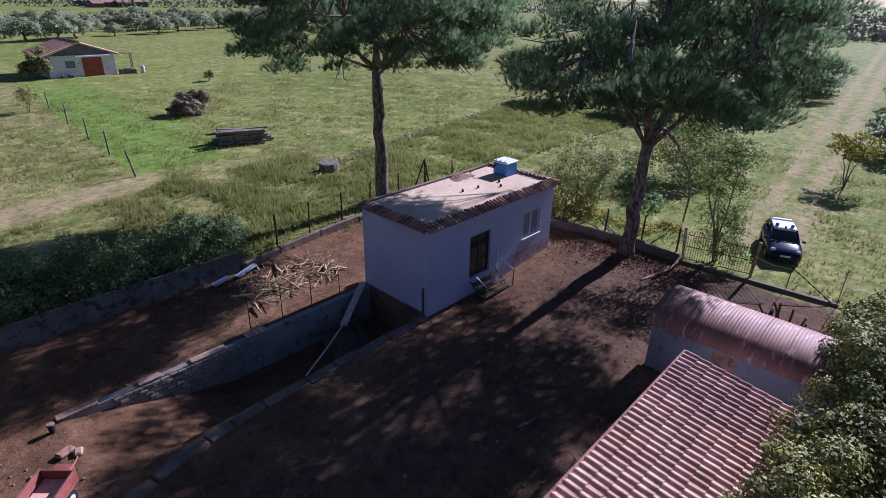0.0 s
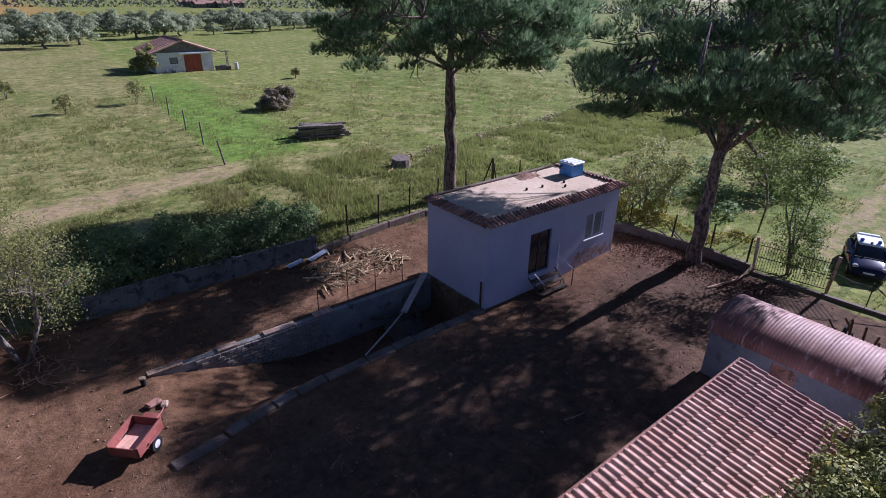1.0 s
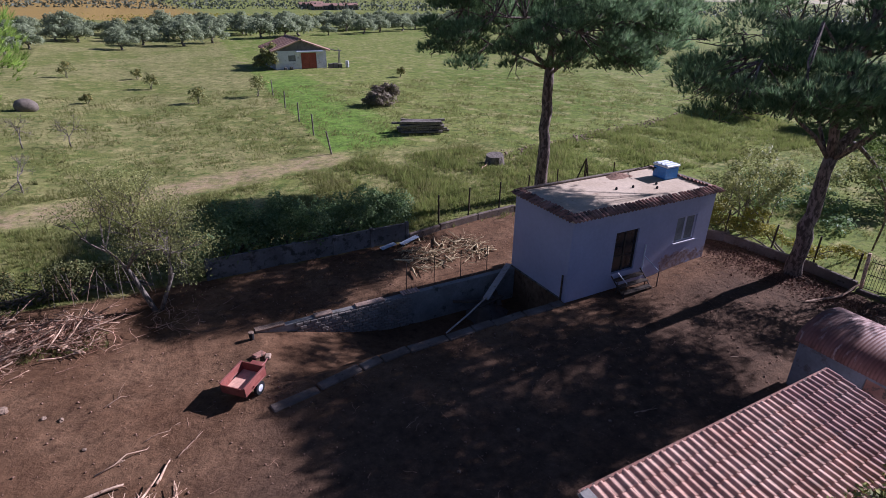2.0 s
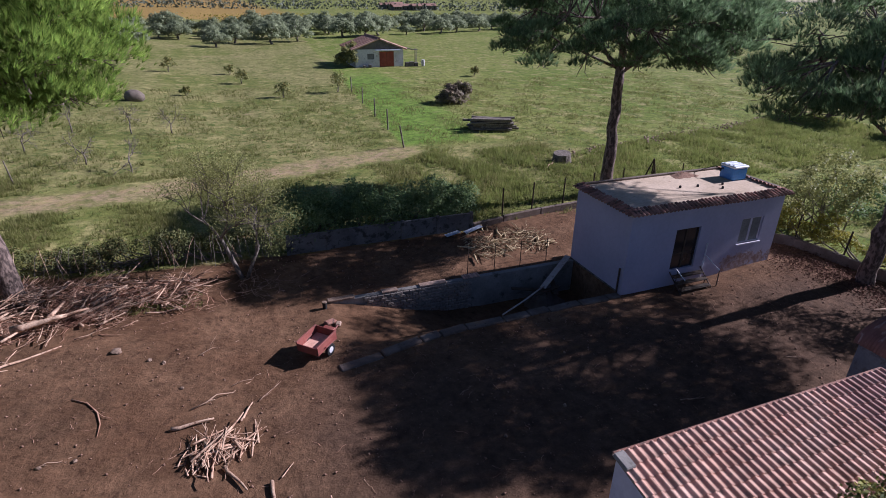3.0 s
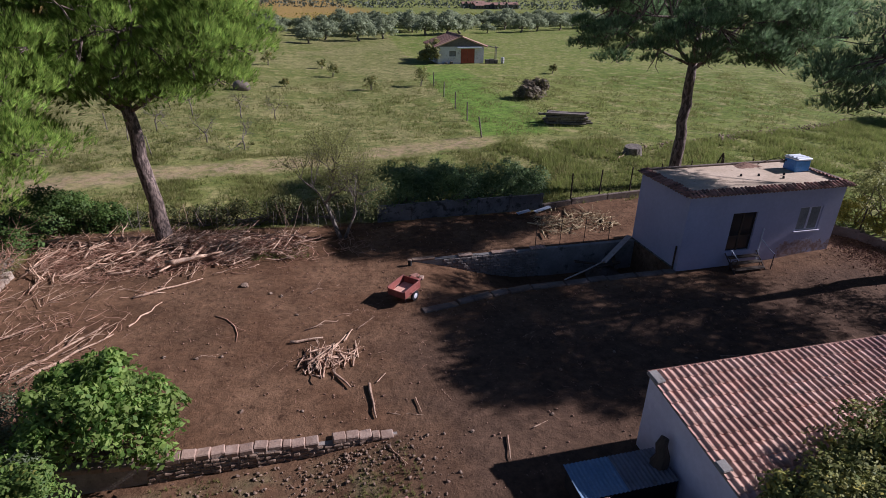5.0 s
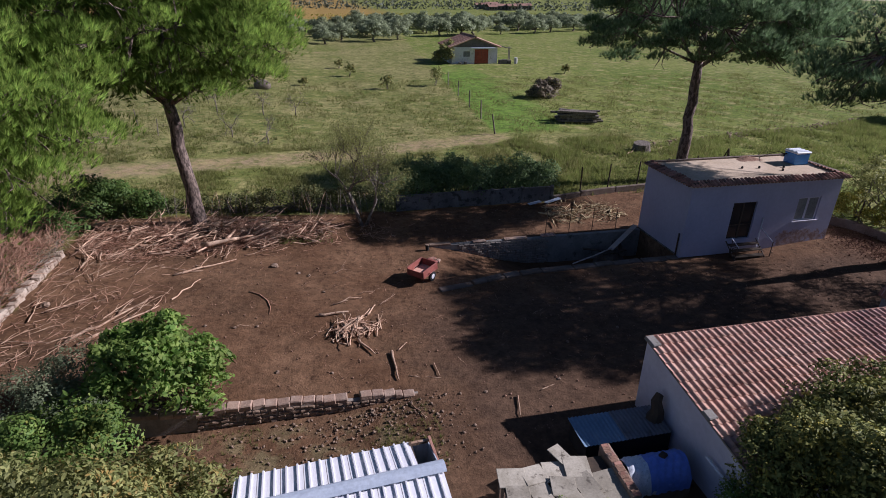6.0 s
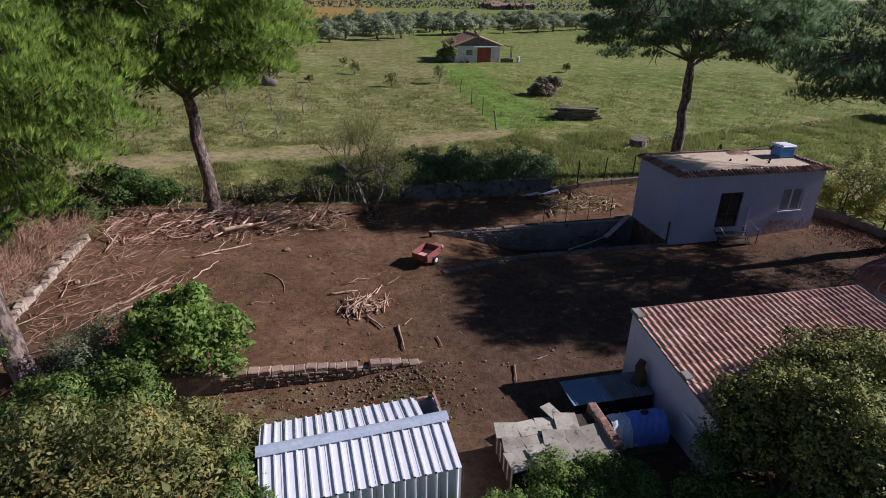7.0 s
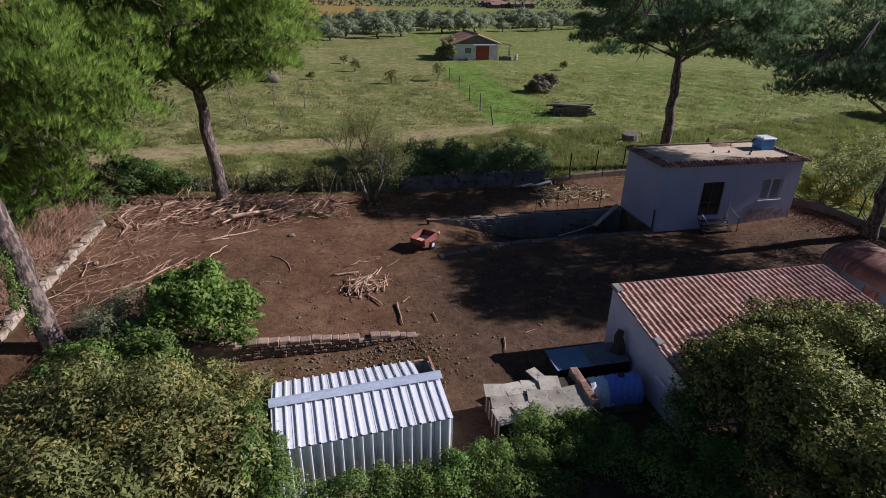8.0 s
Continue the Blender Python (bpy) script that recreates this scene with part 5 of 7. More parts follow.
# ---------- the red trailer and what lies round it ----------
def build_trailer():
    t = thing("farm_trailer", "small faded red two-wheeled box trailer", "trailer")
    L, W, z0, z1 = 1.42, 1.12, 0.48, 0.86
    part("bed", soft_box(-L / 2, -W / 2, z0 - 0.05, L / 2, W / 2, z0, 0.01), M_TILE, t, "dusty pinkish load bed")
    for y in (-W / 2, W / 2):
        part("side_board", soft_box(-L / 2, y - 0.025, z0 - 0.04, L / 2, y + 0.025, z1, 0.008), M_RED, t)
        part("rail", soft_box(-L / 2 - 0.02, y - 0.04, z1, L / 2 + 0.02, y + 0.04, z1 + 0.03, 0.006), M_RED, t)
        wheel = part("wheel", tubes([([(0.1, y * 1.08 - 0.07, 0.28), (0.1, y * 1.08 + 0.07, 0.28)], [0.28, 0.28])], 16), M_RUBBER, t)
        part("rim", tubes([([(0.1, y * 1.08 - 0.078, 0.28), (0.1, y * 1.08 + 0.078, 0.28)], [0.15, 0.15])], 12), M_STEEL_W, wheel, "white steel rim")
        part("mudguard", soft_box(-0.22, y * 1.08 - 0.09, 0.58, 0.42, y * 1.08 + 0.09, 0.61, 0.01), M_RED, t)
    for x in (-L / 2, L / 2):
        part("end_board", soft_box(x - 0.025, -W / 2 + 0.03, z0 - 0.04, x + 0.025, W / 2 - 0.03, z1 - (0.0 if x > 0 else 0.05), 0.008), M_RED, t)
    part("axle", tubes([([(0.1, -W / 2, 0.28), (0.1, W / 2, 0.28)], [0.03, 0.03])], 6), M_IRON, t)
    part("drawbar", tubes([([(L / 2 - 0.3, 0, 0.42), (L / 2 + 0.75, 0, 0.36), (L / 2 + 0.95, 0.02, 0.40)], [0.04, 0.035, 0.03])], 6), M_RED, t)
    part("jockey_stand", tubes([([(L / 2 + 0.7, 0, 0.36), (L / 2 + 0.7, 0, 0.0)], [0.02, 0.02])], 6), M_IRON, t)
    part("tool_box", soft_box(L / 2 + 0.04, -0.3, 0.52, L / 2 + 0.38, 0.3, 0.72, 0.02), M_RED, t, "small red front locker")
    t.matrix_basis = pose(1.72, 16.3, gz(1.7, 16.3), 0, -4, 44) @ Matrix.Diagonal((0.86, 0.86, 0.9, 1))
    b = link_mesh("sack", soft_box(-0.26, -0.15, 0, 0.26, 0.15, 0.15, 0.05, pose(2.55, 18.25, gz(2.5, 18.2), 0, 4, 25)), M_TILE_OLD)
    tagged(b, "reddish crumpled sack by the trailer", "sack")
    b = link_mesh("sack", soft_box(-0.16, -0.12, 0, 0.16, 0.12, 0.14, 0.045, pose(2.85, 18.0, gz(2.8, 18.0), 0, -5, 70)), M_BRICK)
    tagged(b, "small pale sack by the trailer", "sack")
    k = thing("bucket", "black bucket with a white rim at the ramp wall", "bucket")
    part("bucket_body", tubes([([(2.55, 19.55, gz(2.5, 19.5)), (2.55, 19.55, gz(2.5, 19.5) + 0.32)], [0.09, 0.115])], 14), M_RUBBER, k)
    part("rim", tubes([([(2.55, 19.55, gz(2.5, 19.5) + 0.32), (2.55, 19.55, gz(2.5, 19.5) + 0.35)], [0.12, 0.11])], 14), M_FIELDSTONE, k, "pale rim")


build_trailer()


# ---------- south-west retaining wall and boundary wall ----------
def build_block_walls():
    w = thing("wall_terrace", "low tuff-block retaining wall between yard and lower terrace", "wall", kind="structure")
    xs = np.linspace(-12.6, 0.25, 44)
    bm = bmesh.new()
    rows = []
    for x in xs:
        t = gz(x, 8.1) - 0.02
        rows.append([bm.verts.new((x, 7.66, -0.9)), bm.verts.new((x, 7.66, t)), bm.verts.new((x, 7.98, t)), bm.verts.new((x, 7.98, -0.9))])
    for a, b in zip(rows, rows[1:]):
        for k in range(3):
            bm.faces.new((a[k], b[k], b[k + 1], a[k + 1]))
    bm.faces.new(rows[0][::-1]), bm.faces.new(rows[-1])
    bmesh.ops.recalc_face_normals(bm, faces=bm.faces[:])
    part("core", bm, M_MORTAR, w)
    rng = np.random.default_rng(31)
    cap = [piece_mesh("coping_block", 0.42, 0.36, 0.2, 0.03, M_BRICK), piece_mesh("coping_block", 0.27, 0.33, 0.19, 0.035, M_BRICK)]
    x = -12.6
    while x < 0.2:
        i = int(rng.random() < 0.35)
        ln = (0.42, 0.27)[i]
        if rng.random() > 0.04:
            o = new("coping_block", cap[i])
            o.parent = w
            drop = 0.06 + 0.18 * smooth((x + 1.2) / 1.4)
            o.matrix_basis = pose(x + ln / 2, 7.82 + rng.normal(0, 0.02) - 0.12 * max(0, x + 1.4), gz(x, 8.1) + 0.08 - drop + rng.normal(0, 0.02), rng.normal(0, 3), rng.normal(0, 3), rng.normal(0, 3))
        x += ln + rng.uniform(-0.015, 0.01)
    face = piece_mesh("face_stone", 0.26, 0.09, 0.13, 0.03, M_FIELDSTONE)
    for r in range(5):
        for i in range(30):
            x = -7.4 + i * 0.26 + rng.uniform(-0.04, 0.04)
            z = gz(x, 8.1) - 0.1 - 0.145 * r + rng.normal(0, 0.01)
            if z < gz(x, 7.4) - 0.05 or x > 0.1:
                continue
            o = new("face_stone", face)
            o.parent = w
            o.matrix_basis = Matrix.Translation((x, 7.66 + rng.uniform(-0.03, 0.02), z)) @ pose(0, 0, 0, rng.normal(0, 5), rng.normal(0, 5), rng.normal(0, 6)) @ Matrix.Diagonal((rng.uniform(0.7, 1.15), 1, rng.uniform(0.8, 1.1), 1))
    v = thing("wall_west", "pale crumbling stone boundary wall on the west side", "wall", kind="structure")
    blk = [piece_mesh("stone", 0.36, 0.46, 0.24, 0.03, M_WALLSTONE), piece_mesh("stone", 0.36, 0.34, 0.22, 0.03, M_WALLSTONE)]
    part("core", boxes((-16.36, 3.0, 0.0, -16.06, 20.6, gz(-16, 14) + 0.10)), M_WALLSTONE, v)
    y = 3.0
    while y < 20.5:
        for lay in range(2):
            if lay and rng.random() < 0.45:
                continue
            o = new("stone", blk[int(rng.random() < 0.4)])
            o.parent = v
            o.matrix_basis = pose(-16.2 + rng.normal(0, 0.02), y + 0.2, gz(-16, 14) + 0.06 + 0.14 * lay + rng.normal(0, 0.025), rng.normal(0, 5), rng.normal(0, 5), rng.normal(0, 8))
        y += rng.uniform(0.36, 0.46)


build_block_walls()


# ---------- hutches between the sheds ----------
def build_hutches():
    rng = np.random.default_rng(41)
    h = thing("slab_roofed_hutch", "low wooden hutch roofed with loose grey fibre-cement slabs", "hutch")
    x0, x1, y0, y1 = 1.45, 4.5, 1.1, 2.75
    for i in range(14):
        y = y0 + (y1 - y0) * i / 14
        part("board", soft_box(x0, y, -0.2, x0 + 0.03, y + 0.11, 0.86 + rng.uniform(-0.04, 0.05), 0.006), M_DOORWOOD if i % 3 else M_STICK, h)
    part("front_wall", boxes((x0 + 0.03, y0, -0.2, x1, y0 + 0.05, 0.86)), M_DOORWOOD, h)
    part("back_wall", boxes((x0 + 0.03, y1 - 0.05, -0.2, x1, y1, 0.86)), M_DOORWOOD, h)
    part("roof_deck", boxes((x0 - 0.04, y0 - 0.05, 0.86, x1 + 0.05, y1 + 0.05, 0.90)), M_DOORWOOD, h)
    k = 0
    for i in range(5):
        for j in range(3):
            if (i, j) in ((4, 2),):
                continue
            w, d = rng.uniform(0.62, 0.80), rng.uniform(0.58, 0.75)
            part("slab", soft_box(-w / 2, -d / 2, 0, w / 2, d / 2, 0.035, 0.008, pose(x0 + 0.28 + 0.64 * i, y0 + 0.22 + 0.58 * j, 0.905 + 0.022 * (k % 4), rng.uniform(-2, 4), rng.uniform(-3, 3), rng.uniform(-14, 14))), M_SLAB, h, "lichened grey slab")
            k += 1
    part("slab", soft_box(-0.22, -0.3, 0, 0.22, 0.3, 0.03, 0.006, pose(3.35, 3.0, 1.0, 6, 3, 24)), M_SLAB, h, "lichened grey slab")
    f = thing("brick_pier_wall", "short reddish brick wall topped with rubble", "wall")
    part("core", soft_box(4.62, 1.15, -0.2, 4.92, 3.05, 1.08, 0.02), M_BRICK, f)
    for i in range(16):
        part("brick", soft_box(-0.12, -0.06, -0.03, 0.12, 0.06, rng.uniform(0.0, 0.03), 0.012, pose(4.77 + rng.normal(0, 0.02), 1.21 + 0.118 * i, 1.08, 0, 0, rng.normal(0, 4))), M_SOIL if i % 3 else M_TILE_OLD, f)
    # tank under a blue tarpaulin
    t = thing("covered_tank", "round tank under a blue tarpaulin, white at its west end", "tank")
    n, m = 28, 16
    gx, gy, gzv = [], [], []
    v, fc = [], []
    for i in range(n + 1):
        for k in range(m + 1):
            a = math.pi * k / m
            x = 5.0 + 1.85 * i / n
            q = 1 - 0.35 * max(0.0, abs(i / n - 0.5) * 2 - 0.8) * 5
            r = 0.56 * (0.93 + 0.07 * q) + 0.022 * math.sin(i * 1.7 + 3 * math.sin(a * 3)) + 0.015 * math.sin(k * 2.1 + i * 0.6)
            v.append((x, 2.2 - r * math.cos(a), 0.35 + r * 1.36 * math.sin(a)))
    for i in range(n):
        for k in range(m):
            p = i * (m + 1) + k
            fc.append((p, p + 1, p + m + 2, p + m + 1))
    fc = np.array(fc)
    v = np.array(v)
    raw_mesh("tarpaulin", v[9 * (m + 1):], fc[9 * m:] - 9 * (m + 1), M_TARP, t, "creased blue tarpaulin", True)
    raw_mesh("tank_end", v[:12 * (m + 1)] + np.array((0.0, 0, -0.012)), fc[:11 * m], M_WHITE_PL, t, "white tank end", True)
    part("cradle", boxes((5.05, 1.66, -0.2, 6.85, 2.74, 0.37)), M_CONC_DARK, t)
    part("lump", soft_box(-0.13, -0.1, 0, 0.13, 0.1, 0.1, 0.04, pose(6.2, 2.25, 1.08, 0, 0, 30)), M_DOORWOOD, t, "clod weighing the tarpaulin down")
    # lean-to of pale blue corrugated sheet against the gable
    l = thing("corrugated_lean_to", "low kennel roofed with a pale blue corrugated sheet", "kennel")
    m = 60
    for j, (xa, xb) in enumerate(((4.3, 5.75), (5.7, 7.2))):
        ys = np.linspace(3.28, 4.55, 5)
        xs = np.linspace(xa, xb, m)
        X, Y = np.meshgrid(xs, ys)
        Z = 0.80 + 0.05 * (X - 4.3) / 3 + 0.016 * np.cos((X - 3.28) * 2 * math.pi / 0.13) + 0.012 * np.sin(Y * 5 + X) + 0.01 * j
        vv = np.stack((X, Y, Z), 2).reshape(-1, 3)
        p = (np.arange(4)[:, None] * m + np.arange(m - 1)[None, :]).ravel()
        # the east sheet is coloured grey to imitate the shade over it
        raw_mesh("roof_sheet", vv, np.stack((p, p + 1, p + m + 1, p + m), 1), M_BLUE_SHEET if j == 0 else M_SHADE_SHEET, l, smooth=True)
    part("side_wall", boxes((4.4, 3.35, -0.2, 4.45, 4.48, 0.78)), M_DARK, l, "dark board side")
    part("front_wall", boxes((4.45, 3.35, -0.2, 7.25, 3.4, 0.78)), M_DARK, l, "dark board side")
    part("back_wall", boxes((4.45, 4.43, -0.2, 7.25, 4.48, 0.78)), M_DARK, l, "dark board side")
    part("gutter_pipe", tubes([([(7.2, 1.75, 1.35), (7.24, 0.5, 1.2)], [0.04, 0.04])], 8), M_WHITE_PL, l, "pale gutter pipe")
    # a stump form stands in for the dark dry shrub at the gable
    d = link_mesh("stump", tubes([([(7.0, 3.95, 0.82), (7.02, 3.9, 1.2), (6.98, 4.0, 1.5), (7.1, 4.05, 1.72)], [0.28, 0.2, 0.17, 0.12])], 9), M_DOORWOOD)
    tagged(d, "dark dry shrub shape on the kennel roof by the gable", "stump")


build_hutches()


# ---------- wood ----------
def branch(rng, length, r, bend=0.12, twigs=0):
    n = 5
    pts = crooked(rng, (0, 0, 0), (length, 0, 0), n, length * bend * 0.3)
    rows = [(pts, [r * (1 - 0.6 * i / n) for i in range(n + 1)])]
    for _ in range(twigs):
        t = rng.integers(1, n)
        p = np.array(pts[t])
        d = np.array((rng.uniform(0.4, 1), rng.normal(0, 0.6), rng.normal(0.1, 0.25)))
        ln = length * rng.uniform(0.15, 0.35)
        rows.append(([tuple(p), tuple(p + d * ln * 0.5), tuple(p + d * ln + rng.normal(0, 0.03, 3))], [r * 0.45, r * 0.32, r * 0.15]))
    bm = tubes(rows, 5)
    me = bpy.data.meshes.new("branch")
    bm.to_mesh(me)
    bm.free()
    me.materials.append(M_STICK)
    me.shade_smooth()
    return me


WOOD_RNG = np.random.default_rng(51)
THIN = [branch(WOOD_RNG, 1.0, 0.012, 0.10, 3) for _ in range(8)]
MID = [branch(WOOD_RNG, 1.0, 0.026, 0.06, 2) for _ in range(6)]
THICK = [branch(WOOD_RNG, 1.0, 0.062, 0.03, 0) for _ in range(4)]


def lay(me, x, y, z, ln, yaw, pitch=0.0, thick=1.0, roll=0.0):
    return Matrix.Translation((x, y, z)) @ pose(0, 0, 0, roll, pitch, yaw) @ Matrix.Diagonal((ln, ln * thick, ln * thick, 1))


def build_wood():
    rng = WOOD_RNG
    pile = thing("log_pile", "small heap of cut branches on the bare earth", "wood pile")
    for i in range(85):
        kind = rng.choice(3, p=(0.2, 0.5, 0.3))
        me = (THIN, MID, THICK)[kind][rng.integers(0, 4)]
        ln = (rng.uniform(0.8, 1.6), rng.uniform(0.8, 1.5), rng.uniform(0.8, 1.3))[kind]
        a = rng.normal(78, 26) if rng.random() < 0.7 else rng.normal(70, 70)
        r = rng.normal(0, 0.5)
        cx, cy = -2.05 + r, 12.1 + rng.normal(0, 0.34)
        x, y = cx - ln / 2 * math.cos(radians(a)), cy - ln / 2 * math.sin(radians(a))
        o = new("branch", me)
        o.parent = pile
        o.matrix_basis = lay(me, x, y, gz(x, y) + 0.05 + max(0, 0.38 - abs(r) * 0.5) * rng.random(), ln, a, rng.normal(0, 6), 0.8 if kind < 2 else 0.62, rng.uniform(0, 360))
    for x, y, ln, a in ((-3.45, 13.45, 1.3, 3), (-1.35, 13.2, 0.9, 62), (-1.9, 11.3, 1.25, -62)):
        o = new("branch", THICK[0])
        o.parent = pile
        o.matrix_basis = lay(None, x, y, gz(x, y) + 0.07, ln, a, 0, 0.9)
    single = ((-9.9, 15.6, -9.0, 17.5, 1, "pale forked branch on the earth"), (-7.1, 12.9, -6.1, 13.1, 0, "thin pale twig on the earth"),
              (-2.7, 17.5, -1.2, 18.2, 0, "thin pale branch on the earth"), (-0.63, 10.3, -0.6, 8.5, 2, "curved bark-covered limb on the earth"), (0.87, 9.2, 0.95, 8.4, 2, "short split log on the earth"),
              (-0.35, 10.35, 0.05, 10.8, 2, "short pale log on the earth"), (-0.7, 14.1, 0.1, 14.9, 1, "pale stripped branch on the earth"), (3.45, 6.75, 3.2, 5.75, 2, "straight pale stake on the earth"),
              (-0.4, 7.3, 0.1, 6.3, 1, "dark branch below the terrace wall"), (-0.2, 8.7, 1.0, 8.3, 0, "dark twig on the earth"), (-10.3, 18.0, -7.6, 19.6, 1, "long pale branch beside the brush heap"),
              (-13.1, 12.6, -10.9, 15.6, 1, "long pale pruned branch on the earth"), (-12.6, 12.3, -10.3, 15.1, 1, "long pale pruned branch on the earth"), (-1.6, 15.2, -0.5, 15.7, 0, "thin twig by the trailer"),
              (-2.9, 14.3, -0.9, 15.3, 0, "thin dark branch by the trailer"), (4.4, 6.9, 5.0, 7.1, 2, "short split log on the earth"), (13.2, 9.0, 14.1, 8.8, 1, "pale stick in the shade"),
              (19.0, 9.6, 19.7, 9.3, 1, "pale stick on the earth"), (6.0, 12.0, 6.6, 12.3, 0, "pale twig in the shade"), (1.9, 9.5, 2.1, 8.9, 0, "twig on the earth"))
    for x0, y0, x1, y1, kind, label in single:
        me = (THIN, MID, THICK)[kind][rng.integers(0, 4)]
        ln = math.hypot(x1 - x0, y1 - y0)
        o = new("fallen_branch", me)
        o.matrix_basis = lay(me, x0, y0, gz(x0, y0) + (0.02, 0.035, 0.06)[kind], ln, math.degrees(math.atan2(y1 - y0, x1 - x0)), -math.degrees(math.atan2(gz(x1, y1) - gz(x0, y0), ln)), (1.0, 0.8, 0.62)[kind], rng.uniform(-20, 20))
        tagged(o, label, "branch", "branches on the yard")
    arc = [(-6.62, 15.97), (-6.1, 15.6), (-5.72, 15.0), (-5.56, 14.4), (-5.56, 13.82)]
    o = link_mesh("fallen_branch", tubes([([(x, y, gz(x, y) + 0.03) for x, y in arc], [0.022, 0.03, 0.03, 0.024, 0.01]), ([(-5.72, 15.0, gz(-5.7, 15) + 0.03), (-5.5, 14.7, gz(-5.5, 14.7) + 0.06), (-5.25, 14.55, gz(-5.2, 14.5) + 0.05)], [0.02, 0.015, 0.01])], 6), M_TWIG, smooth=True)
    tagged(o, "bent dark branch lying on the earth", "branch", "branches on the yard")
    heap = thing("brush_heap", "long heap of pruned branches and logs under the leaning pine", "brush heap")
    made = 0
    while made < 290:
        x = rng.uniform(-15.5, -2.6)
        q = (x + 15.5) / 12.9
        y = rng.normal(22.6 - 0.2 * q + 0.0, 1.35 * (1 - 0.45 * q))
        if y > 25.0 or y < 18.4 + 1.6 * q:
            continue
        kind = rng.choice(3, p=(0.36, 0.42, 0.22))
        me = (THIN, MID, THICK)[kind][rng.integers(0, 4)]
        ln = (rng.uniform(0.8, 1.8), rng.uniform(0.8, 2.0), rng.uniform(0.7, 1.3))[kind]
        o = new("branch", me)
        o.parent = heap
        a = rng.normal(35, 62)
        hgt = 0.6 * math.exp(-((y - 22.9) / 1.3) ** 2) * (0.5 + 0.5 * math.exp(-((x + 8.5) / 4.0) ** 2))
        o.matrix_basis = lay(me, x - ln / 2 * math.cos(radians(a)), y - ln / 2 * math.sin(radians(a)), gz(x, y) + 0.10 + hgt * (0.4 + 0.7 * rng.random()), ln, a, rng.normal(0, 10), 0.85 if kind < 2 else 0.85, rng.uniform(0, 360))
        made += 1
    for x, y, ln, a in ((-9.0, 20.9, 2.2, 14), (-9.6, 20.0, 1.3, 50), (-7.4, 21.3, 1.8, 32), (-8.2, 22.0, 1.6, 60), (-10.2, 21.7, 1.5, 25)):
        o = new("log", THICK[1])
        o.parent = heap
        o.matrix_basis = lay(None, x, y, gz(x, y) + 0.3, ln, a, -4, 0.85)
    west = thing("pruned_branches", "long pale pruned branches strewn along the west wall", "brush")
    for i in range(74):
        x, y = rng.uniform(-15.6, -9.6), rng.uniform(9.8, 19.5)
        if rng.random() > math.exp(-((x + 14.0) / 3.0) ** 2) + 0.12:
            continue
        me = (THIN, MID)[int(rng.random() < 0.5)][rng.integers(0, 6)]
        ln = rng.uniform(0.7, 2.2)
        o = new("branch", me)
        o.parent = west
        a = rng.normal(46, 30)
        o.matrix_basis = lay(me, x - ln / 2 * math.cos(radians(a)), y - ln / 2 * math.sin(radians(a)), gz(x, y) + 0.05 + 0.12 * rng.random(), ln, a, rng.normal(0, 3), 0.5, rng.uniform(-40, 40))
    for x, y, ln, a, k in ((-9.4, 20.6, 1.9, 8, 1.5), (-8.3, 21.2, 1.2, 70, 1.6), (-10.4, 21.0, 1.1, 55, 1.5), (-6.9, 22.0, 1.7, 40, 1.2), (-7.6, 22.6, 1.0, 100, 1.5), (-9.0, 22.3, 1.3, 120, 1.4), (-11.2, 21.9, 1.0, 20, 1.4)):
        o = new("log", THICK[2])
        o.parent = heap
        o.matrix_basis = lay(None, x, y, gz(x, y) + 0.42, ln, a, -5, k)
    # the fine rest of the heap and of the western scatter, joined
    tv, tf = [], []
    bm = tubes([(crooked(rng, (0, 0, 0), (1, 0, 0), 3, 0.05), [0.019, 0.016, 0.012, 0.007])], 3)
    bm.verts.index_update()
    tv = np.array([v.co[:] for v in bm.verts])
    quads = np.array([[v.index for v in f.verts] for f in bm.faces if len(f.verts) == 4])
    bm.free()
    n = 9000
    x = rng.normal(-9.6, 3.6, n)
    q = np.clip((x + 16) / 13.8, 0, 1)
    y = rng.normal(22.6 - 0.6 * (1 - q), 1.25 * (1 - 0.45 * q), n)
    clump = np.sin(x * 1.7 + 2 * np.sin(y * 0.9)) + np.sin(y * 2.1 - x * 0.8)
    keep = (y < 25.0) & (x > -16.0) & (clump + rng.normal(0, 0.8, n) > 0.1)
    x2, y2 = rng.uniform(-15.9, -9.0, 1500), rng.uniform(9.6, 19.0, 1500)
    keep2 = (rng.random(1500) < 0.4 * np.exp(-((x2 + 14.2) / 2.6) ** 2)) 
    n3 = 3600
    x3, y3 = rng.uniform(-19.2, -16.45, n3), rng.uniform(8.0, 24.5, n3)
    x, y = np.concatenate((x[keep], x2[keep2], x3)), np.concatenate((y[keep], y2[keep2], y3))
    hgt = 0.55 * np.exp(-((y - 22.9) / 1.3) ** 2) * (0.5 + 0.5 * np.exp(-((x + 8.5) / 4.0) ** 2)) + 0.05
    wild = x < -16.4
    hgt = np.where(wild, 0.9 + 0.3 * np.sin(y * 1.3 + x), hgt)
    pos = np.stack((x, y, ground_z(x, y) + hgt * rng.random(len(x)) + 0.02), 1)
    yaw, pit = rng.normal(0.7, 1.2, len(x)), rng.normal(0.0, 0.24, len(x)) + np.where(wild, rng.normal(0.35, 0.5, len(x)), 0)
    ex = np.stack((np.cos(yaw) * np.cos(pit), np.sin(yaw) * np.cos(pit), np.sin(pit)), 1)
    ey = np.stack((-np.sin(yaw), np.cos(yaw), 0 * yaw), 1)
    rot = np.stack((ex, ey, np.cross(ex, ey)), 2)
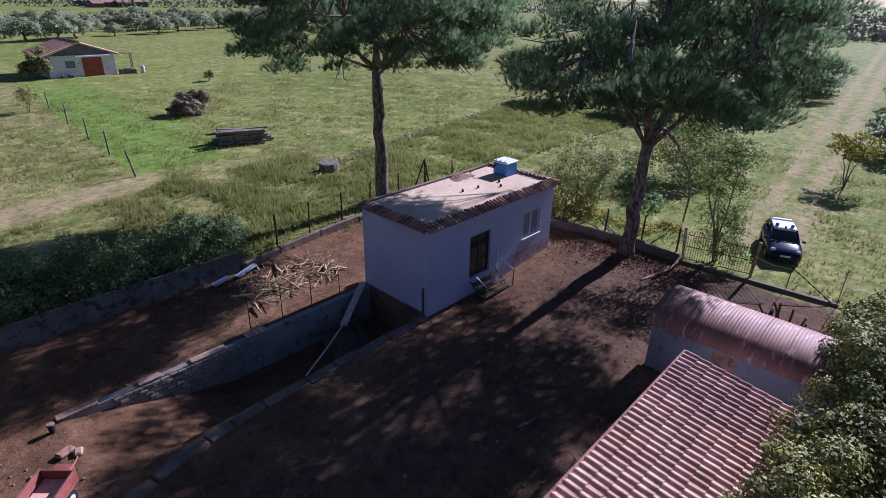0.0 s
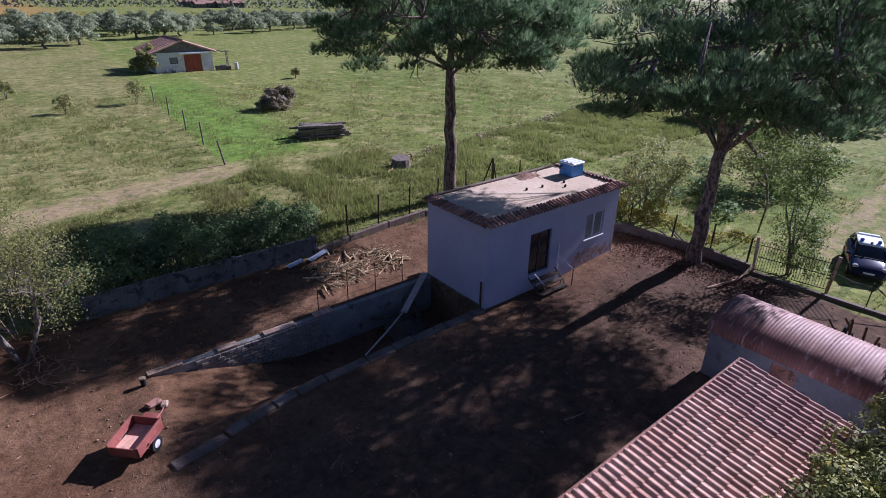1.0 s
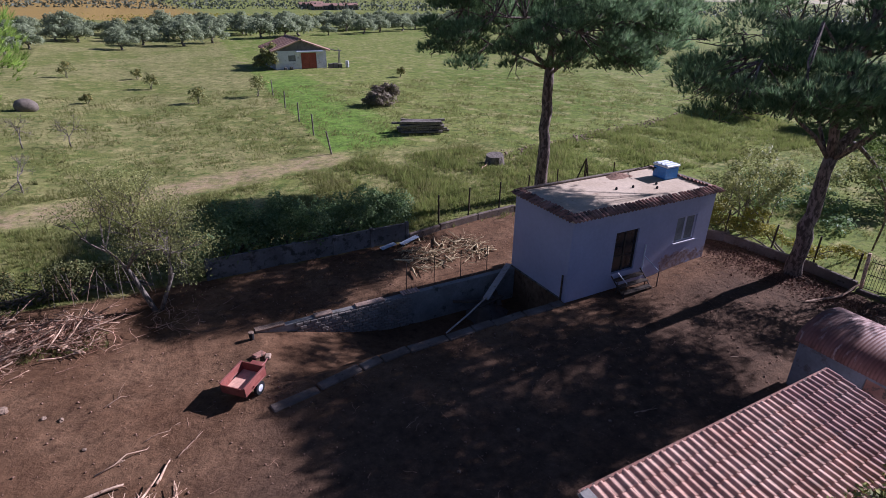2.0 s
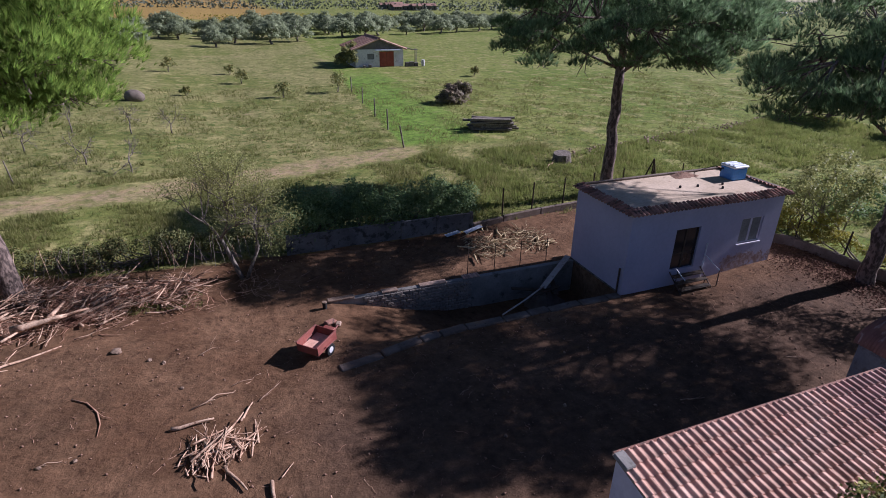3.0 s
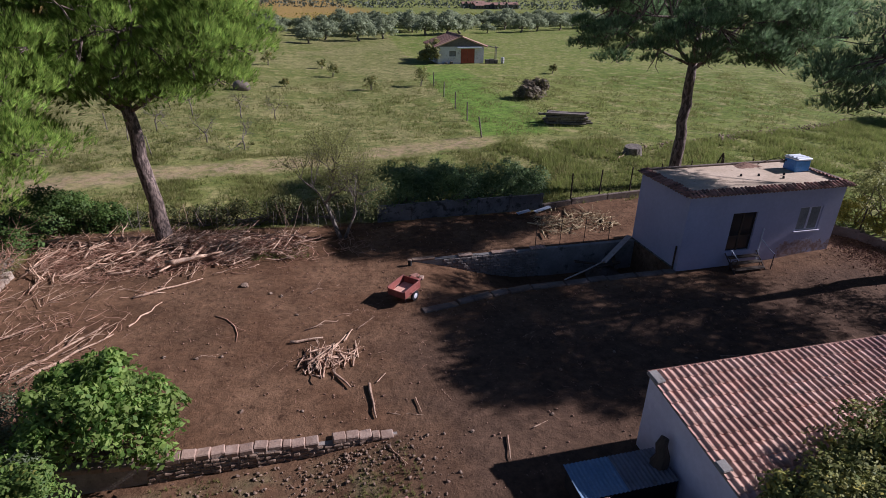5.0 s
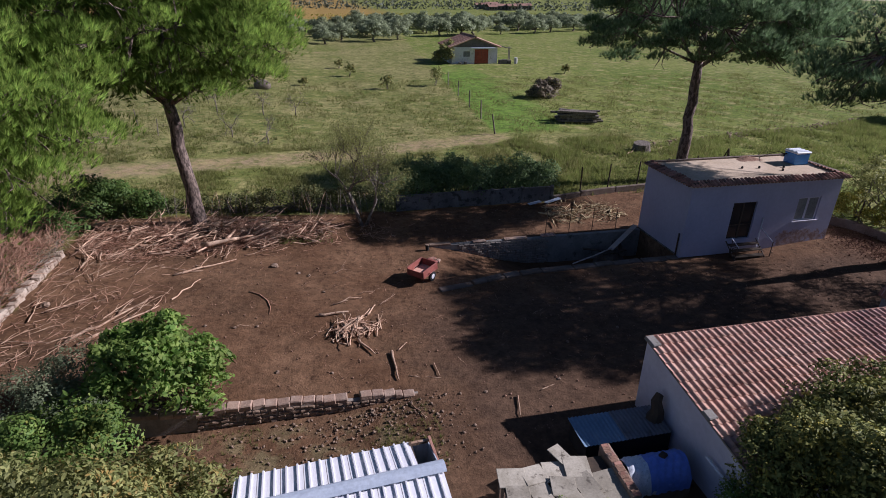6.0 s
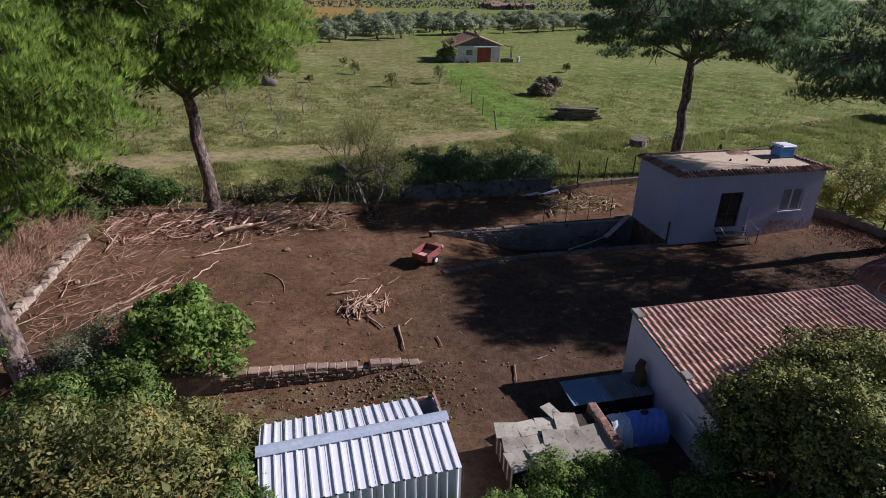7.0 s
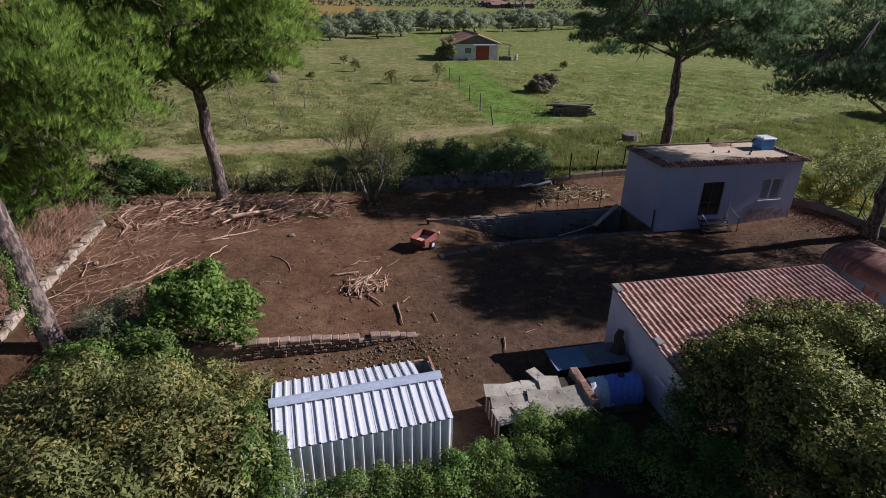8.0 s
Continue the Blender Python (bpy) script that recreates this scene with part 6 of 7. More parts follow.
    s = strew("twig_litter", tv, quads, pos, rot, rng.uniform(0.3, 1.1, len(x)), M_TWIG)
    tagged(s, "fine dry twigs of the brush heap", "twigs", kind="stuff")
    # sunlit sticks behind the ramp
    st = thing("stick_heap", "scattered sunlit firewood sticks behind the ramp", "wood pile")
    yellow = []
    for me in THIN[:4] + MID[:4] + THICK[:4]:
        yellow.append(me.copy())
        yellow[-1].materials[0] = M_YSTICK
    for i in range(220):
        x, y = rng.uniform(11.0, 15.7), rng.normal(23.0, 0.75)
        if not 21.2 < y < 24.7:
            continue
        kind = rng.choice(3, p=(0.35, 0.5, 0.15))
        me = yellow[kind * 4 + rng.integers(0, 4)]
        ln = rng.uniform(0.4, 1.1)
        o = new("branch", me)
        o.parent = st
        a = rng.normal(20, 60)
        o.matrix_basis = lay(me, x, y, gz(x, y) + 0.04 + 0.15 * rng.random(), ln, a, rng.normal(0, 6), 1.2, rng.uniform(0, 360))
    n = 5000
    x = np.concatenate((rng.normal(27.2, 1.1, n // 2), rng.normal(27.6, 0.8, n // 2)))
    y = np.concatenate((rng.normal(15.0, 1.2, n // 2), rng.uniform(8.5, 14, n // 2)))
    ok = (x < 29.2) & ~((x < HX1 + 0.1) & (y > HY0 - 0.1))
    x, y = x[ok], y[ok]
    o = strew("leaf_litter", LEAF_V, LEAF_F, np.stack((x, y, ground_z(x, y) + rng.uniform(0.01, 0.14, len(x))), 1), frames_of(rng, np.tile((0, 0, 1.0), (len(x), 1)), 0.6), rng.uniform(0.05, 0.14, len(x)), M_LITTER)
    tagged(o, "reddish dead leaves and litter heaped by the east wall", "leaf litter", kind="stuff")
    # clods and stones
    n = 10000
    x, y = rng.uniform(-15.5, 29, n), rng.uniform(4.5, 25, n)
    tvv = np.array(((0, 0, 0.7), (1, 0, 0), (-0.5, 0.85, 0.05), (-0.6, -0.8, 0), (0.2, 0.3, -0.5)))
    tff = np.array(((0, 1, 2), (0, 2, 3), (0, 3, 1), (4, 2, 1), (4, 3, 2), (4, 1, 3)))
    x0, x1, y0, y1 = TRENCH
    ok = ~((x > HX0 - 0.2) & (x < HX1 + 0.2) & (y > HY0 - 0.2) & (y < HY1 + 0.2)) & ~((x > x0) & (x < x1) & (y > y0) & (y < y1)) & ~((x > RX0) & (x < RX1) & (y < RY1)) & ~((x > 19) & (x < 23.2) & (y < 7.8))
    x, y = x[ok], y[ok]
    size = 0.012 + 0.06 * rng.random(len(x)) ** np.where((x > 0) & (y < 16), 4.5, 7)
    s = strew("earth_clods", tvv, tff, np.stack((x, y, ground_z(x, y) + size * 0.3), 1), frames_of(rng, np.tile((0, 0, 1.0), (len(x), 1)), 0.4), size, M_SOIL)
    tagged(s, "small clods and stones strewn over the bare earth", "clods", kind="stuff")
    x, y = np.concatenate((rng.normal(-1.1, 1.2, 300), rng.uniform(-6.5, 1.6, 600))), np.concatenate((rng.normal(6.9, 0.5, 300), rng.uniform(4.0, 7.4, 600)))
    ok = (y < 7.6) & (y > 3.9) & (x < 1.6)
    x, y = x[ok], y[ok]
    s = strew("wall_rubble", tvv, tff, np.stack((x, y, ground_z(x, y) + 0.02), 1), frames_of(rng, np.tile((0, 0, 1.0), (len(x), 1)), 0.6), 0.02 + 0.09 * rng.random(len(x)) ** 4, M_FIELDSTONE)
    tagged(s, "broken stones fallen from the end of the terrace wall", "rubble", kind="stuff")
    n = 1300
    x, y = rng.uniform(-15, 28.5, n), rng.uniform(7.9, 24.5, n)
    ok = ~((x > HX0 - 0.5) & (x < HX1 + 0.5) & (y > HY0 - 0.5) & (y < HY1 + 0.5)) & ~((x > x0 - 0.4) & (x < x1) & (y > y0 - 0.4) & (y < y1 + 0.4))
    x, y = x[ok], y[ok]
    yaw = rng.uniform(0, 6.28, len(x))
    ex, ey = np.stack((np.cos(yaw), np.sin(yaw), 0 * yaw), 1), np.stack((-np.sin(yaw), np.cos(yaw), 0 * yaw), 1)
    s = strew("yard_twigs", tv, quads, np.stack((x, y, ground_z(x, y) + 0.015), 1), np.stack((ex, ey, np.cross(ex, ey)), 2), 0.08 + 0.4 * rng.random(len(x)) ** 3, M_TWIG)
    tagged(s, "small twigs and chips scattered over the bare earth", "twigs", kind="stuff")
    for i, (x, y, r) in enumerate(((-5.6, 18.6, 0.2), (-4.4, 17.7, 0.1), (-3.9, 17.4, 0.1), (-8.1, 13.2, 0.09), (-6.9, 12.9, 0.08), (-6.0, 12.9, 0.09), (-14.9, 15.6, 0.24), (-3.2, 15.6, 0.08), (1.6, 17.9, 0.09), (-5.0, 9.6, 0.09),
                                   (-3.0, 9.3, 0.07), (5.3, 7.4, 0.08), (2.4, 7.2, 0.08), (9.2, 10.2, 0.08), (12.2, 9.1, 0.07), (6.6, 9.6, 0.07), (10.9, 12.9, 0.07), (27.6, 18.3, 0.2))):
        bm = bmesh.new()
        r *= 0.8
        bmesh.ops.create_icosphere(bm, subdivisions=2, radius=r)
        for v in bm.verts:
            v.co = Vector((v.co.x * 1.2, v.co.y, v.co.z * 0.7)) * (1 + 0.5 * noise.noise(v.co / r * 1.3 + Vector((i * 3.7, 0, 0))))
        bm.transform(pose(x, y, gz(x, y) + r * 0.35, 0, 0, i * 47))
        tagged(link_mesh("stone", bm, M_FIELDSTONE), "earthy rough stone on the bare earth", "stone", "stones on the yard")


build_wood()


# ---------- shrubs, hedges and fruit trees ----------
def shrub(name, label, category, blobs, leaves, size, material, seed, stems=(), inner=0.62, spread=0.55, kind="", low=-0.5, up=0.35, blade=LEAF_V, core=0):
    """Stems and a crown of single leaves over lumpy blobs."""
    rng = np.random.default_rng(seed)
    t = thing(name, label, category, kind=kind)
    rows = []
    for x, y in stems:
        z = gz(x, y)
        for b in blobs[:14]:
            if math.hypot(b[0] - x, b[1] - y) < 3.5:
                c = np.array((b[0], b[1], b[2] + 0.3 * b[5]))
                rows.append((crooked(rng, (x, y, z - 0.1), c, 4, 0.08), [0.06, 0.05, 0.04, 0.025, 0.012]))
    for row in rows:
        part("stem", tubes([row], 6), M_BARK_GREY, t, smooth=True)
    fine = list(blobs)
    for q in blobs:
        for _ in range(9):
            u = rng.normal(0, 1, 3)
            u /= np.linalg.norm(u)
            u[2] = abs(u[2]) if u[2] < -0.4 else u[2]
            s = rng.uniform(0.28, 0.5)
            fine.append((*(np.array(q[:3]) + u * np.array(q[3:]) * rng.uniform(0.8, 1.15)), q[3] * s, q[4] * s, q[5] * s))
    p, d = shell_points(rng, fine, leaves, inner, low)
    gzv = ground_z(p[:, 0], p[:, 1]) + 0.03
    p[:, 2] = np.maximum(p[:, 2], gzv)
    if core:
        q, e = shell_points(rng, [(*b[:3], b[3] * 0.75, b[4] * 0.75, b[5] * 0.75) for b in blobs], core, 0.1, -1.0)
        q[:, 2] = np.maximum(q[:, 2], ground_z(q[:, 0], q[:, 1]) + 0.05)
        strew("inner_foliage", LEAF_V, LEAF_F, q, frames_of(rng, e, 1.0), rng.uniform(2.2, 3.4, core) * size, material, t)
    turn = frames_of(rng, d + np.array((0, 0, up)), spread)
    strew("crown" if stems else "foliage", blade, LEAF_F, p, turn, rng.uniform(0.7, 1.3, leaves) * size, material, t, "", 0.8 * d + turn[:, :, 2] * 0.7 + np.array((0, 0, 0.15)))
    return t


def lumps(rng, x0, x1, y0, y1, z, r, n, rz=None):
    """Blobs strewn over a rectangle."""
    return [(rng.uniform(x0, x1), rng.uniform(y0, y1), z * rng.uniform(0.75, 1.1), r * rng.uniform(0.7, 1.2), r * rng.uniform(0.7, 1.2), (rz or r) * rng.uniform(0.7, 1.2)) for _ in range(n)]


VR = np.random.default_rng(61)
shrub("hedge", "dense dark green hedge behind the concrete wall", "hedge", lumps(VR, 2.0, 12.4, 26.4, 27.8, 1.3, 1.2, 24, 1.2) + lumps(VR, 2.4, 12.2, 26.3, 27.7, 2.45, 0.7, 13, 0.75), 27000, 0.14, M_HEDGE, 62, ((3, 27), (6, 27), (9, 27), (12, 27)))
shrub("creeper_fence", "overgrown wire fence hung with dark creepers", "hedge", lumps(VR, -15.5, 1.2, 25.9, 26.6, 1.15, 0.6, 50, 0.6), 21000, 0.11, M_CREEPER, 63, tuple((x, 26.0) for x in np.arange(-15, 1, 1.6)))
def hanging_vines():
    """Pale dead stems that hang down the yard side of the creeper fence."""
    rng = np.random.default_rng(84)
    v = thing("hanging_vines", "pale dry creeper stems hanging from the overgrown fence", "vine")
    for i in range(44):
        x = rng.uniform(-13.0, 1.0)
        top = gz(x, 25.6) + rng.uniform(0.9, 1.6)
        dx, dy = rng.normal(0, 0.25), rng.uniform(-0.35, 0.0)
        pts = [(x, 25.5 + rng.uniform(-0.1, 0.2), top), (x + dx * 0.4, 25.32 + dy * 0.5, top - 0.3), (x + dx, 25.25 + dy, gz(x, 25.2) + rng.uniform(0.0, 0.3))]
        part("stem", tubes([(pts, [0.010, 0.014, 0.010])], 5), M_STICK if i % 4 == 0 else M_BARK_GREY, v)


hanging_vines()
shrub("fig_tree", "bright green leafy fig tree on the terrace wall", "tree",
      [(-8.6, 8.5, 2.3, 1.35, 1.25, 0.95), (-7.6, 8.2, 2.0, 1.0, 0.9, 0.8), (-9.6, 8.4, 2.0, 1.0, 1.0, 0.85), (-8.4, 7.6, 1.6, 1.3, 0.8, 0.8), (-8.9, 9.2, 2.0, 1.1, 0.8, 0.8), (-7.0, 7.9, 1.5, 0.6, 0.6, 0.5), (-9.9, 7.6, 1.4, 0.9, 0.8, 0.7), (-6.6, 8.3, 1.9, 0.45, 0.5, 0.4), (-8.2, 8.9, 3.1, 0.6, 0.5, 0.4), (-9.6, 9.3, 2.6, 0.5, 0.6, 0.4), (-6.9, 7.3, 1.0, 0.5, 0.5, 0.4)], 8600, 0.195, M_FIG, 64, ((-8.4, 8.2), (-8.0, 7.9)), 0.55, 0.8, "", -0.5, 0.1)
shrub("broom_bush", "grey-green feathery bush beside the fig tree", "bush", [(-10.9, 8.9, 1.6, 1.1, 1.1, 1.1), (-11.8, 8.4, 1.2, 1.1, 1.1, 0.9), (-10.6, 7.6, 1.1, 1.0, 0.9, 0.9), (-12.2, 7.4, 0.8, 0.9, 0.9, 0.7)], 12000, 0.085, M_FEATHER, 65, ((-10.9, 8.2),))
shrub("laurel_bush", "glossy dark green bush on the lower terrace", "bush", [(-11.0, 6.2, 0.9, 1.3, 1.1, 0.9), (-9.8, 6.0, 0.9, 1.1, 0.9, 0.9), (-12.4, 6.4, 0.8, 1.1, 1.0, 0.8)], 11000, 0.12, M_IVY, 66, ((-10.8, 6.2),))
shrub("autumn_shrub", "broad olive-brown autumn shrub above the lower terrace", "bush",
      [(-9.2, 2.2, 1.5, 2.4, 2.0, 1.7), (-7.2, 1.3, 1.4, 1.6, 1.5, 1.5), (-11.4, 2.0, 1.3, 1.9, 1.9, 1.5), (-8.6, 0.2, 1.3, 2.3, 1.6, 1.5), (-11.2, -0.4, 1.2, 2.2, 1.6, 1.5), (-9.4, -1.8, 1.1, 2.4, 1.4, 1.4), (-6.3, 2.4, 1.0, 1.0, 1.1, 1.0), (-8.2, 3.8, 1.1, 1.7, 1.0, 1.0),
       (-10.6, 3.9, 1.0, 1.6, 0.9, 1.0), (-12.6, 0.6, 1.0, 1.3, 1.6, 1.2)], 50000, 0.135, M_SHRUB, 67, ((-9, 2), (-8, 0.5), (-11, 1)), 0.6, 0.6, "", -0.5, 0.2, LANCE_V, 5000)
shrub("ivy_mound", "bright ivy climbing over the end of the metal shed", "ivy", [(-5.9, 0.9, 1.2, 0.75, 1.0, 1.0), (-5.6, 0.1, 1.3, 0.7, 0.7, 0.8), (-5.3, -0.4, 0.9, 0.9, 0.6, 0.9), (-5.8, 1.8, 1.0, 0.5, 0.7, 0.8)], 15000, 0.08, M_IVY, 68)
shrub("ivy_hedge", "ivy-covered hedge in front of the sheds", "hedge",
      [(-3.9 + 0.62 * i, -0.75 + 0.07 * i + 0.12 * math.sin(i), 0.45 + 0.05 * math.sin(i * 2.1), 0.65, 0.6, 0.62 + 0.08 * math.sin(i * 1.3)) for i in range(15)] + [(2.6, 0.75, 0.75, 0.75, 0.6, 0.6), (3.6, 0.9, 0.6, 0.8, 0.6, 0.5), (1.4, -1.2, 0.3, 1.5, 0.9, 0.6), (4.6, -0.6, 0.4, 1.0, 0.9, 0.6), (-1.5, -1.4, 0.2, 1.8, 0.9, 0.6)], 46000, 0.078, M_IVY, 69, ((-3, -0.6), (0, -0.4), (3, 0.0)))
shrub("garden_tree", "tall olive-leaved tree overhanging the tiled roof", "tree",
      [(8.8, 0.5, 2.7, 0.9, 0.8, 0.7), (8.7, -0.5, 3.4, 1.0, 0.9, 0.9), (8.5, -1.6, 3.7, 1.0, 0.9, 1.0), (9.4, -0.6, 2.4, 1.2, 1.1, 1.2), (9.0, -1.8, 2.2, 1.3, 1.2, 1.4), (8.0, 0.9, 2.6, 0.55, 0.6, 0.35), (10.3, -1.1, 3.1, 1.3, 1.2, 1.0), (9.5, 0.9, 2.7, 1.1, 0.9, 0.6), (10.6, 1.3, 2.9, 1.3, 1.1, 0.8), (12.0, 1.1, 2.9, 1.3, 1.2, 0.9),
       (11.7, -0.4, 2.6, 1.6, 1.3, 1.2), (12.6, -1.4, 3.2, 1.5, 1.4, 1.2), (8.0, 0.1, 1.6, 0.9, 0.9, 1.2)], 40000, 0.11, M_GARDEN, 70, ((9.0, -0.6), (10.6, -0.8)), 0.5, 0.75, core=5000)
shrub("garden_tree", "tall leafy tree with hanging sprays beside the ivy hedge", "tree",
      [(8.4, -2.6, 3.7, 1.0, 1.0, 1.0), (8.2, -3.7, 3.7, 1.0, 1.0, 1.0), (7.9, -4.8, 3.7, 1.0, 1.1, 1.0), (7.8, -6.0, 3.5, 1.1, 1.2, 1.0), (9.0, -3.2, 2.3, 1.3, 1.2, 1.3), (8.6, -4.7, 2.2, 1.3, 1.2, 1.3), (8.6, -6.2, 2.0, 1.4, 1.3, 1.3), (7.4, -3.3, 2.2, 0.6, 0.6, 0.6), (7.0, -4.6, 2.4, 0.6, 0.7, 0.7), (9.8, -3.6, 2.8, 1.4, 1.4, 1.3)], 38000, 0.11, M_GARDEN, 82, ((8.2, -3.4), (7.8, -5.0)), 0.5, 0.75, core=5000)
shrub("garden_bush", "low shaded bush at the foot of the garden trees", "bush", [(6.7, -1.0, 0.7, 1.0, 1.0, 0.8), (5.8, -1.6, 0.5, 1.1, 1.0, 0.6), (6.2, -2.8, 0.6, 1.1, 1.0, 0.7), (7.2, 0.1, 0.8, 0.7, 0.8, 0.8), (7.3, -2.4, 0.9, 1.0, 1.0, 0.9), (7.0, -3.6, 0.7, 1.1, 1.0, 0.8), (6.0, -4.0, 0.5, 1.1, 1.0, 0.6)], 15000, 0.1, M_IVY, 83, ((6.5, -1.2),), 0.5)
shrub("garden_tree", "yellow-green leafed tree at the end of the tiled roof", "tree",
      [(14.8, 1.2, 2.3, 1.5, 1.4, 1.0), (16.4, 0.9, 2.3, 1.4, 1.4, 1.1), (17.9, 1.1, 2.2, 1.5, 1.4, 1.2), (19.2, 0.4, 2.0, 1.5, 1.4, 1.3), (15.8, -0.9, 1.9, 1.7, 1.5, 1.3), (18.0, -1.0, 1.8, 1.7, 1.5, 1.3), (20.6, 1.0, 2.6, 1.4, 1.2, 1.2), (19.3, 1.0, 2.9, 1.3, 1.1, 1.1), (22.2, 0.9, 2.8, 1.4, 1.2, 1.2)], 34000, 0.125, M_GARDEN, 71, ((16.5, -0.4), (18.4, -0.4)), 0.5)
shrub("garden_bush", "tangled yellow-green bush behind the barrel shed", "bush", [(23.9, 1.9, 1.3, 1.3, 1.1, 1.3), (25.6, 1.4, 1.2, 1.4, 1.3, 1.1), (27.4, 1.2, 1.0, 1.5, 1.2, 1.0), (22.6, 0.8, 1.4, 1.3, 1.3, 1.2), (29.2, 0.6, 0.9, 1.5, 1.3, 0.9)], 13000, 0.14, M_GARDEN, 72, ((24, 1.6), (26, 1.2)))
# at the east fence
shrub("vine", "yellowing vine on the east fence", "vine", [(28.6, 18.6, 0.9, 0.8, 0.9, 0.5), (29.2, 17.2, 1.0, 0.6, 0.9, 0.5), (29.9, 15.6, 1.0, 0.7, 1.0, 0.45), (30.2, 13.2, 0.8, 0.6, 1.0, 0.4), (30.6, 11.6, 1.3, 0.6, 0.8, 0.3), (28.0, 19.8, 1.0, 0.9, 0.7, 0.6), (28.9, 18.0, 1.6, 0.9, 0.8, 0.7), (29.9, 16.4, 1.5, 0.7, 0.8, 0.6)], 8200, 0.12, M_YELLOW, 73, ((29.3, 17), (30, 14)), 0.3)
shrub("sapling_thicket", "thin sunlit saplings behind the east fence", "thicket", [(31.5, 18.0, 2.2, 1.2, 1.2, 1.6), (32.8, 17.0, 2.6, 1.2, 1.0, 1.7), (30.8, 19.4, 1.8, 1.1, 1.1, 1.4), (33.6, 19.2, 3.0, 1.3, 1.2, 1.8), (29.9, 18.0, 2.6, 0.9, 0.9, 1.5)], 5200, 0.16, M_LIGHTLEAF, 74, ((31.5, 18), (32.8, 17.2), (31, 19.2), (33.5, 19)), 0.2, 0.9)
shrub("young_pine", "feathery young pine growing through the gate", "tree", [(31.0, 9.0, 1.3, 0.9, 1.2, 1.1), (31.2, 9.3, 2.6, 0.9, 1.2, 1.0), (30.9, 8.5, 0.7, 1.0, 1.0, 0.6), (31.3, 9.6, 3.9, 0.9, 1.4, 0.9), (31.6, 10.2, 5.2, 1.1, 1.7, 0.9), (32.0, 10.9, 6.2, 1.2, 1.9, 0.9), (31.8, 8.9, 5.6, 0.9, 1.0, 0.8)], 9500, 0.13, M_BLUEGREEN, 75, ((31.0, 9.0),), 0.2, 0.9)
shrub("thicket", "shaded green undergrowth beyond the east fence", "thicket", lumps(VR, 36, 50, 14, 24, 0.4, 1.2, 14, 0.5), 5200, 0.2, M_HEDGE, 76)
shrub("thicket", "spreading leafy shrub beside the track", "bush", [(45.5, 16.2, 2.2, 2.6, 2.4, 1.9), (48.0, 15.0, 2.0, 2.2, 2.2, 1.6), (42.8, 17.2, 1.8, 2.2, 2.2, 1.6)], 5200, 0.22, M_LIGHTLEAF, 77, ((45.5, 16), (47.6, 15)), 0.2)
shrub("vineyard_tree", "small tree with yellowing leaves beside the track", "tree", [(52.4, 6.7, 3.0, 1.7, 1.5, 0.8), (51.3, 6.0, 2.5, 1.1, 1.0, 0.6), (53.2, 7.4, 2.4, 1.0, 1.0, 0.6)], 1900, 0.22, M_YELLOW, 78, ((52.3, 6.6),), 0.35)
# west side
shrub("dry_bramble", "dry brown brambles along the boundary wall", "bramble", lumps(VR, -19.0, -16.6, 8.0, 23.5, 0.9, 0.7, 44, 0.5), 9000, 0.08, M_BRAMBLE, 79, tuple((-16.7, y) for y in np.arange(9, 23, 1.5)), 0.2, 1.0)
shrub("evergreen_bush", "dark evergreen bush at the fence corner", "bush", [(-14.6, 26.2, 1.3, 1.5, 1.0, 1.2), (-13.2, 26.1, 1.1, 1.1, 0.9, 1.0), (-16.6, 25.6, 1.6, 1.7, 1.4, 1.4), (-17.8, 24.0, 1.4, 1.5, 1.5, 1.3)], 15000, 0.14, M_HEDGE2, 80, ((-14.5, 26), (-16.5, 25.5)))
shrub("ivy_climber", "ivy climbing the leaning pine trunk", "ivy", [(-14.3, 8.3, 1.7, 0.30, 0.3, 0.7), (-14.5, 8.4, 2.7, 0.34, 0.35, 0.8), (-14.75, 8.6, 3.9, 0.32, 0.35, 0.9), (-14.95, 8.75, 5.0, 0.25, 0.3, 0.6)], 2200, 0.10, M_IVY, 81, (), 0.7)


def bare_tree(name, label, x, y, h, spread, seed, leaves=0, material=None, leaf=0.09, r0=0.13, lean=(0, 0)):
    """A tree of forking bare twigs with few leaves."""
    rng = np.random.default_rng(seed)
    t = thing(name, label, "tree")
    z = gz(x, y)
    rows, tips = [], []

    def grow(p, d, ln, r, depth):
        q = p + d * ln * 0.5 + rng.normal(0, 0.04 * ln, 3)
        e = p + d * ln + rng.normal(0, 0.05 * ln, 3)
        rows.append(([tuple(p), tuple(q), tuple(e)], [r, r * 0.85, r * 0.66]))
        if depth == 0:
            tips.append(e)
            return
        for _ in range(3 if depth > 1 else 4):
            nd = d + rng.normal(0, spread, 3) + np.array((0, 0, 0.12))
            nd /= np.linalg.norm(nd)
            grow(e - d * ln * rng.uniform(0, 0.35), nd, ln * rng.uniform(0.62, 0.85), r * 0.58, depth - 1)

    d0 = np.array((lean[0], lean[1], 1.0))
    d0 /= np.linalg.norm(d0)
    grow(np.array((x, y, z - 0.1)), d0, h * 0.32, r0, 4)
    part("trunk", tubes(rows[:1], 9), M_BARK_GREY, t, smooth=True)
    part("twig_spray", tubes(rows[1:], 4), M_BARK_GREY, t, "bare twigs")["kind"] = "stuff"
    if leaves:
        tp = np.array(tips)
        p = tp[rng.integers(0, len(tp), leaves)] + rng.normal(0, 0.22 * h / 5, (leaves, 3))
